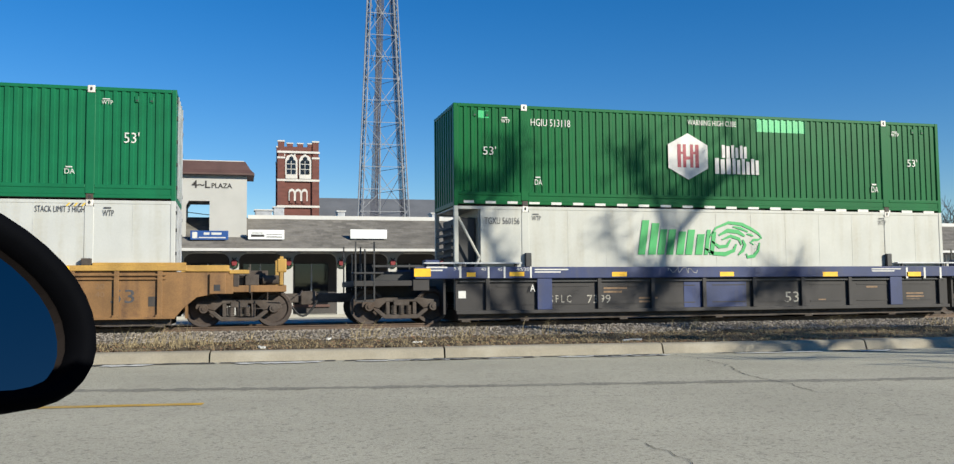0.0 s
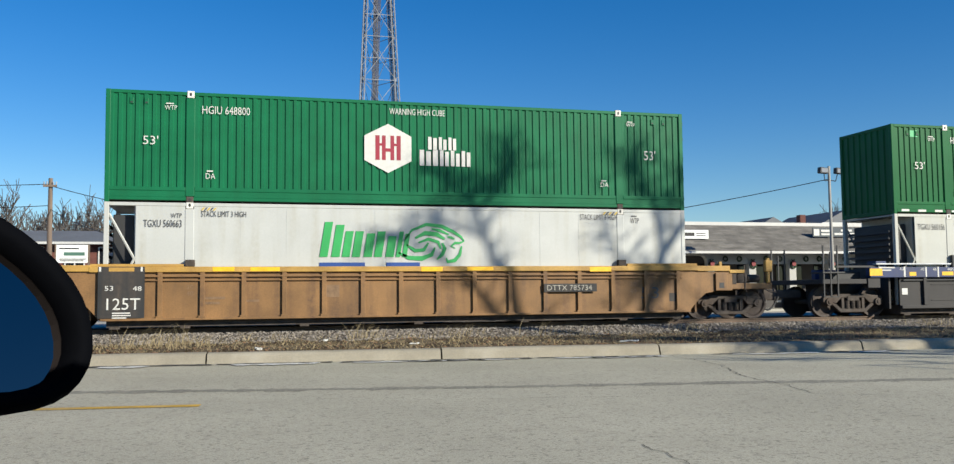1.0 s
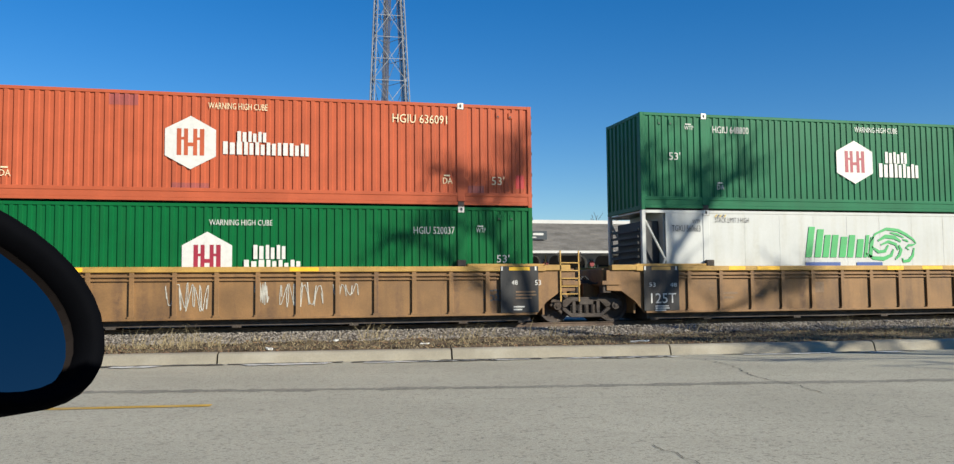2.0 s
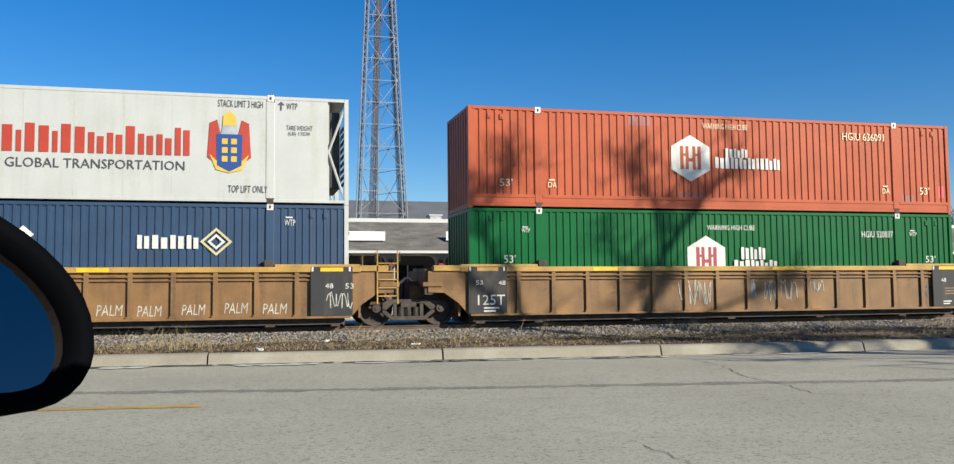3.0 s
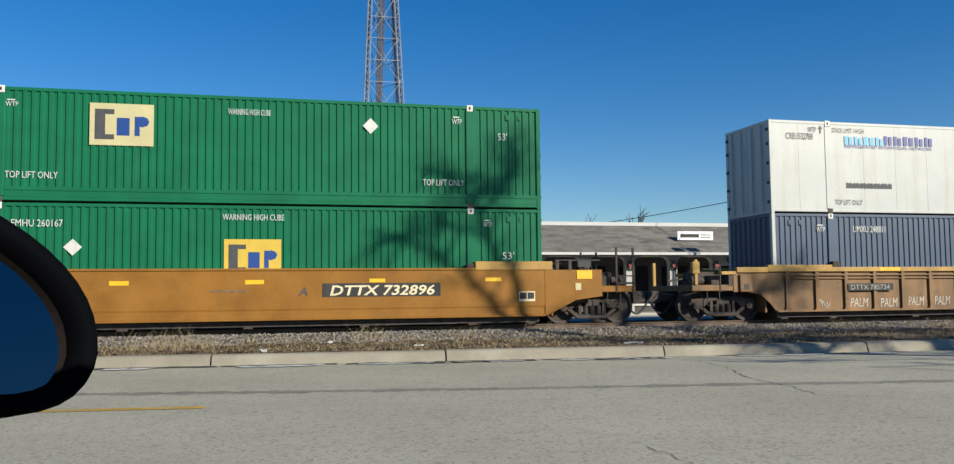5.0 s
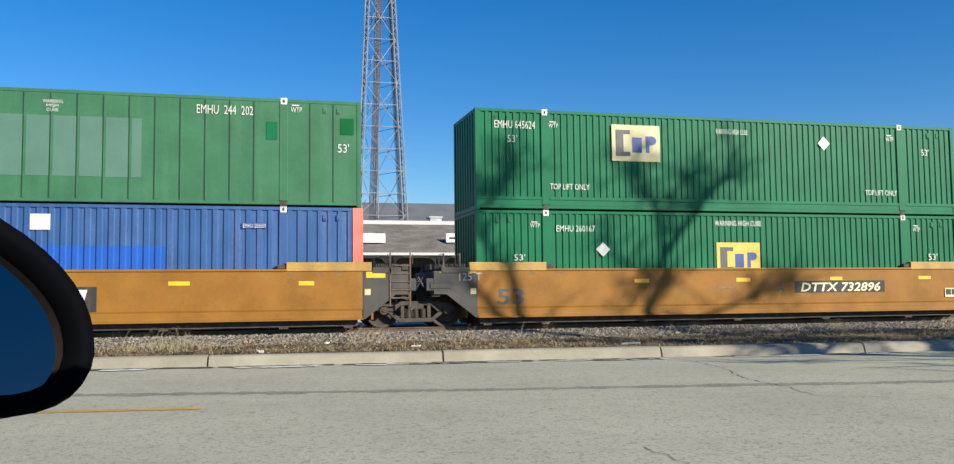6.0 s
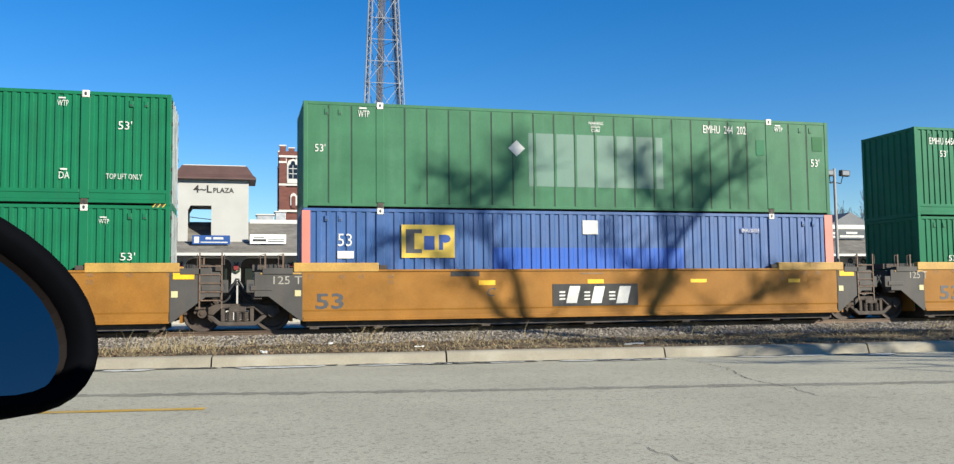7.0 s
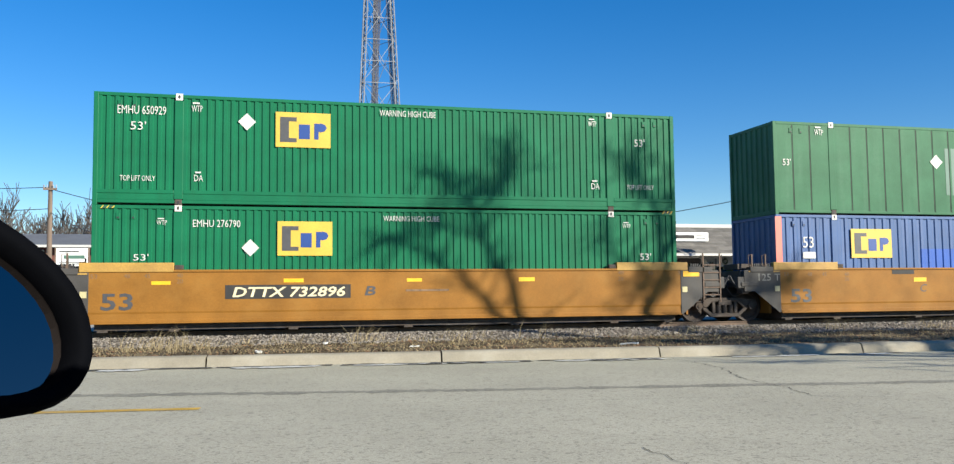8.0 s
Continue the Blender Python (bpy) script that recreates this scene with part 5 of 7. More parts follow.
def truck(parent, x, gap=0.89):
    """A two-axle truck with its frames, springs and bolster, under the car at x; local y runs from the track's middle."""
    t = new("truck")
    t.parent = parent
    t.location = (x, CW / 2, WELL_DROP)
    for s in (-1, 1):
        y0, y1 = sorted((s * 0.90, s * 1.04))
        bm = bmesh.new()
        up = [(-gap - .22, .50), (-gap - .16, .66), (-gap + .16, .68), (-.48, .72), (.48, .72), (gap - .16, .68), (gap + .16, .66), (gap + .22, .50)]
        lo = [(gap + .16, .44), (gap - .14, .46), (.50, .24), (.36, .17), (-.36, .17), (-.50, .24), (-gap + .14, .46), (-gap - .16, .44)]
        slab(bm, up + [(gap + .16, .44), (gap - .10, .46), (.62, .42), (.42, .60), (-.42, .60), (-.62, .42), (-gap + .10, .46), (-gap - .16, .44)], y0, y1)
        part("side_frame_top", bm, M_TRUCK, t, bevel=0.02)
        bm = bmesh.new()
        slab(bm, [(-gap + .10, .45), (-.62, .41), (-.44, .26), (.44, .26), (.62, .41), (gap - .10, .45), (gap - .14, .37), (.46, .14), (-.46, .14), (-gap + .14, .37)], y0, y1)
        part("side_frame_bottom", bm, M_TRUCK, t, bevel=0.02)
        boxes("column", M_TRUCK, t, (-.42, -.32, y0 + .01, y1 - .01, .26, .60), (.32, .42, y0 + .01, y1 - .01, .26, .60), bevel=0.01)
        for k in (-0.2, 0.0, 0.2):
            bm = bmesh.new()
            for i in range(5):
                rod(bm, (k, s * 0.99, 0.27 + i * 0.05), (k, s * 0.99, 0.30 + i * 0.05), 0.085, 10)
            rod(bm, (k, s * 0.99, 0.26), (k, s * 0.99, 0.50), 0.06, 8)
            part("spring", bm, M_TRUCK, t)
        for k in (-gap, gap):
            bm = bmesh.new()
            rod(bm, (k, s * 0.86, 0.475), (k, s * 1.10, 0.475), 0.12, 12)
            rod(bm, (k, s * 1.10, 0.475), (k, s * 1.125, 0.475), 0.06, 8)
            part("bearing", bm, M_TRUCK, t, bevel=0.01)
    boxes("bolster", M_TRUCK, t, (-.22, .22, -1.06, 1.06, .50, .66), bevel=0.02)
    for k in (-gap, gap):
        WHEELSETS.append(wheelset(t, k))
    return t


def mirror_y(bs):
    return [(a, b, CW - d, CW - c, e, f) for a, b, c, d, e, f in bs]


def both(name, material, parent, *bs, **kw):
    boxes(name, material, parent, *bs, **kw)
    boxes(name, material, parent, *mirror_y(bs), **kw)


def plate(name, material, parent, pts, y0, y1, bevel=0.0):
    for a, b in ((y0, y1), (CW - y1, CW - y0)):
        bm = bmesh.new()
        slab(bm, pts, a, b)
        part(name, bm, material, parent, bevel=bevel)


def well_common(w, paint, chord, s):
    """Floor beams and end walls that close the well."""
    boxes("floor_beam", M_TRUCK, w, *[(x - 0.12, x + 0.12, -0.05, CW + 0.05, 0.15, 0.198) for x in (0.3, 2.0, 5.0, 8.07, 11.1, 14.1, 15.8)])
    boxes("floor_sheet", M_TRUCK, w, (0.1, CL - 0.1, 0.02, CW - 0.02, 0.20, 0.475))
    boxes("bulkhead", paint, w, (-0.32, -0.26, 0.0, CW, 0.36, 1.6), (CL + 0.26, CL + 0.32, 0.0, CW, 0.36, 1.6))


def coupler_end(w, e, paint, chord, deck_top, rails):
    """The outer end of a car: low deck over the truck, coupler, hose and grab irons. e is -1 at the -x end, 1 at the other."""
    o = 0.0 if e < 0 else CL

    def X(d):
        return o + e * d

    def bb(d0, d1, y0, y1, z0, z1):
        a, b = sorted((X(d0), X(d1)))
        return (a, b, y0, y1, z0, z1)
    plate("end_side", paint, w, [(X(-0.30), 0.40), (X(0.02), 0.38), (X(0.22), 0.62), (X(0.55), 0.90), (X(1.0), 0.98), (X(1.45), 0.98), (X(1.45), 1.55), (X(-0.30), 1.55)], -0.14, -0.06, 0.01)
    boxes("end_deck", paint, w, bb(1.3, 2.8, -0.12, CW + 0.12, 1.02, 1.20), bevel=0.015)
    boxes("end_block", M_TRUCK, w, bb(1.45, 1.6, -0.13, 0.12, 1.16, 1.55), bb(0.35, 2.2, CW / 2 - 0.35, CW / 2 + 0.35, 0.66, 1.02), bb(1.7, 2.35, 0.55, 1.35, 1.20, 1.60), bevel=0.02)
    boxes("brake_box", M_TRUCK, w, bb(1.75, 2.1, 0.1, 0.45, 1.20, 1.48), bevel=0.02)
    bm = bmesh.new()
    rod(bm, (X(2.2), 0.35, 1.34), (X(2.62), 0.35, 1.34), 0.13, 12)
    part("brake_cylinder", bm, M_TRUCK, w, bevel=0.015)
    if chord:
        both("end_chord", chord, w, bb(0.27, 1.35, -0.20, 0.05, 1.56, 1.72), bb(1.35, 1.85, -0.17, 0.05, 1.50, 1.60), bevel=0.012)
        pad = boxes("jacking_pad", paint, w, bb(0.86, 1.26, -0.21, -0.14, 0.98, 1.50), bevel=0.015)
        boxes("pad_hole", M_BLACK, pad, bb(0.97, 1.13, -0.216, -0.211, 1.06, 1.22))
        both("end_post", rails, w, bb(2.62, 2.72, -0.16, -0.06, 1.20, deck_top), bevel=0.015)
        boxes("post_bracket", rails, w, bb(2.56, 2.80, -0.18, -0.04, deck_top - 0.42, deck_top - 0.06), bevel=0.03)
        both("grab_post", M_TRUCK, w, bb(1.86, 1.89, -0.14, -0.11, 1.0, 1.75))
    else:
        for d in (2.22, 2.74):
            both("grab_post", rails, w, bb(d - 0.025, d + 0.025, -0.14, -0.09, 1.0, deck_top))
        both("grab_rail", rails, w, bb(2.22, 2.74, -0.14, -0.10, 1.46, 1.50), bb(2.22, 2.74, -0.14, -0.10, 1.24, 1.30))
        for d in (0.40, 0.78):
            both("grating_post", rails, w, bb(d - 0.05, d + 0.05, -0.18, -0.10, 1.66, 1.92), bevel=0.01)
        both("grating", M_BLACK, w, bb(0.35, 1.70, -0.16, 0.06, 1.92, 1.95), bb(1.02, 1.42, -0.17, -0.14, 1.74, 1.91))
    for d in (1.92, 2.32):
        both("stirrup", M_TRUCK, w, bb(d - 0.010, d + 0.010, -0.14, -0.12, 0.60, 1.02))
    both("stirrup", M_TRUCK, w, bb(1.92, 2.32, -0.14, -0.12, 0.585, 0.605))
    bm = bmesh.new()
    tube(bm, [(X(2.66), -0.16, 0.99), (X(3.0), -0.05, 0.90), (X(3.2), 0.6, 0.92), (X(3.3), CW / 2 - 0.1, 1.06)], 0.014, 5)
    part("uncoupling_lever", bm, M_TRUCK, w)
    for y in (0.5, 1.1, CW - 0.5):
        bm = bmesh.new()
        rod(bm, (X(1.5), y, 1.50), (X(2.5), y, 1.34), 0.035)
        part("brake_pipe", bm, M_TRUCK, w)
    bm = bmesh.new()
    a, b = sorted((X(2.7), X(3.55)))
    box(bm, a, b, CW / 2 - 0.13, CW / 2 + 0.13, 0.72, 0.98)
    box(bm, *sorted((X(3.25), X(3.68))), CW / 2 - 0.22, CW / 2 + 0.22, 0.66, 1.04)
    part("coupler", bm, M_TRUCK, w, bevel=0.03)
    bm = bmesh.new()
    tube(bm, [(X(2.9 + 0.8 * i / 10), CW / 2 - 0.35, 0.78 - 0.42 * math.sin(math.pi * i / 10)) for i in range(11)], 0.03)
    part("air_hose", bm, M_BLACK, w)
    return truck(w, X(1.60))


def joint_end(w, e, paint, chord, panel, with_truck, rails):
    """The inner end of an articulated car: a raked side over the shared truck, boxes, steps and upright grab irons."""
    o = 0.0 if e < 0 else CL

    def X(d):
        return o + e * d

    def bb(d0, d1, y0, y1, z0, z1):
        a, b = sorted((X(d0), X(d1)))
        return (a, b, y0, y1, z0, z1)
    plate("end_side", paint, w, [(X(-0.30), 0.40), (X(0.05), 0.38), (X(0.35), 0.72), (X(0.75), 1.0), (X(1.2), 1.02), (X(1.2), 1.60), (X(-0.30), 1.60)], -0.14, -0.06, 0.01)
    both("end_chord", chord, w, bb(0.27, 1.05, -0.20, 0.05, 1.60, 1.76), bevel=0.012)
    boxes("end_box", paint, w, bb(0.4, 1.25, 0.05, CW - 0.05, 1.15, 1.66), bb(0.75, 1.55, CW / 2 - 0.45, CW / 2 + 0.45, 0.66, 1.25), bevel=0.03)
    boxes("hinge_block", M_TRUCK, w, bb(1.2, 1.66, CW / 2 - 0.28, CW / 2 + 0.28, 0.70, 1.35), bb(1.05, 1.3, -0.1, 0.2, 0.95, 1.2), bevel=0.03)
    if e > 0:
        for d in (0.75, 1.30):
            both("grab_post", rails, w, bb(d - 0.018, d + 0.018, -0.20, -0.165, 0.72, 2.16))
        both("rung", rails, w, *[bb(0.75, 1.30, -0.20, -0.165, z, z + 0.03) for z in (0.92, 1.14, 1.36, 1.58, 1.80)])
        for d in (0.69, 1.36):
            both("grab_iron", M_TRUCK, w, bb(d - 0.01, d + 0.01, -0.20, -0.18, 1.85, 2.12))
    both("step_box", paint, w, bb(0.8, 1.35, -0.19, 0.05, 1.18, 1.30), bevel=0.01)
    for y in (0.4, 0.7, CW - 0.5):
        bm = bmesh.new()
        tube(bm, [(X(1.0 + 0.66 * i / 8), y, 1.45 - 0.22 * math.sin(math.pi * i / 8)) for i in range(9)], 0.022)
        part("brake_hose", bm, M_BLACK, w)
    if with_truck:
        truck(w, X(1.675))


def ribbed_well(label, left, right):
    w = thing("well_car", label, "well car", group="well cars of the train")
    both("side_sheet", M_TAN, w, (-0.05, CL + 0.05, -0.12, -0.06, 0.42, 1.58))
    both("top_chord", M_CHORD, w, (-0.30, CL + 0.30, -0.21, 0.02, 1.58, 1.72), bevel=0.012)
    both("bottom_flange", M_TAN, w, (-0.02, CL + 0.02, -0.22, -0.02, 0.36, 0.42), bevel=0.008)
    both("side_pipe", M_TAN, w, (0.2, CL - 0.2, -0.195, -0.125, 1.46, 1.505))
    n = 15
    for i in range(n + 1):
        x = 0.35 + (CL - 0.7) * i / n
        both("rib", M_TAN, w, (x - 0.06, x + 0.06, -0.19, -0.12, 0.42, 1.58), bevel=0.008)
        boxes("rib_foot", M_TAN, w, (x - 0.09, x + 0.09, -0.215, -0.12, 0.422, 0.47))
    both("side_pipe", M_TAN, w, (0.2, CL - 0.2, -0.18, -0.125, 1.36, 1.39))
    for a in (3.6, 9.4):
        boxes("reflective_strip", M_SIGNAL_YELLOW, w, (a, a + 0.75, -0.216, -0.2095, 1.60, 1.70))
    for a, b in ((-0.28, 1.95), (CL - 1.95, CL + 0.28)):
        both("raised_chord", M_CHORD, w, (a, b, -0.17, 0.0, 1.72, 1.79), bevel=0.01)
    for x in (2.1, CL - 2.1):
        both("lock_stand", M_TRUCK, w, (x - 0.12, x + 0.12, -0.17, -0.015, 1.72, 1.90), bevel=0.02)
    well_common(w, M_TAN, M_CHORD, 1)
    for e, kind in ((-1, left), (1, right)):
        if kind == "coupler":
            coupler_end(w, e, M_TAN, M_CHORD, 1.95, M_CHORD)
        else:
            joint_end(w, e, M_TAN, M_CHORD, M_PANEL, kind == "truck", M_CHORD)
            a, b = (-0.08, 1.02) if e < 0 else (CL - 1.02, CL + 0.08)
            boxes("end_panel", M_PANEL, w, (a, b, -0.228, -0.208, 0.43, 1.60), label="dark grey stencilled end panel")
            boxes("chord_panel", M_PANEL, w, (a, b, -0.216, -0.205, 1.582, 1.718))
            boxes("reflector_plate", M_SIGNAL_YELLOW if e > 0 else M_CHORD, w, ((a + b) / 2 - 0.3, (a + b) / 2 + 0.3, -0.224, -0.2165, 1.60, 1.70))
            for q in (a + 0.02, b - 0.10):
                boxes("white_tick", M_LETTER, w, (q, q + 0.05, -0.224, -0.2165, 1.585, 1.715))
    return w


def smooth_well(label, left, right):
    w = thing("well_car", label, "well car", group="well cars of the train")
    for s in (1, -1):
        bm = bmesh.new()
        prof = [(-0.06, 1.66), (-0.16, 1.66), (-0.16, 0.66), (-0.146, 0.61), (-0.146, 0.40), (-0.06, 0.40)]
        ends = [[bm.verts.new((x, y if s == 1 else CW - y, z)) for y, z in prof] for x in (-0.02, CL + 0.02)]
        for k in range(6):
            bm.faces.new((ends[0][k], ends[0][(k + 1) % 6], ends[1][(k + 1) % 6], ends[1][k]))
        bm.faces.new(ends[0][::-1])
        bm.faces.new(ends[1])
        part("side_sheet", bm, M_OCHRE, w)
    both("side_fold", M_OCHRE, w, (0.0, CL, -0.165, -0.144, 0.40, 0.47), bevel=0.006)
    both("bottom_flange", M_OCHRE, w, (-0.02, CL + 0.02, -0.22, -0.06, 0.36, 0.40), bevel=0.008)
    both("top_chord", M_OCHRE, w, (1.98, CL - 1.98, -0.19, 0.0, 1.66, 1.72), bevel=0.01)
    for a, b in ((-0.25, 2.0), (CL - 2.0, CL + 0.25)):
        both("raised_chord", M_CHORD, w, (a, b, -0.19, -0.02, 1.66, 1.90), bevel=0.015)
    for x in (2.12, CL - 2.12):
        both("lock_stand", M_TRUCK, w, (x - 0.11, x + 0.11, -0.15, -0.015, 1.72, 1.84), bevel=0.02)
    well_common(w, M_OCHRE, M_CHORD, 1)
    for e, kind in ((-1, left), (1, right)):
        o = 0.0 if e < 0 else CL

        def X(d):
            return o + e * d

        def bb(d0, d1, *r):
            return (*sorted((X(d0), X(d1))), *r)
        if kind == "coupler":
            plate("end_skirt", M_OCHRE, w, [(X(0.02), 0.38), (X(0.1), 0.38), (X(0.95), 0.80), (X(1.75), 0.90), (X(1.75), 1.66), (X(0.02), 1.66)], -0.17, -0.08, 0.01)
            coupler_end(w, e, M_OCHRE, None, 2.30, M_TRUCK)
            boxes("reflector_plate", M_SIGNAL_YELLOW, w, bb(0.98, 1.44, -0.186, -0.171, 1.40, 1.64))
            boxes("end_placard", M_PALE_YELLOW, w, bb(0.93, 1.10, -0.186, -0.171, 1.08, 1.28))
            lg = boxes("label_frame", M_LETTER_CREAM, w, bb(-0.75, -0.28, -0.186, -0.176, 0.78, 1.06))
            boxes("label_panel", M_PANEL, lg, bb(-0.72, -0.53, -0.192, -0.187, 0.85, 1.03), bb(-0.50, -0.31, -0.192, -0.187, 0.85, 1.03))
        else:
            joint_end(w, e, M_SKIRT, M_SKIRT, M_SKIRT, kind == "truck", M_LADDER)
            plate("end_skirt", M_SKIRT, w, [(X(0.02), 0.38), (X(0.08), 0.38), (X(0.9), 1.02), (X(1.25), 1.02), (X(1.25), 1.66), (X(0.02), 1.66)], -0.172, -0.142, 0.006)
            boxes("reflector_plate", M_SIGNAL_YELLOW if e > 0 else M_CHORD, w, bb(0.10 if e > 0 else 0.05, 0.62 if e > 0 else 1.1, -0.186, -0.173, 1.48 if e > 0 else 1.60, 1.64))
            rack = boxes("spring_rack", M_LADDER, w, bb(0.30, 1.02, -0.16, -0.10, 1.70, 1.73))
            boxes("rack_bar", M_BLACK, rack, *[bb(0.36 + 0.07 * k, 0.40 + 0.07 * k, -0.15, -0.11, 1.73, 1.86) for k in range(9)])
            if e < 0:
                for d in (0.52, 0.98):
                    both("grab_post", M_LADDER, w, bb(d - 0.022, d + 0.022, -0.19, -0.15, 1.62, 2.14))
                    bm = bmesh.new()
                    tube(bm, [(X(d + 0.03), -0.17, 1.80), (X(d + 0.12), -0.19, 1.80), (X(d + 0.13), -0.19, 2.10), (X(d + 0.03), -0.17, 2.12)], 0.011, 5)
                    part("grab_loop", bm, M_LADDER, w)
            for k, (y, dip) in enumerate(((-0.05, 0.42), (0.12, 0.30), (0.3, 0.5))):
                bm = bmesh.new()
                tube(bm, [(X(0.95 + 0.72 * i / 10), y, 1.50 - 0.06 * k - dip * math.sin(math.pi * i / 10)) for i in range(11)], 0.028, 7)
                part("air_hose", bm, M_BLACK, w)
            lug = boxes("side_lug", M_SKIRT, w, bb(1.22, 1.46, -0.16, 0.05, 1.12, 1.46), bevel=0.02)
            boxes("lug_hole", M_BLACK, lug, bb(1.29, 1.39, -0.166, -0.161, 1.22, 1.36))
            boxes("placard", M_PALE_YELLOW, w, bb(0.06, 0.22, -0.186, -0.173, 1.02, 1.18))
            boxes("walkway_grating", M_TRUCK, w, bb(0.5, 1.3, 0.1, 0.9, 1.70, 1.86))
    return w


def blue_well(label):
    w = thing("well_car", label, "well car", group="well cars of the train")
    both("top_chord", M_CAR_BLUE, w, (-1.15, CL + 1.15, -0.22, 0.0, 1.34, 1.66), bevel=0.015)
    both("blue_panel", M_CAR_BLUE, w, (6.9, 8.95, -0.112, -0.098, 0.47, 1.22))
    both("side_sheet", M_CAR_GREY, w, (0.0, CL, -0.10, -0.04, 0.42, 1.34))
    both("bottom_flange", M_CAR_GREY, w, (0.0, CL, -0.20, -0.02, 0.36, 0.46), bevel=0.01)
    xs = [0.9 + 1.66 * i for i in range(10)]
    for i, x in enumerate(xs):
        wide = i in (1, 8)
        both("rib", M_CAR_BLUE if wide else M_CAR_GREY, w, (x - (0.22 if wide else 0.06), x + (0.22 if wide else 0.06), -0.19, -0.10, 0.46, 1.34), bevel=0.012)
    both("side_pipe", M_BLACK, w, (0.1, CL - 0.1, -0.17, -0.13, 1.24, 1.28))
    for a, b in zip(xs, xs[1:]):
        both("panel_frame", M_CAR_GREY, w, (a + 0.28, b - 0.28, -0.115, -0.10, 0.60, 0.63), (a + 0.28, b - 0.28, -0.115, -0.10, 1.10, 1.13))
    for x in (2.12, CL - 2.12):
        both("lock_stand", M_BLACK, w, (x - 0.09, x + 0.09, -0.12, -0.015, 1.66, 2.06), bevel=0.02)
    boxes("walkway_grating", M_STEEL, w, (-0.9, 1.9, -0.2, -0.02, 1.75, 1.79), (CL - 1.9, CL + 0.9, -0.2, -0.02, 1.75, 1.79))
    boxes("grating_foot", M_BLACK, w, *[(x, x + 0.06, -0.15, -0.08, 1.66, 1.75) for x in (-0.8, 0.2, 1.7, CL - 1.7, CL - 0.2, CL + 0.7)])
    well_common(w, M_CAR_GREY, M_CAR_BLUE, 1)
    for e in (-1, 1):
        o = 0.0 if e < 0 else CL

        def bb(d0, d1, *r):
            return (*sorted((o + e * d0, o + e * d1)), *r)
        boxes("end_deck", M_CAR_GREY, w, bb(1.1, 2.8, -0.12, CW + 0.12, 1.15, 1.30), bb(0.0, 2.2, CW / 2 - 0.35, CW / 2 + 0.35, 0.68, 1.15), bevel=0.015)
        boxes("end_bracket", M_CAR_GREY, w, bb(0.75, 1.2, -0.16, 0.1, 1.02, 1.34), bevel=0.015)
        boxes("reflector_plate", M_SIGNAL_YELLOW, w, bb(0.72, 1.18, -0.236, -0.221, 1.40, 1.62))
        boxes("end_tray", M_BLACK, w, bb(2.0, 2.8, -0.14, 0.5, 1.48, 1.53), bb(1.2, 2.2, 0.2, 0.9, 1.30, 1.55), bevel=0.01)
        boxes("brake_box", M_CAR_BLUE, w, bb(0.45, 0.85, -0.1, 0.3, 1.66, 1.86), bevel=0.02)
        for d, h in ((2.25, 2.35), (2.75, 2.35), (2.5, 2.15)):
            both("grab_post", M_BLACK, w, bb(d - 0.02, d + 0.02, -0.13, -0.09, 0.75, h))
        both("grab_rail", M_BLACK, w, bb(2.25, 2.75, -0.13, -0.09, 0.74, 0.77))
        boxes("deck_rail", M_BLACK, w, bb(0.9, 2.3, -0.12, -0.08, 1.66, 1.72))
        bm = bmesh.new()
        box(bm, *bb(2.7, 3.68, CW / 2 - 0.14, CW / 2 + 0.14, 0.72, 0.98))
        part("coupler", bm, M_TRUCK, w, bevel=0.03)
        truck(w, o + e * 1.45)
    return w


def hexagon(c, x0, x1, z0, z1, bars, y=-0.008):
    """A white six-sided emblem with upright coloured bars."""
    xm, zm, q = (x0 + x1) / 2, (z0 + z1) / 2, (z1 - z0) / 4
    shape(c, [(xm, z0), (x1, zm - q), (x1, zm + q), (xm, z1), (x0, zm + q), (x0, zm - q)], M_LETTER, y, "emblem", "white six-sided emblem")
    w, h = (x1 - x0), (z1 - z0)
    for a, b, l, u in ((-.27, -.18, -.24, .26), (-.13, -.05, -.24, .26), (.05, .13, -.24, .26), (.18, .27, -.24, .26), (-.05, .05, -.07, .0), (-.18, -.13, .05, .1), (.13, .18, .05, .1)):
        field(c, xm + a * w, xm + b * w, zm + l * h, zm + u * h, bars, y - 0.004, name="emblem_bar")


def word_bars(c, x0, x1, z0, z1, widths, material, y=-0.008, lean=0.0, gap=0.18, tall=()):
    """A trade name as a row of plain stroke blocks of its letters' widths."""
    unit = (x1 - x0) / (sum(widths) + gap * (len(widths) - 1))
    x = x0
    for i, w in enumerate(widths):
        top = z1 if (not tall or i in tall) else z0 + (z1 - z0) * 0.74
        if w < 0.5:
            field(c, x, x + w * unit, z0, top, material, y, lean, "name_block")
        else:
            stroke_block(c, x, x + w * unit, z0, top, material, y, lean, i)
        x += (w + gap) * unit


def stroke_block(c, x0, x1, z0, z1, material, y, lean, kind):
    """One block of a trade name: two plain upright bars, the second lower."""
    w, h = x1 - x0, z1 - z0
    field(c, x0, x0 + 0.40 * w, z0, z1, material, y, lean, "name_block")
    field(c, x0 + 0.58 * w, x1, z0, z0 + h * (0.82 if kind % 2 else 0.92), material, y, lean, "name_block")


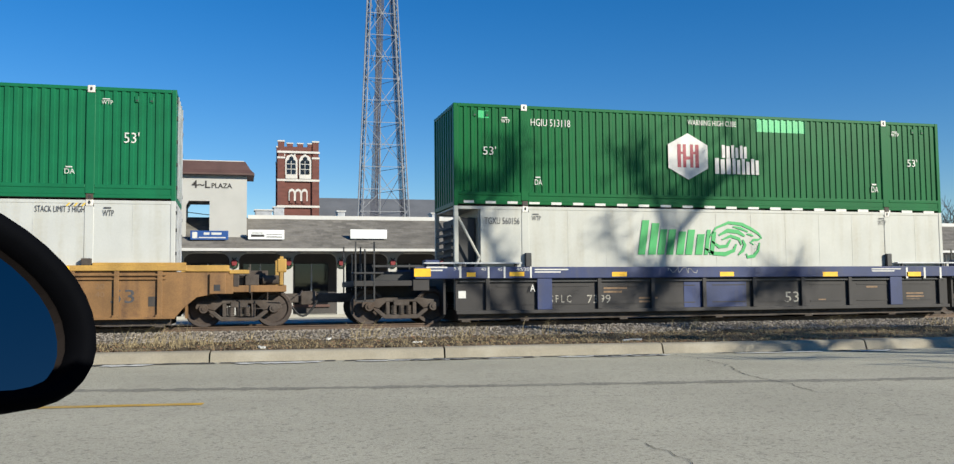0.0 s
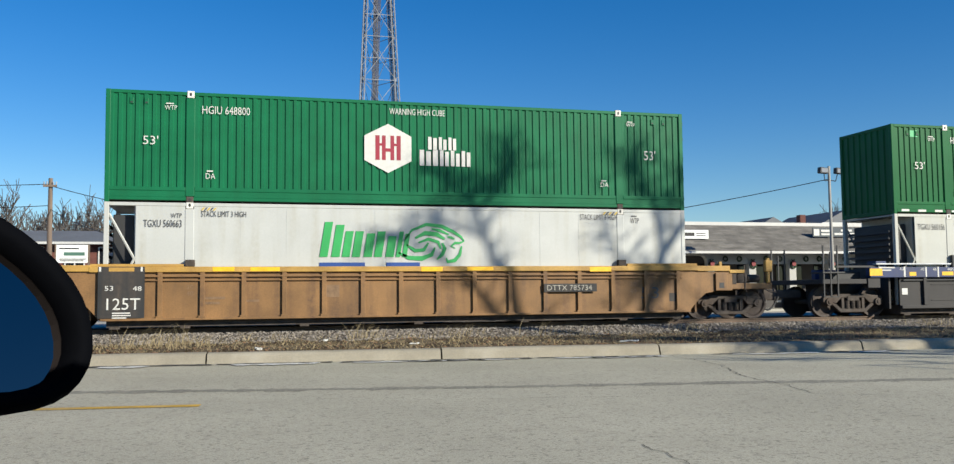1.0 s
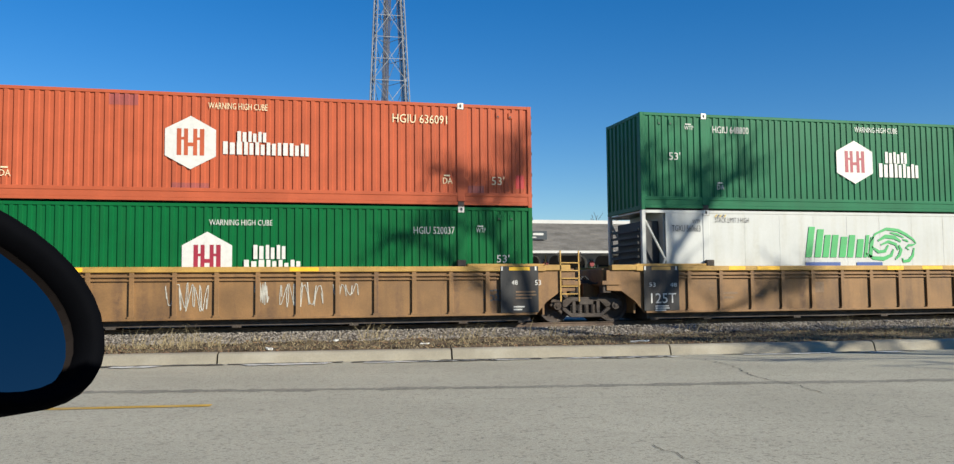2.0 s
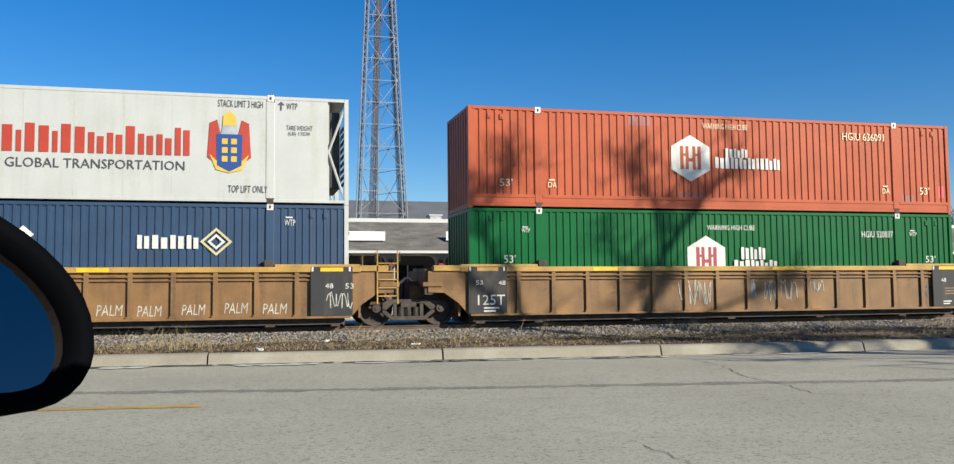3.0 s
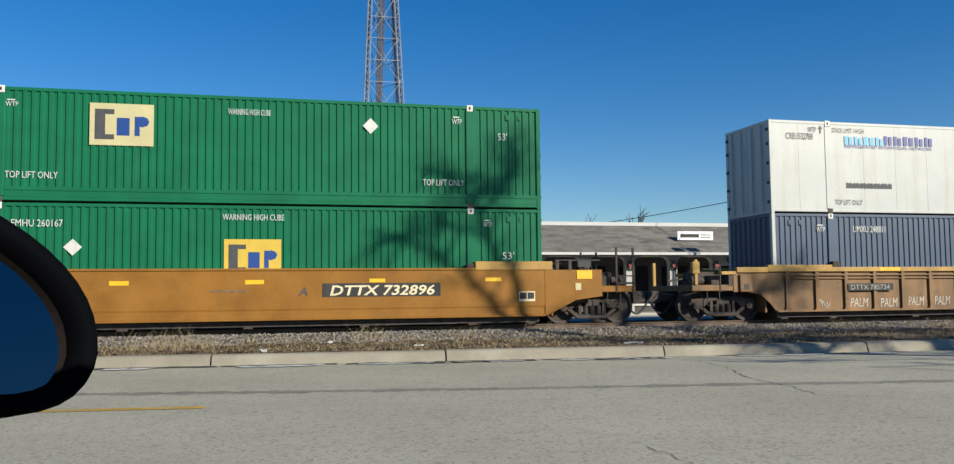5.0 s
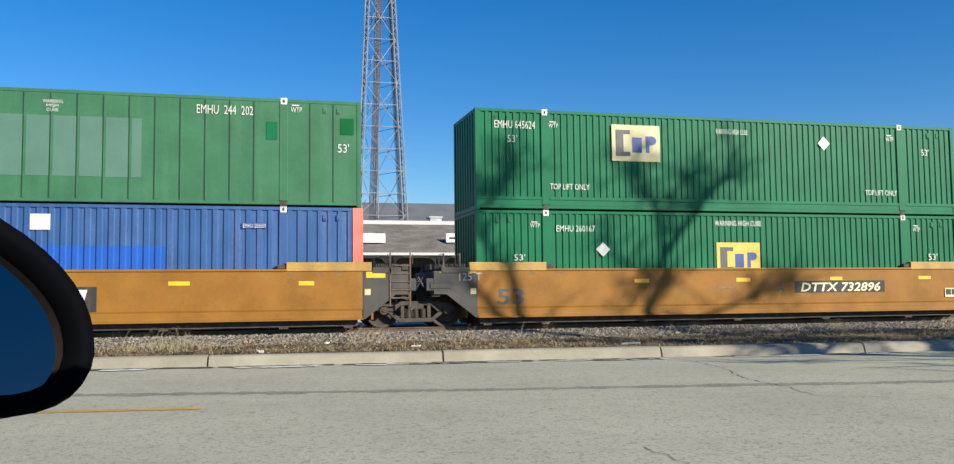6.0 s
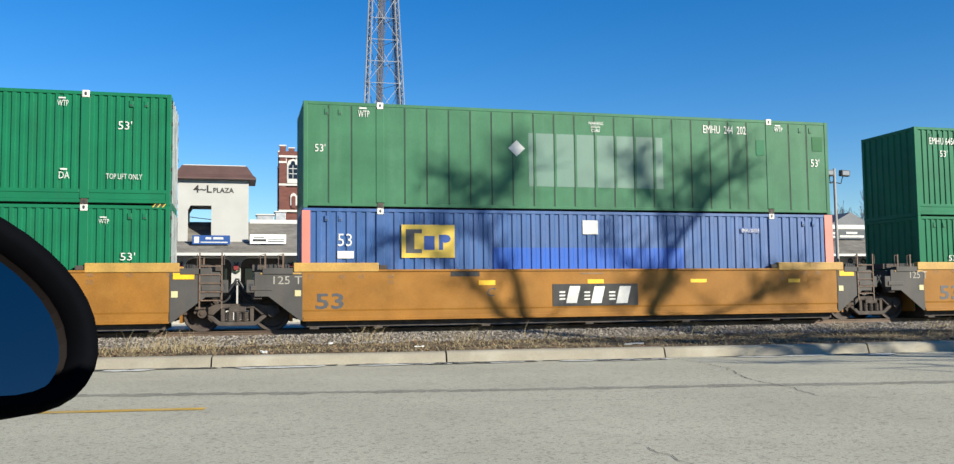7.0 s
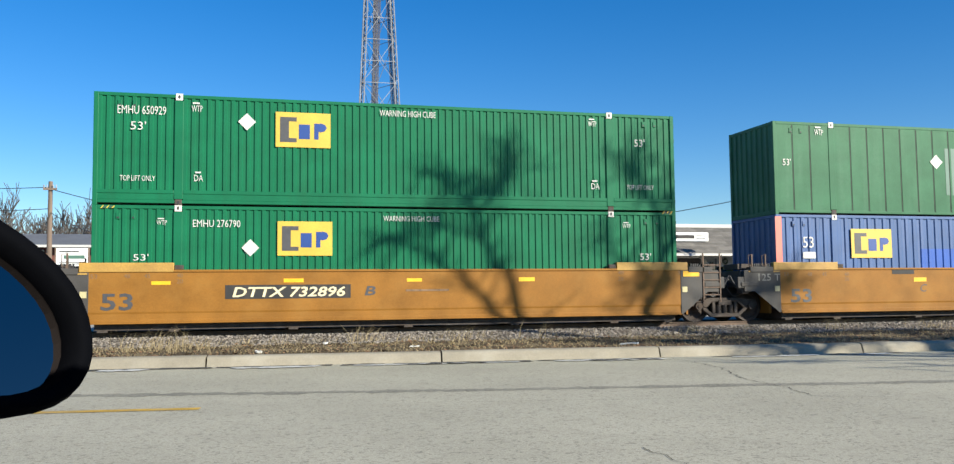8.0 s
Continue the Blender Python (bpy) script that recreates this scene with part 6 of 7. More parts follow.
def cat_emblem(c, x0, x1, z0, z1):
    """A plain rounded emblem of sweeping green strokes."""
    w, h = x1 - x0, z1 - z0

    def stroke(pts, r):
        bm = bmesh.new()
        P = [(x0 + a * w, z0 + b * h) for a, b in pts]
        n = len(P)
        up, dn = [], []
        for i in range(n):
            a, b = P[max(0, i - 1)], P[min(n - 1, i + 1)]
            d = Vector((b[0] - a[0], b[1] - a[1])).normalized()
            q = r * h * math.sin(math.pi * (i + 0.6) / (n + 0.2))
            up.append((P[i][0] - d.y * q, P[i][1] + d.x * q))
            dn.append((P[i][0] + d.y * q, P[i][1] - d.x * q))
        slab(bm, up + dn[::-1], -0.008, -0.004)
        part("emblem_stroke", bm, M_LEAF_GREEN, c)
    stroke([(0.08, .55), (.2, .82), (.42, .97), (.65, .93), (.82, .8), (.95, .66), (1, .55)], .045)
    stroke([(1, .55), (.93, .5), (.86, .5), (.8, .42), (.86, .36)], .035)
    stroke([(.96, .42), (.93, .2), (.85, .05), (.74, .02), (.72, .12)], .05)
    stroke([(0, .25), (.15, .12), (.35, .10), (.5, .2), (.55, .38)], .06)
    stroke([(.12, .45), (.25, .3), (.38, .32), (.45, .5)], .05)
    stroke([(.25, .62), (.4, .75), (.58, .72), (.7, .6)], .06)
    stroke([(.3, .5), (.45, .6), (.6, .52), (.64, .35)], .045)
    stroke([(.66, .5), (.7, .36), (.66, .2), (.58, .08)], .05)
    stroke([(.5, .86), (.62, .82), (.76, .72)], .035)
    stroke([(.74, .66), (.8, .64), (.85, .6)], .03)


def emblem_square(c, x0, x1, z0, z1, ground):
    """A square trade plate with plain dark and blue blocks."""
    w, h = x1 - x0, z1 - z0
    field(c, x0, x1, z0, z1, ground, name="trade_plate", label="yellow square plate with dark and blue blocks")
    y = -0.013
    for a, b, l, u, m in ((.08, .24, .14, .86, M_LETTER_DARK), (.24, .38, .14, .26, M_LETTER_DARK), (.24, .38, .74, .86, M_LETTER_DARK), (.42, .62, .24, .66, M_ROYAL), (.70, .78, .24, .70, M_ROYAL)):
        field(c, x0 + a * w, x0 + b * w, z0 + l * h, z0 + u * h, m, y, name="plate_block")
    shape(c, [(x0 + (.82 + .11 * math.cos(k * .785)) * w, z0 + (.58 + .13 * math.sin(k * .785)) * h) for k in range(8)], M_ROYAL, y - 0.003, "plate_block")


def diamond(c, x0, x1, z0, z1, material):
    xm, zm = (x0 + x1) / 2, (z0 + z1) / 2
    shape(c, [(xm, z0), (x1, zm), (xm, z1), (x0, zm)], material, name="placard", label="diamond-shaped placard")


def arrow_note(c, s, x0, x1, z0, z1, material):
    """Short code with a bar above it."""
    h = z1 - z0
    letter(c, s, x0, x1, z0, z0 + h * 0.68, material)
    field(c, x0 + (x1 - x0) * 0.1, x0 + (x1 - x0) * 0.75, z0 + h * 0.84, z1, material, name="note_bar")


def hazard(c, x0, x1, z0, z1):
    n = 5
    for i in range(n):
        field(c, x0 + (x1 - x0) * i / n, x0 + (x1 - x0) * (i + 0.5) / n, z0, z1, M_LETTER_DARK if i % 2 else M_GOLD, lean=0.8, name="hazard_stripe")


def plate_bars(c, x0, x1, z0, z1, material, rows=2, y=-0.008, seed=1):
    """Small print too fine to read, as plain bars."""
    rnd = random.Random(seed)
    h = (z1 - z0) / rows
    for i in range(rows):
        field(c, x0, x0 + (x1 - x0) * rnd.uniform(0.7, 1), z0 + h * (i + 0.25), z0 + h * (i + 0.75), material, y, name="print_bar")


def scrawl(c, x0, x1, z0, z1, seed, y=-0.13, r=0.012, n=9):
    """Looping sprayed line with no words in it."""
    rnd = random.Random(seed)
    bm = bmesh.new()
    prev = None
    for i in range(n * 6 + 1):
        s = i / (n * 6)
        p = Vector((x0 + (x1 - x0) * (s + 0.06 * math.sin(s * n * 6.28 * 0.7 + seed)), y, (z0 + z1) / 2 + (z1 - z0) / 2 * math.sin(s * n * 6.28 + rnd.uniform(-.3, .3)) * rnd.uniform(0.6, 1)))
        if prev:
            rod(bm, prev, p, r, 4, caps=False)
        prev = p
    for v in bm.verts:
        v.co.y = y + (v.co.y - y) * 0.3
    part("sprayed_scrawl", bm, M_SPRAY, c)


OFFSETS = {"A": 0.0, "B": -23.52, "C": -43.03, "D": -62.53, "E": -86.09, "F": -105.45, "G": -124.97}
LOW, HIGH = 0.36, 0.36 + 2.90
G2, RW = "green ribbed steel container in the upper row of the train", "white refrigerated container with an open machine bay, standing in a well car"
wells = {
    "A": blue_well("dusty blue and grey well car with yellow reflector plates"),
    "B": ribbed_well("weathered tan ribbed well car with a dark stencilled end panel", "joint", "coupler"),
    "C": ribbed_well("weathered tan ribbed well car with white sprayed scrawls", "truck", "truck"),
    "D": ribbed_well("weathered tan ribbed well car sprayed with a repeated word", "coupler", "joint"),
    "E": smooth_well("ochre smooth-sided well car with a coupler and yellow plates", "truck", "coupler"),
    "F": smooth_well("ochre smooth-sided well car with a dark trade plate", "truck", "joint"),
    "G": smooth_well("ochre smooth-sided well car with a black number plate", "joint", "joint"),
}
tops = {
    "A": container("container", "deep green ribbed container with a white emblem and bright repair patch", M_GREEN_DEEP),
    "B": container("container", "green ribbed container with a white six-sided emblem and two-line name blocks", M_GREEN),
    "C": container("container", "orange ribbed container with a white emblem and red repair patches", M_ORANGE, pitch=0.235),
    "D": container("container", "white refrigerated container with red name blocks and a crest", M_WHITE, "smooth", bay="right", doors="left"),
    "E": container("container", "green ribbed container with a pale yellow trade plate", M_GREEN_EMP, pitch=0.20),
    "F": container("container", "faded green panelled container with a greyed repainted patch", M_GREEN_FADED, "panelled", rail_paint=M_GREEN_FADED),
    "G": container("container", "green ribbed container with a yellow trade plate in the upper row", M_GREEN_EMP, pitch=0.20),
}
bottoms = {
    "A": container("container", "cream refrigerated container with green name blocks in a well car", M_WHITE_WARM, "smooth", bay="left"),
    "B": container("container", "white refrigerated container with green name blocks in a well car", M_WHITE, "smooth", bay="left"),
    "C": container("container", "deep green ribbed container half sunk in a well car", M_GREEN_DEEP, pitch=0.21),
    "D": container("container", "navy blue ribbed container with white corner posts", M_NAVY, post_paint=M_WHITE, lift_paint=M_NAVY, pitch=0.195),
    "E": container("container", "green ribbed container half sunk in an ochre well car", M_GREEN_EMP, pitch=0.20),
    "F": container("container", "blue ribbed container with salmon corner posts and yellow plate", M_BLUE, pitch=0.28, post_paint=M_BLUE),
    "G": container("container", "green ribbed container with yellow trade plate in a well car", M_GREEN_EMP, pitch=0.20),
}


def crest(c, x0, x1, z0, z1):
    """A plain heraldic shape: red sides, blue shield with gold bars, gold top."""
    w, h = x1 - x0, z1 - z0

    def s(pts, m, y):
        shape(c, [(x0 + a * w, z0 + b * h) for a, b in pts], m, y, "crest_piece")
    s([(.0, .25), (.28, .1), (.30, .6), (.22, .85), (.05, .8)], M_BRICKRED, -0.008)
    s([(.72, .1), (1, .25), (.95, .8), (.78, .85), (.70, .6)], M_BRICKRED, -0.008)
    s([(.05, .3), (.2, .05), (.5, 0), (.8, .05), (.95, .3), (.8, .2), (.2, .2)], M_GOLD, -0.012)
    s([(.22, .12), (.5, .02), (.78, .12), (.8, .62), (.2, .62)], M_ROYAL, -0.016)
    s([(.3, .62), (.7, .62), (.66, .76), (.34, .76)], M_STEEL, -0.012)
    s([(.34, .76), (.66, .76), (.64, .92), (.5, 1.0), (.36, .92)], M_GOLD, -0.016)
    for k in range(3):
        for a, b in ((.33, .46), (.54, .67)):
            s([(a, .18 + .14 * k), (b, .18 + .14 * k), (b, .27 + .14 * k), (a, .27 + .14 * k)], M_GOLD, -0.020)


def up_arrow(c, x0, x1, z0, z1):
    xm, w = (x0 + x1) / 2, x1 - x0
    zb = z1 - (z1 - z0) * 0.4
    shape(c, [(xm - w * .1, z0), (xm + w * .1, z0), (xm + w * .1, zb), (x1, zb), (xm, z1), (x0, zb), (xm - w * .1, zb)], M_LETTER_DARK, name="arrow")


def ring_diamond(c, x0, x1, z0, z1):
    """An emblem of nested diamond outlines."""
    xm, zm = (x0 + x1) / 2, (z0 + z1) / 2
    for k, (a, b) in enumerate(((1.0, 0.78), (0.56, 0.34))):
        bm = bmesh.new()
        o = [bm.verts.new((xm + dx * a * (x1 - xm), -0.010, zm + dz * a * (z1 - zm))) for dx, dz in ((0, -1), (1, 0), (0, 1), (-1, 0))]
        i = [bm.verts.new((xm + dx * b * (x1 - xm), -0.010, zm + dz * b * (z1 - zm))) for dx, dz in ((0, -1), (1, 0), (0, 1), (-1, 0))]
        for q in range(4):
            bm.faces.new((o[q], o[(q + 1) % 4], i[(q + 1) % 4], i[q]))
        part("emblem_ring", bm, M_LETTER if k else M_PALE_YELLOW, c)


def trade_slab(c, x0, x1, z0, z1):
    """One slanted white block of a trade plate with speed lines before it."""
    w, h = x1 - x0, z1 - z0
    field(c, x0 + .30 * w, x0 + .78 * w, z0, z1, M_LETTER, -0.178, 0.25, "plate_block")
    for k in range(3):
        field(c, x0 + .0 * w, x0 + .26 * w, z0 + (.2 + .2 * k) * h, z0 + (.30 + .2 * k) * h, M_LETTER, -0.178, 0.25, "plate_block")


arrow_note(tops["B"], 'WTP', 1.43, 1.73, 2.41, 2.59, M_LETTER)
letter(tops["B"], 'HGIU 648800', 2.36, 3.57, 2.34, 2.55, M_LETTER)
letter(tops["B"], 'WARNING HIGH CUBE', 7.29, 8.85, 2.53, 2.70, M_LETTER)
letter(tops["B"], "53'", 0.91, 1.28, 1.49, 1.72, M_LETTER)
arrow_note(tops["B"], 'DA', 2.46, 2.70, 0.63, 0.85, M_LETTER)
hexagon(tops["B"], 6.60, 7.90, 0.90, 2.26, M_CRIMSON)
word_bars(tops["B"], 8.37, 9.17, 1.58, 1.94, (.8, .7, .7), M_LETTER)
word_bars(tops["B"], 8.13, 9.58, 1.13, 1.57, (1, .45, .8, .8, .8), M_LETTER)
arrow_note(tops["B"], 'WTP', 14.33, 14.60, 2.45, 2.60, M_LETTER)
letter(tops["B"], "53'", 14.88, 15.25, 1.47, 1.75, M_LETTER)
arrow_note(tops["B"], 'DA', 13.49, 13.73, 0.65, 0.84, M_LETTER)
letter(bottoms["B"], 'TGXU 560663', 0.95, 1.88, 2.26, 2.45, M_LETTER_DARK)
letter(bottoms["B"], 'STACK LIMIT 3 HIGH', 2.36, 3.49, 2.54, 2.69, M_LETTER_DARK)
hazard(bottoms["B"], 2.35, 2.72, 2.70, 2.78)
letter(bottoms["B"], 'STACK LIMIT 3 HIGH', 12.83, 13.98, 2.58, 2.74, M_LETTER_DARK)
hazard(bottoms["B"], 13.53, 13.98, 2.73, 2.82)
arrow_note(bottoms["B"], 'WTP', 14.40, 14.67, 2.49, 2.72, M_LETTER_DARK)
letter(bottoms["B"], 'WTP', 1.61, 1.88, 2.50, 2.62, M_LETTER_DARK)
word_bars(bottoms["B"], 5.39, 7.75, 1.50, 2.44, (.9, .35, .9, .9, .5), M_LEAF_GREEN, lean=0.16, gap=0.1, tall=(0,))
cat_emblem(bottoms["B"], 7.53, 9.38, 1.35, 2.43)
field(bottoms["B"], 5.39, 6.61, 1.14, 1.35, M_ROYAL)
field(bottoms["B"], 7.19, 8.12, 1.13, 1.35, M_ROYAL)
letter(wells["B"], '125T', 0.13, 0.92, 0.64, 0.93, M_LETTER, y=-0.232)
letter(wells["B"], '53', 0.08, 0.28, 1.12, 1.24, M_LETTER, y=-0.232)
letter(wells["B"], '48', 0.74, 0.95, 1.11, 1.23, M_LETTER, y=-0.232)
letter(wells["B"], '45', 1.27, 1.43, 1.14, 1.24, M_LETTER_FADED, y=-0.126)
letter(wells["B"], '20', 2.02, 2.19, 1.15, 1.25, M_LETTER_FADED, y=-0.126)
letter(wells["B"], '40', 2.02, 2.19, 0.97, 1.10, M_LETTER_FADED, y=-0.126)
letter(wells["B"], '53', 14.64, 15.20, 0.77, 1.11, M_LETTER_DARK, y=-0.126)
letter(wells["B"], '20', 14.28, 14.49, 1.13, 1.26, M_LETTER_FADED, y=-0.126)
letter(wells["B"], '40', 14.28, 14.49, 0.92, 1.06, M_LETTER_FADED, y=-0.126)
plate_bars(wells["B"], 0.26, 0.72, 0.41, 0.59, M_LETTER, 3, y=-0.232)
field(wells["B"], 11.63, 13.22, 0.99, 1.22, M_PANEL, y=-0.222)
letter(wells["B"], 'DTTX 785734', 11.72, 13.07, 1.03, 1.18, M_LETTER_DIM, y=-0.228)
plate_bars(wells["B"], 2.41, 3.00, 0.72, 0.98, M_LETTER_FADED, 2, y=-0.126)
plate_bars(wells["B"], 3.36, 4.00, 0.78, 0.89, M_LETTER_FADED, 1, y=-0.126)
field(wells["B"], 5.43, 5.91, 0.91, 1.23, M_LETTER_FADED, y=-0.124)
field(wells["B"], 15.53, 15.89, 0.68, 0.93, M_PANEL, y=-0.124)
field(wells["B"], 2.66, 3.20, 1.60, 1.71, M_SIGNAL_YELLOW, y=-0.216)
field(wells["B"], 8.12, 8.71, 1.58, 1.70, M_SIGNAL_YELLOW, y=-0.216)
field(wells["B"], 13.02, 13.68, 1.56, 1.69, M_SIGNAL_YELLOW, y=-0.216)
arrow_note(tops["A"], 'WTP', 1.38, 1.65, 2.37, 2.54, M_LETTER)
letter(tops["A"], 'HGIU 513118', 2.27, 3.47, 2.32, 2.53, M_LETTER)
letter(tops["A"], "53'", 0.85, 1.23, 1.45, 1.69, M_LETTER)
arrow_note(tops["A"], 'DA', 2.37, 2.59, 0.62, 0.86, M_LETTER)
letter(tops["A"], 'WARNING HIGH CUBE', 7.21, 8.84, 2.53, 2.69, M_LETTER)
hexagon(tops["A"], 6.55, 7.85, 0.88, 2.28, M_CRIMSON)
word_bars(tops["A"], 8.33, 9.17, 1.57, 1.96, (.8, .7, .7), M_LETTER)
word_bars(tops["A"], 8.09, 9.57, 1.08, 1.56, (1, .45, .8, .8, .8), M_LETTER)
arrow_note(tops["A"], 'WTP', 14.36, 14.65, 2.42, 2.59, M_LETTER)
letter(tops["A"], "53'", 14.93, 15.30, 1.47, 1.71, M_LETTER)
arrow_note(tops["A"], 'DA', 13.55, 13.80, 0.62, 0.89, M_LETTER)
patch(tops["A"], 9.47, 11.30, 2.41, 2.86, M_GREEN_LIGHT, 0.21)
patch(tops["A"], 0.70, 1.08, 2.50, 2.71, M_GREEN_LIGHT, 0.21, 0.1, 1.961)
field(tops["A"], 0.28, 0.57, 0.08, 0.15, M_LETTER, y=-0.004)
field(tops["A"], 0.91, 1.21, 0.07, 0.14, M_LETTER, y=-0.004)
field(tops["A"], 1.55, 1.85, 0.07, 0.14, M_LETTER, y=-0.004)
field(tops["A"], 2.20, 2.51, 0.07, 0.13, M_LETTER, y=-0.004)
field(tops["A"], 2.86, 3.17, 0.06, 0.13, M_LETTER, y=-0.004)
field(tops["A"], 3.52, 3.84, 0.06, 0.13, M_LETTER, y=-0.004)
field(tops["A"], 4.20, 4.52, 0.05, 0.12, M_LETTER, y=-0.004)
field(tops["A"], 4.88, 5.21, 0.05, 0.12, M_LETTER, y=-0.004)
field(tops["A"], 5.57, 5.90, 0.04, 0.11, M_LETTER, y=-0.004)
field(tops["A"], 6.27, 6.61, 0.04, 0.11, M_LETTER, y=-0.004)
field(tops["A"], 6.98, 7.32, 0.03, 0.10, M_LETTER, y=-0.004)
field(tops["A"], 7.70, 8.05, 0.03, 0.10, M_LETTER, y=-0.004)
field(tops["A"], 8.43, 8.78, 0.02, 0.09, M_LETTER, y=-0.004)
field(tops["A"], 9.17, 9.53, 0.02, 0.09, M_LETTER, y=-0.004)
field(tops["A"], 9.92, 10.28, 0.01, 0.09, M_LETTER, y=-0.004)
field(tops["A"], 10.68, 11.05, 0.01, 0.08, M_LETTER, y=-0.004)
field(tops["A"], 11.46, 11.82, -0.00, 0.08, M_LETTER, y=-0.004)
field(tops["A"], 12.24, 12.61, -0.01, 0.07, M_LETTER, y=-0.004)
field(tops["A"], 13.03, 13.41, -0.01, 0.07, M_LETTER, y=-0.004)
field(tops["A"], 13.83, 14.22, -0.02, 0.06, M_LETTER, y=-0.004)
field(tops["A"], 14.65, 15.04, -0.02, 0.06, M_LETTER, y=-0.004)
field(tops["A"], 15.47, 15.87, -0.03, 0.05, M_LETTER, y=-0.004)
letter(bottoms["A"], 'TGXU 560156', 0.87, 1.90, 2.39, 2.58, M_LETTER_DARK)
arrow_note(bottoms["A"], 'WTP', 2.27, 2.54, 2.51, 2.70, M_LETTER_DARK)
word_bars(bottoms["A"], 5.51, 7.96, 1.54, 2.55, (.9, .35, .9, .9, .5), M_LEAF_GREEN, lean=0.16, gap=0.1, tall=(0,))
cat_emblem(bottoms["A"], 7.68, 9.60, 1.45, 2.54)
arrow_note(bottoms["A"], 'WTP', 13.75, 14.04, 2.48, 2.71, M_LETTER_DARK)
letter(wells["A"], 'A', 2.13, 2.27, 0.97, 1.17, M_LETTER, y=-0.196)
letter(wells["A"], 'S F L C', 2.74, 3.38, 0.65, 0.86, M_LETTER_DIM, y=-0.106)
letter(wells["A"], '7399', 3.86, 4.58, 0.62, 0.86, M_LETTER_DIM, y=-0.106)
letter(wells["A"], '53', 10.27, 10.75, 0.58, 0.90, M_LETTER_DIM, y=-0.106)
letter(wells["A"], '53', -0.07, 0.08, 1.57, 1.66, M_LETTER, y=-0.226)
letter(wells["A"], '45', 0.71, 0.85, 1.56, 1.64, M_LETTER, y=-0.226)
letter(wells["A"], '45', 1.17, 1.31, 1.55, 1.64, M_LETTER, y=-0.226)
letter(wells["A"], '40/20', 1.72, 2.10, 1.55, 1.64, M_LETTER, y=-0.226)
field(wells["A"], 0.08, 0.14, 1.36, 1.68, M_LETTER, y=-0.226)
field(wells["A"], 0.89, 0.94, 1.35, 1.67, M_LETTER, y=-0.226)
field(wells["A"], 1.35, 1.40, 1.35, 1.67, M_LETTER, y=-0.226)
field(wells["A"], 2.12, 2.17, 1.35, 1.67, M_LETTER, y=-0.226)
field(wells["A"], 14.53, 14.60, 1.28, 1.62, M_LETTER, y=-0.226)
field(wells["A"], 15.19, 15.26, 1.28, 1.62, M_LETTER, y=-0.226)
field(wells["A"], 15.79, 15.86, 1.28, 1.62, M_LETTER, y=-0.226)
field(wells["A"], 0.29, 0.54, 1.39, 1.51, M_SIGNAL_YELLOW, y=-0.226)
field(wells["A"], 1.52, 1.95, 1.40, 1.52, M_SIGNAL_YELLOW, y=-0.226)
field(wells["A"], 4.59, 5.05, 1.38, 1.51, M_SIGNAL_YELLOW, y=-0.226)
field(wells["A"], 8.03, 8.49, 1.37, 1.50, M_SIGNAL_YELLOW, y=-0.226)
field(wells["A"], 11.53, 12.05, 1.35, 1.49, M_SIGNAL_YELLOW, y=-0.226)
field(wells["A"], 14.55, 15.08, 1.34, 1.48, M_SIGNAL_YELLOW, y=-0.226)
plate_bars(wells["A"], -0.84, -0.23, 1.53, 1.69, M_LETTER, 2, y=-0.226)
plate_bars(wells["A"], 2.26, 3.30, 1.48, 1.62, M_LETTER, 2, y=-0.226)
plate_bars(wells["A"], 13.28, 14.40, 1.48, 1.61, M_LETTER, 2, y=-0.226)
plate_bars(wells["A"], 4.37, 5.13, 0.89, 1.10, M_LETTER_FADED, 2, y=-0.106)
plate_bars(wells["A"], 5.47, 6.09, 0.60, 0.81, M_LETTER_FADED, 2, y=-0.106)
plate_bars(wells["A"], 13.15, 13.70, 0.97, 1.08, M_LETTER_FADED, 1, y=-0.106)
plate_bars(wells["A"], 14.61, 15.29, 0.57, 0.86, M_LETTER_FADED, 3, y=-0.106)
plate_bars(wells["A"], 11.43, 11.78, 0.57, 0.70, M_LETTER_FADED, 1, y=-0.106)
field(wells["A"], 0.08, 0.29, 0.80, 1.00, M_LETTER, y=-0.106)
scrawl(wells["A"], 6.35, 7.25, 1.45, 1.66, 3, -0.226, 0.008, 4)
letter(tops["C"], "53'", 0.91, 1.29, 0.62, 0.84, M_LETTER_CREAM)
letter(tops["C"], 'WARNING HIGH CUBE', 7.31, 8.82, 2.49, 2.66, M_LETTER_CREAM)
letter(tops["C"], 'HGIU 636091', 12.17, 13.70, 2.31, 2.55, M_LETTER_CREAM)
letter(tops["C"], "53'", 14.97, 15.34, 0.63, 0.87, M_LETTER_CREAM)
arrow_note(tops["C"], 'DA', 2.36, 2.62, 0.61, 0.85, M_LETTER_CREAM)
arrow_note(tops["C"], 'DA', 13.57, 13.84, 0.64, 0.89, M_LETTER_CREAM)
hexagon(tops["C"], 6.24, 7.51, 0.88, 2.28, M_ORANGE)
word_bars(tops["C"], 8.05, 8.79, 1.64, 1.92, (.8, .7, .7), M_LETTER)
word_bars(tops["C"], 7.69, 9.90, 1.30, 1.64, (1, .45, .8, .8, .8, .3, .4, .8, .7), M_LETTER)
patch(tops["C"], 4.84, 5.58, 2.51, 2.80, M_ORANGE_DULL, 0.235)
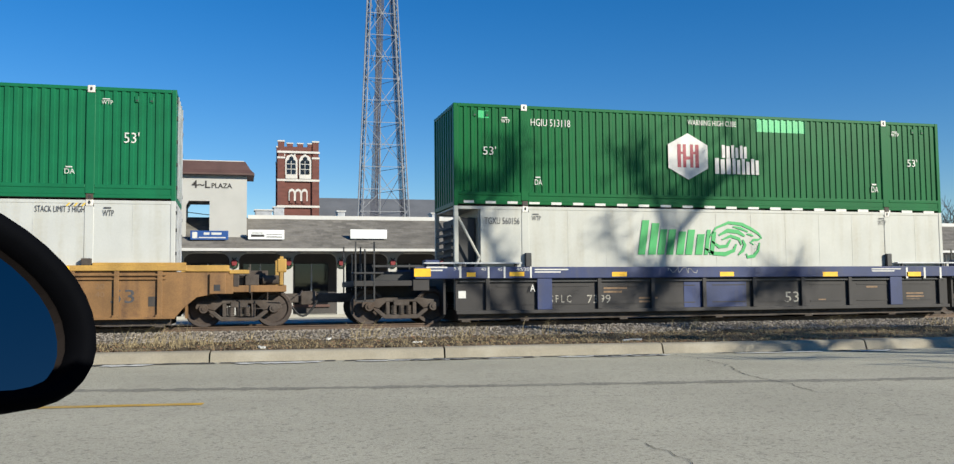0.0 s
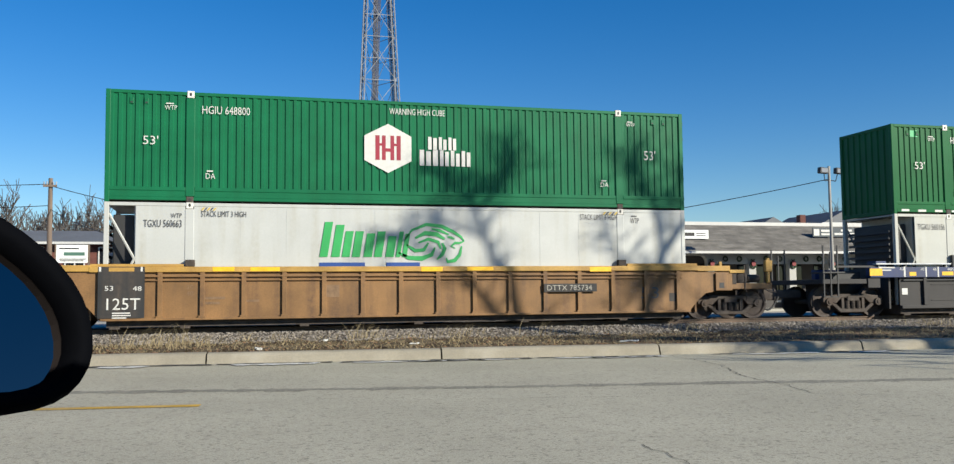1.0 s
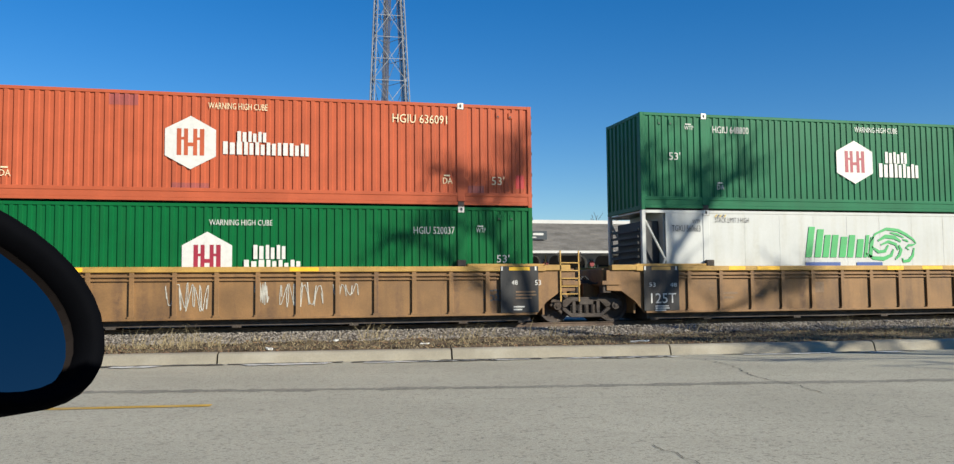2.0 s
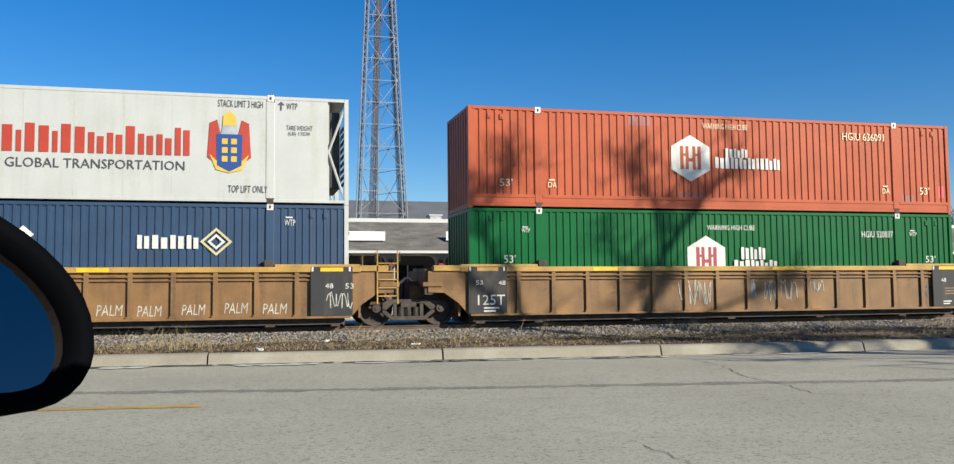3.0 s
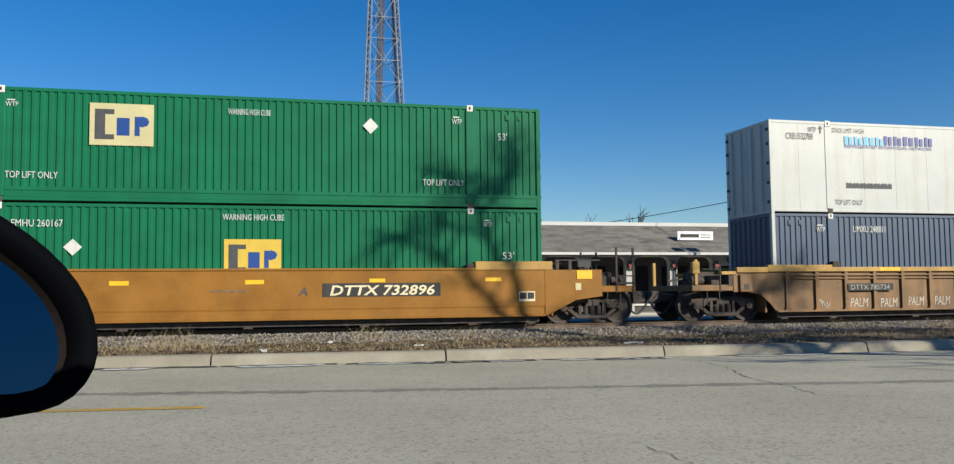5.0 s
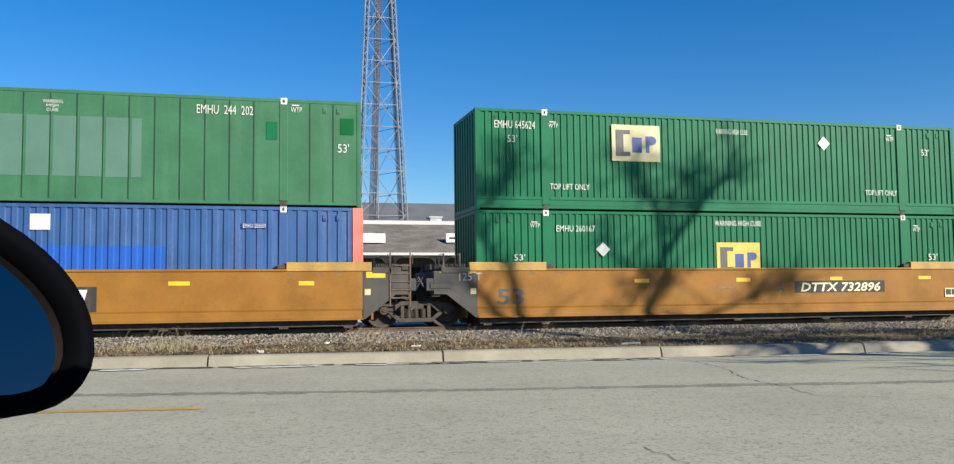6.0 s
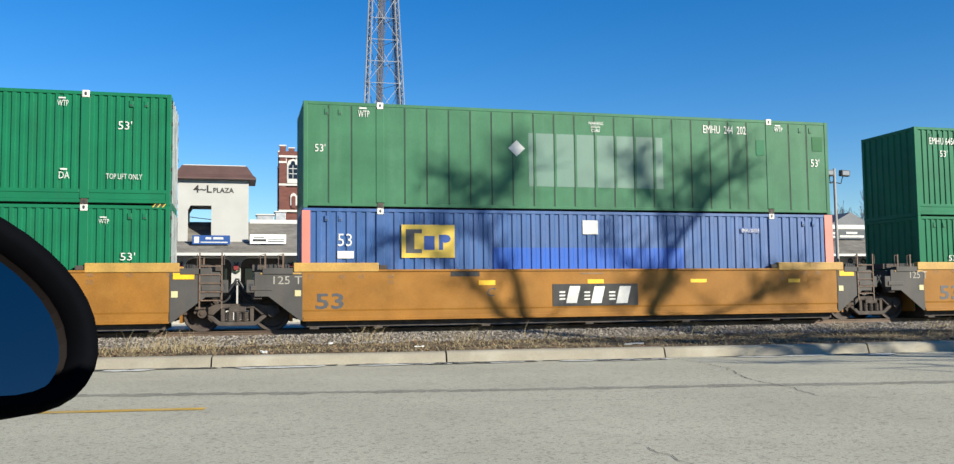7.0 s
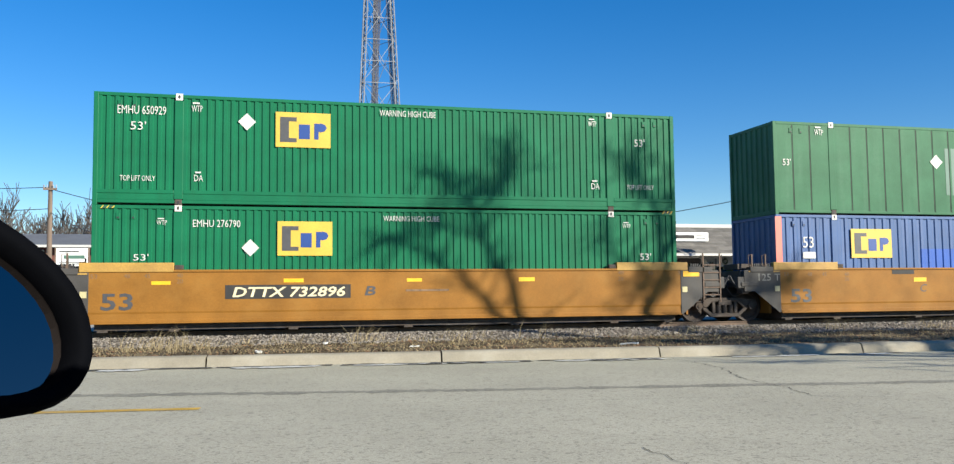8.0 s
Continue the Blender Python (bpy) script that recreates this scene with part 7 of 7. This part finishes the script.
patch(tops["C"], 15.60, 16.00, 0.54, 0.92, M_ORANGE_RED, 0.235, 14.193, 16.054)
patch(tops["C"], 6.35, 7.35, 0.33, 0.53, M_ORANGE_DULL, 0.235)
patch(tops["C"], 14.24, 14.77, 0.36, 0.60, M_ORANGE_DULL, 0.235, 14.193, 16.054)
arrow_note(bottoms["C"], 'WTP', 1.54, 1.79, 2.21, 2.38, M_LETTER)
letter(bottoms["C"], "53'", 1.01, 1.35, 1.35, 1.57, M_LETTER)
letter(bottoms["C"], 'WARNING HIGH CUBE', 7.36, 8.96, 2.33, 2.48, M_LETTER)
hexagon(bottoms["C"], 6.69, 7.94, 0.74, 2.16, M_CRIMSON)
word_bars(bottoms["C"], 8.48, 9.30, 1.45, 1.82, (.8, .7, .7), M_LETTER)
word_bars(bottoms["C"], 8.24, 9.69, 0.97, 1.43, (1, .45, .8, .8, .8), M_LETTER)
letter(bottoms["C"], 'HGIU 520037', 12.74, 13.89, 2.14, 2.34, M_LETTER)
arrow_note(bottoms["C"], 'WTP', 14.51, 14.78, 2.19, 2.38, M_LETTER)
letter(bottoms["C"], "53'", 15.09, 15.46, 1.35, 1.57, M_LETTER)
letter(wells["C"], '125T', 0.18, 0.96, 0.66, 0.94, M_LETTER, y=-0.232)
letter(wells["C"], '53', 0.13, 0.33, 1.22, 1.34, M_LETTER, y=-0.232)
letter(wells["C"], '48', 0.78, 0.98, 1.21, 1.33, M_LETTER, y=-0.232)
letter(wells["C"], '45', 1.32, 1.50, 1.21, 1.33, M_LETTER_FADED, y=-0.126)
letter(wells["C"], '20', 2.08, 2.26, 1.22, 1.32, M_LETTER_FADED, y=-0.126)
letter(wells["C"], '40', 2.07, 2.26, 1.03, 1.15, M_LETTER_FADED, y=-0.126)
letter(wells["C"], '53', 14.78, 15.26, 0.75, 1.07, M_LETTER_DARK, y=-0.126)
plate_bars(wells["C"], 0.35, 0.81, 0.45, 0.62, M_LETTER, 2, y=-0.232)
scrawl(wells["C"], 6.33, 7.38, 0.56, 1.37, 3, -0.13, 0.013, 9)
scrawl(wells["C"], 8.53, 8.86, 0.72, 1.36, 5, -0.13, 0.013, 9)
scrawl(wells["C"], 9.14, 10.26, 0.63, 1.35, 8, -0.13, 0.013, 9)
scrawl(wells["C"], 10.54, 11.22, 0.92, 1.29, 9, -0.13, 0.013, 6)
letter(wells["C"], '48', 15.45, 15.63, 1.20, 1.33, M_LETTER, y=-0.232)
letter(wells["C"], '53', 16.13, 16.31, 1.19, 1.33, M_LETTER, y=-0.232)
letter(wells["C"], '53', 14.66, 15.13, 0.77, 1.09, M_LETTER_DARK, y=-0.126)
letter(wells["C"], '20', 14.21, 14.39, 1.22, 1.34, M_LETTER_FADED, y=-0.126)
letter(wells["C"], '40', 14.21, 14.39, 1.05, 1.18, M_LETTER_FADED, y=-0.126)
plate_bars(wells["C"], 15.57, 16.19, 0.79, 1.05, M_LETTER_FADED, 3, y=-0.232)
plate_bars(wells["C"], 15.50, 15.83, 0.48, 0.63, M_LETTER, 2, y=-0.232)
letter(tops["D"], 'CREU532788', 0.59, 1.54, 2.31, 2.51, M_LETTER_DARK)
letter(tops["D"], 'WTP', 1.37, 1.67, 2.54, 2.71, M_LETTER_DARK)
letter(tops["D"], 'STACK LIMIT 3 HIGH', 2.24, 3.39, 2.56, 2.71, M_LETTER_DARK)
letter(tops["D"], 'TOP LIFT ONLY', 2.26, 3.24, 0.29, 0.45, M_LETTER_DARK)
letter(tops["D"], 'STACK LIMIT 3 HIGH', 12.74, 13.89, 2.56, 2.75, M_LETTER_DARK)
letter(tops["D"], 'TOP LIFT ONLY', 13.01, 14.02, 0.30, 0.49, M_LETTER_DARK)
letter(tops["D"], 'TARE WEIGHT', 14.50, 15.19, 2.00, 2.13, M_LETTER_DARK)
letter(tops["D"], '(LB) 13230', 14.55, 15.12, 1.84, 1.96, M_LETTER_DARK)
letter(tops["D"], 'WTP', 14.50, 14.79, 2.56, 2.73, M_LETTER_DARK)
letter(tops["D"], 'GLOBAL TRANSPORTATION', 7.68, 11.92, 0.85, 1.09, M_LETTER_DARK)
letter(tops["D"], 'REFRIGERATED INTERMODAL NETWORK', 2.69, 5.94, 2.09, 2.19, M_INDIGO)
word_bars(tops["D"], 2.67, 4.07, 2.19, 2.46, (.7, .6, .9, .6), M_TEAL)
word_bars(tops["D"], 4.14, 5.94, 2.22, 2.51, (.6, .6, .8, .6, .6), M_INDIGO)
word_bars(tops["D"], 2.70, 4.35, 0.82, 0.99, (.6, .6, .6, .6, .6, .6, .6, .6, .6, .6, .6, .6, .6), M_LETTER_DARK)
word_bars(tops["D"], 7.29, 12.04, 1.24, 1.96, (.9, .2, .9, .2, .9, .6, .6, .35, .6, .6, .6), M_BRICKRED, gap=0.14, tall=(0, 2, 4, 7, 10))
crest(tops["D"], 12.48, 13.59, 0.81, 2.46)
up_arrow(tops["D"], 1.74, 1.90, 2.52, 2.76)
up_arrow(tops["D"], 14.27, 14.45, 2.53, 2.77)
arrow_note(bottoms["D"], 'WTP', 1.55, 1.85, 2.34, 2.56, M_LETTER)
letter(bottoms["D"], 'UMXU 248811', 2.86, 4.03, 2.33, 2.53, M_LETTER)
diamond(bottoms["D"], 7.89, 8.38, 1.84, 2.29, M_CAST)
word_bars(bottoms["D"], 10.79, 12.28, 1.72, 2.07, (.7, .9, .8, .7), M_LETTER)
ring_diamond(bottoms["D"], 12.32, 13.13, 1.54, 2.27)
arrow_note(bottoms["D"], 'WTP', 14.46, 14.74, 2.34, 2.58, M_LETTER)
field(wells["D"], 2.45, 4.07, 0.99, 1.21, M_PANEL, y=-0.222)
letter(wells["D"], 'DTTX 785734', 2.54, 3.93, 1.02, 1.17, M_LETTER_DIM, y=-0.228)
letter(wells["D"], '20', 2.04, 2.21, 1.18, 1.28, M_LETTER_FADED, y=-0.126)
letter(wells["D"], '40', 2.04, 2.21, 1.02, 1.12, M_LETTER_FADED, y=-0.126)
letter(wells["D"], '45', 1.28, 1.45, 1.17, 1.29, M_LETTER_FADED, y=-0.126)
letter(wells["D"], '48', 0.76, 0.94, 1.16, 1.27, M_LETTER_FADED, y=-0.126)
letter(wells["D"], '48', 15.51, 15.72, 1.15, 1.28, M_LETTER, y=-0.232)
letter(wells["D"], '53', 16.04, 16.26, 1.14, 1.28, M_LETTER, y=-0.232)
letter(wells["D"], '20', 14.54, 14.73, 1.10, 1.21, M_LETTER_FADED, y=-0.126)
for i in range(2, 14):
    x, z = 0.35 + (CL - 0.7) * (i + 0.5) / 15 + 0.04 * math.sin(i * 2.3), 0.50 + 0.025 * math.sin(i * 1.7)
    letter(wells['D'], 'PALM', x - 0.31, x + 0.30 + 0.03 * math.sin(i), z, z + 0.27, M_SPRAY, y=-0.124, shear=0.15, bold=-0.004)
scrawl(wells["D"], 15.56, 16.20, 0.57, 1.09, 12, -0.234, 0.014, 6)
scrawl(wells["D"], 1.34, 1.83, 0.45, 0.75, 14, -0.13, 0.012, 4)
arrow_note(tops["E"], 'WTP', 2.19, 2.48, 2.40, 2.58, M_LETTER)
emblem_square(tops["E"], 4.14, 5.68, 1.49, 2.57, M_PALE_YELLOW)
letter(tops["E"], 'WARNING HIGH CUBE', 7.53, 8.62, 2.40, 2.56, M_LETTER)
letter(tops["E"], 'TOP LIFT ONLY', 2.21, 3.42, 0.61, 0.78, M_LETTER)
diamond(tops["E"], 11.07, 11.50, 2.01, 2.45, M_LETTER)
arrow_note(tops["E"], 'WTP', 13.57, 13.85, 2.37, 2.58, M_LETTER)
letter(tops["E"], "53'", 14.90, 15.17, 1.95, 2.16, M_LETTER)
letter(tops["E"], 'TOP LIFT ONLY', 12.73, 13.91, 0.63, 0.80, M_LETTER)
letter(bottoms["E"], 'EMHU 260167', 2.38, 3.56, 2.30, 2.48, M_LETTER)
diamond(bottoms["E"], 3.58, 4.02, 1.58, 2.00, M_LETTER)
letter(bottoms["E"], 'WARNING HIGH CUBE', 7.41, 8.98, 2.51, 2.67, M_LETTER)
emblem_square(bottoms["E"], 7.45, 8.91, 1.02, 2.01, M_GOLD)
arrow_note(bottoms["E"], 'WTP', 14.44, 14.70, 2.39, 2.59, M_LETTER)
letter(bottoms["E"], "53'", 14.99, 15.33, 1.48, 1.69, M_LETTER)
field(wells["E"], 4.69, 5.15, 1.30, 1.41, M_SIGNAL_YELLOW, y=-0.166)
field(wells["E"], 7.99, 8.46, 1.31, 1.42, M_SIGNAL_YELLOW, y=-0.166)
field(wells["E"], 11.22, 11.65, 1.34, 1.44, M_SIGNAL_YELLOW, y=-0.166)
field(wells["E"], 14.44, 14.90, 1.35, 1.45, M_SIGNAL_YELLOW, y=-0.166)
field(wells["E"], 9.97, 13.17, 0.96, 1.32, M_PANEL, y=-0.166)
letter(wells["E"], 'DTTX 732896', 10.17, 13.00, 0.99, 1.27, M_LETTER_CREAM, y=-0.172, shear=0.2, bold=0.02)
letter(wells["E"], 'A', 9.34, 9.59, 1.00, 1.22, M_LETTER_DARK, y=-0.166, shear=0.2, bold=0.02)
plate_bars(wells["E"], 7.11, 8.38, 1.08, 1.19, M_LETTER_FADED, 1, y=-0.166)
letter(tops["E"], 'EMHU 645624', 0.57, 1.78, 2.34, 2.56, M_LETTER)
letter(tops["E"], "53'", 0.95, 1.24, 1.94, 2.15, M_LETTER)
arrow_note(bottoms["E"], 'WTP', 1.59, 1.88, 2.41, 2.58, M_LETTER)
letter(bottoms["E"], "53'", 1.10, 1.43, 1.47, 1.65, M_LETTER)
letter(wells["E"], '53', 0.55, 1.33, 0.71, 1.16, M_LETTER_DARK, y=-0.166, bold=0.02)
letter(wells["E"], '125 T', -0.54, 0.10, 1.39, 1.61, M_LETTER_DIM, y=-0.178)
letter(tops["F"], "53'", 0.31, 0.59, 1.52, 1.73, M_LETTER)
arrow_note(tops["F"], 'WTP', 1.47, 1.78, 2.50, 2.77, M_LETTER)
diamond(tops["F"], 5.73, 6.22, 1.54, 2.01, M_LETTER)
letter(tops["F"], 'WARNING', 8.16, 8.63, 2.54, 2.63, M_LETTER)
letter(tops["F"], 'HIGH', 8.25, 8.53, 2.44, 2.52, M_LETTER)
letter(tops["F"], 'CUBE', 8.25, 8.53, 2.33, 2.41, M_LETTER)
field(tops["F"], 6.33, 10.51, 0.70, 2.23, M_GREEN_GREY, y=0.005)
letter(tops["F"], 'EMHU  244  202', 11.86, 13.29, 2.42, 2.66, M_LETTER)
arrow_note(tops["F"], 'WTP', 14.27, 14.56, 2.54, 2.75, M_LETTER)
letter(tops["F"], "53'", 15.52, 15.82, 1.49, 1.73, M_LETTER)
field(tops["F"], 15.59, 15.95, 1.98, 2.43, M_GREEN_DEEP, y=-0.001)
field(tops["F"], 13.63, 13.92, 1.79, 2.27, M_GREEN, y=-0.001)
letter(bottoms["F"], '53', 0.92, 1.30, 1.87, 2.21, M_LETTER)
field(bottoms["F"], 0.91, 1.35, 1.54, 1.74, M_LETTER)
emblem_square(bottoms["F"], 2.65, 4.14, 1.56, 2.47, M_GOLD)
field(bottoms["F"], 7.93, 8.40, 2.24, 2.64, M_LETTER)
patch(bottoms["F"], 5.23, 11.14, 1.15, 1.85, M_BLUE_BRIGHT, 0.28)
field(bottoms["F"], 13.01, 13.65, 2.32, 2.47, M_ROYAL, y=-0.004)
letter(bottoms["F"], 'EMHU 203359', 13.05, 13.63, 2.33, 2.44, M_LETTER, y=-0.014)
field(bottoms["F"], 15.92, 16.20, 1.26, 2.89, M_SALMON, y=-0.012)
field(bottoms["F"], -0.03, 0.19, 1.30, 2.83, M_SALMON, y=-0.012)
field(wells["F"], 6.93, 9.53, 0.67, 1.29, M_PANEL, y=-0.172)
letter(wells["F"], 'C', 5.01, 5.26, 0.96, 1.20, M_LETTER_DARK, y=-0.166, shear=0.2)
field(wells["F"], 4.78, 5.25, 1.28, 1.41, M_SIGNAL_YELLOW, y=-0.166)
field(wells["F"], 7.99, 8.48, 1.30, 1.42, M_SIGNAL_YELLOW, y=-0.166)
field(wells["F"], 11.22, 11.74, 1.31, 1.41, M_SIGNAL_YELLOW, y=-0.166)
field(wells["F"], 14.48, 14.88, 1.29, 1.40, M_SIGNAL_YELLOW, y=-0.166)
trade_slab(wells["F"], 7.12, 7.79, 0.75, 1.23)
trade_slab(wells["F"], 7.87, 8.54, 0.74, 1.22)
trade_slab(wells["F"], 8.63, 9.35, 0.73, 1.22)
letter(wells["F"], '53', 0.32, 1.06, 0.67, 1.09, M_LETTER_DARK, y=-0.166, bold=0.02)
letter(wells["F"], '125 T', -0.77, -0.03, 1.34, 1.55, M_LETTER_DIM, y=-0.178)
letter(wells["F"], '53', 0.11, 0.27, 1.48, 1.59, M_LETTER_FADED, y=-0.166)
letter(wells["F"], '48', 0.93, 1.09, 1.47, 1.59, M_LETTER_FADED, y=-0.166)
letter(wells["F"], '45', 1.44, 1.60, 1.47, 1.59, M_LETTER_FADED, y=-0.166)
letter(wells["F"], '40', 2.24, 2.41, 1.47, 1.58, M_LETTER_FADED, y=-0.166)
letter(wells["F"], '20', 2.24, 2.41, 1.32, 1.43, M_LETTER_FADED, y=-0.166)
field(wells["F"], 3.98, 4.80, 1.52, 1.68, M_PANEL, y=-0.166)
plate_bars(wells["F"], 7.77, 8.71, 1.55, 1.63, M_LETTER_FADED, 1, y=-0.166)
letter(wells["F"], '40', 14.19, 14.35, 1.54, 1.64, M_LETTER_FADED, y=-0.166)
letter(wells["F"], '20', 14.18, 14.35, 1.36, 1.47, M_LETTER_FADED, y=-0.166)
letter(wells["F"], '45', 14.96, 15.13, 1.53, 1.64, M_LETTER_FADED, y=-0.166)
letter(wells["F"], '48', 15.41, 15.58, 1.53, 1.64, M_LETTER_FADED, y=-0.166)
letter(wells["F"], '53', 16.20, 16.37, 1.53, 1.63, M_LETTER_FADED, y=-0.166)
letter(wells["E"], '53', 0.37, 0.55, 1.55, 1.66, M_LETTER_FADED, y=-0.166)
letter(wells["E"], '48', 1.02, 1.21, 1.55, 1.66, M_LETTER_FADED, y=-0.166)
letter(wells["E"], '45', 1.48, 1.64, 1.54, 1.65, M_LETTER_FADED, y=-0.166)
letter(wells["E"], '40', 2.33, 2.52, 1.54, 1.65, M_LETTER_FADED, y=-0.166)
letter(wells["G"], '53', 0.02, 0.18, 1.50, 1.61, M_LETTER_FADED, y=-0.166)
letter(wells["G"], '48', 0.81, 0.95, 1.51, 1.62, M_LETTER_FADED, y=-0.166)
letter(wells["G"], '45', 1.29, 1.43, 1.51, 1.62, M_LETTER_FADED, y=-0.166)
letter(wells["G"], '40', 2.07, 2.21, 1.52, 1.63, M_LETTER_FADED, y=-0.166)
letter(wells["G"], '20', 2.07, 2.22, 1.37, 1.48, M_LETTER_FADED, y=-0.166)
letter(wells["G"], '40', 14.19, 14.37, 1.55, 1.65, M_LETTER_FADED, y=-0.166)
letter(wells["G"], '20', 14.19, 14.36, 1.37, 1.48, M_LETTER_FADED, y=-0.166)
letter(wells["G"], '45', 15.12, 15.29, 1.54, 1.65, M_LETTER_FADED, y=-0.166)
letter(wells["G"], '53', 16.09, 16.27, 1.54, 1.65, M_LETTER_FADED, y=-0.166)
letter(tops["G"], 'EMHU 650929', 0.57, 1.75, 2.35, 2.57, M_LETTER)
letter(tops["G"], "53'", 0.89, 1.26, 1.94, 2.16, M_LETTER)
arrow_note(tops["G"], 'WTP', 2.38, 2.65, 2.46, 2.71, M_LETTER)
diamond(tops["G"], 3.55, 4.01, 2.02, 2.48, M_LETTER)
emblem_square(tops["G"], 4.52, 5.97, 1.61, 2.55, M_GOLD)
letter(tops["G"], 'WARNING HIGH CUBE', 7.31, 8.88, 2.55, 2.72, M_LETTER)
letter(tops["G"], 'TOP LIFT ONLY', 0.65, 1.50, 0.62, 0.76, M_LETTER)
arrow_note(tops["G"], 'DA', 2.46, 2.68, 0.64, 0.89, M_LETTER)
arrow_note(tops["G"], 'WTP', 13.42, 13.68, 2.49, 2.72, M_LETTER)
letter(tops["G"], "53'", 14.87, 15.20, 1.94, 2.16, M_LETTER)
arrow_note(tops["G"], 'DA', 13.49, 13.74, 0.65, 0.91, M_LETTER)
letter(tops["G"], 'TOP LIFT ONLY', 14.60, 15.46, 0.66, 0.80, M_LETTER)
arrow_note(bottoms["G"], 'WTP', 1.55, 1.80, 2.40, 2.57, M_LETTER)
letter(bottoms["G"], 'EMHU 276790', 2.44, 3.63, 2.35, 2.54, M_LETTER)
diamond(bottoms["G"], 3.66, 4.11, 1.59, 2.04, M_LETTER)
emblem_square(bottoms["G"], 4.58, 6.02, 1.61, 2.52, M_GOLD)
letter(bottoms["G"], 'WARNING HIGH CUBE', 7.40, 8.96, 2.55, 2.70, M_LETTER)
arrow_note(bottoms["G"], 'WTP', 14.44, 14.69, 2.42, 2.60, M_LETTER)
letter(bottoms["G"], "53'", 1.00, 1.37, 1.48, 1.65, M_LETTER)
letter(bottoms["G"], "53'", 14.97, 15.32, 1.49, 1.69, M_LETTER)
hazard(bottoms["G"], 0.20, 0.53, 2.81, 2.88)
hazard(bottoms["G"], 15.71, 16.01, 2.85, 2.94)
field(wells["G"], 3.26, 6.49, 0.96, 1.32, M_PANEL, y=-0.166)
letter(wells["G"], 'DTTX 732896', 3.44, 6.34, 1.00, 1.27, M_LETTER_CREAM, y=-0.172, shear=0.2, bold=0.02)
letter(wells["G"], 'B', 6.86, 7.16, 1.02, 1.27, M_LETTER_DARK, y=-0.166, shear=0.2, bold=0.02)
letter(wells["G"], '53', 0.27, 1.03, 0.70, 1.13, M_LETTER_DARK, y=-0.166, bold=0.02)
field(wells["G"], 1.46, 1.92, 1.34, 1.43, M_SIGNAL_YELLOW, y=-0.166)
field(wells["G"], 4.74, 5.25, 1.38, 1.48, M_SIGNAL_YELLOW, y=-0.166)
field(wells["G"], 8.01, 8.43, 1.38, 1.47, M_SIGNAL_YELLOW, y=-0.166)
field(wells["G"], 11.19, 11.66, 1.37, 1.48, M_SIGNAL_YELLOW, y=-0.166)
plate_bars(wells["G"], 7.98, 9.60, 1.09, 1.20, M_LETTER_FADED, 1, y=-0.166)


# ---- everything that moves ----
# seconds, metres that the train has gone along the track
TRAIN = [(0, 5.835), (0.5, 13.070), (1, 20.346), (1.5, 27.651), (1.7, 30.484), (2.8, 46.444), (3, 49.336), (3.5, 56.513), (4, 63.775), (4.5, 71.087), (5, 78.285), (6.3, 96.937), (6.5, 99.851), (7, 107.106), (7.5, 114.314), (8, 121.512)]


def run(t):
    """Where the train is at t seconds, between the rows above."""
    for (a, x), (b, z) in zip(TRAIN, TRAIN[1:]):
        if t <= b:
            return x + (z - x) * (t - a) / (b - a)
    return TRAIN[-1][1]


def motions():
    for key, dx in OFFSETS.items():
        for ob, base in ((wells[key], -WELL_DROP), (bottoms[key], LOW), (tops[key], HIGH)):
            walk(ob, [(t, pose(dx + x, FACE_Y, RAIL_TOP + base)) for t, x in TRAIN])
    times = [i / 30 for i in range(241)]
    turns = [math.degrees((run(t) - run(0)) / 0.475) for t in times]
    for w in WHEELSETS:
        walk(w, [(t, pose(*w.location, 0, a, 0)) for t, a in zip(times, turns)])


motions()
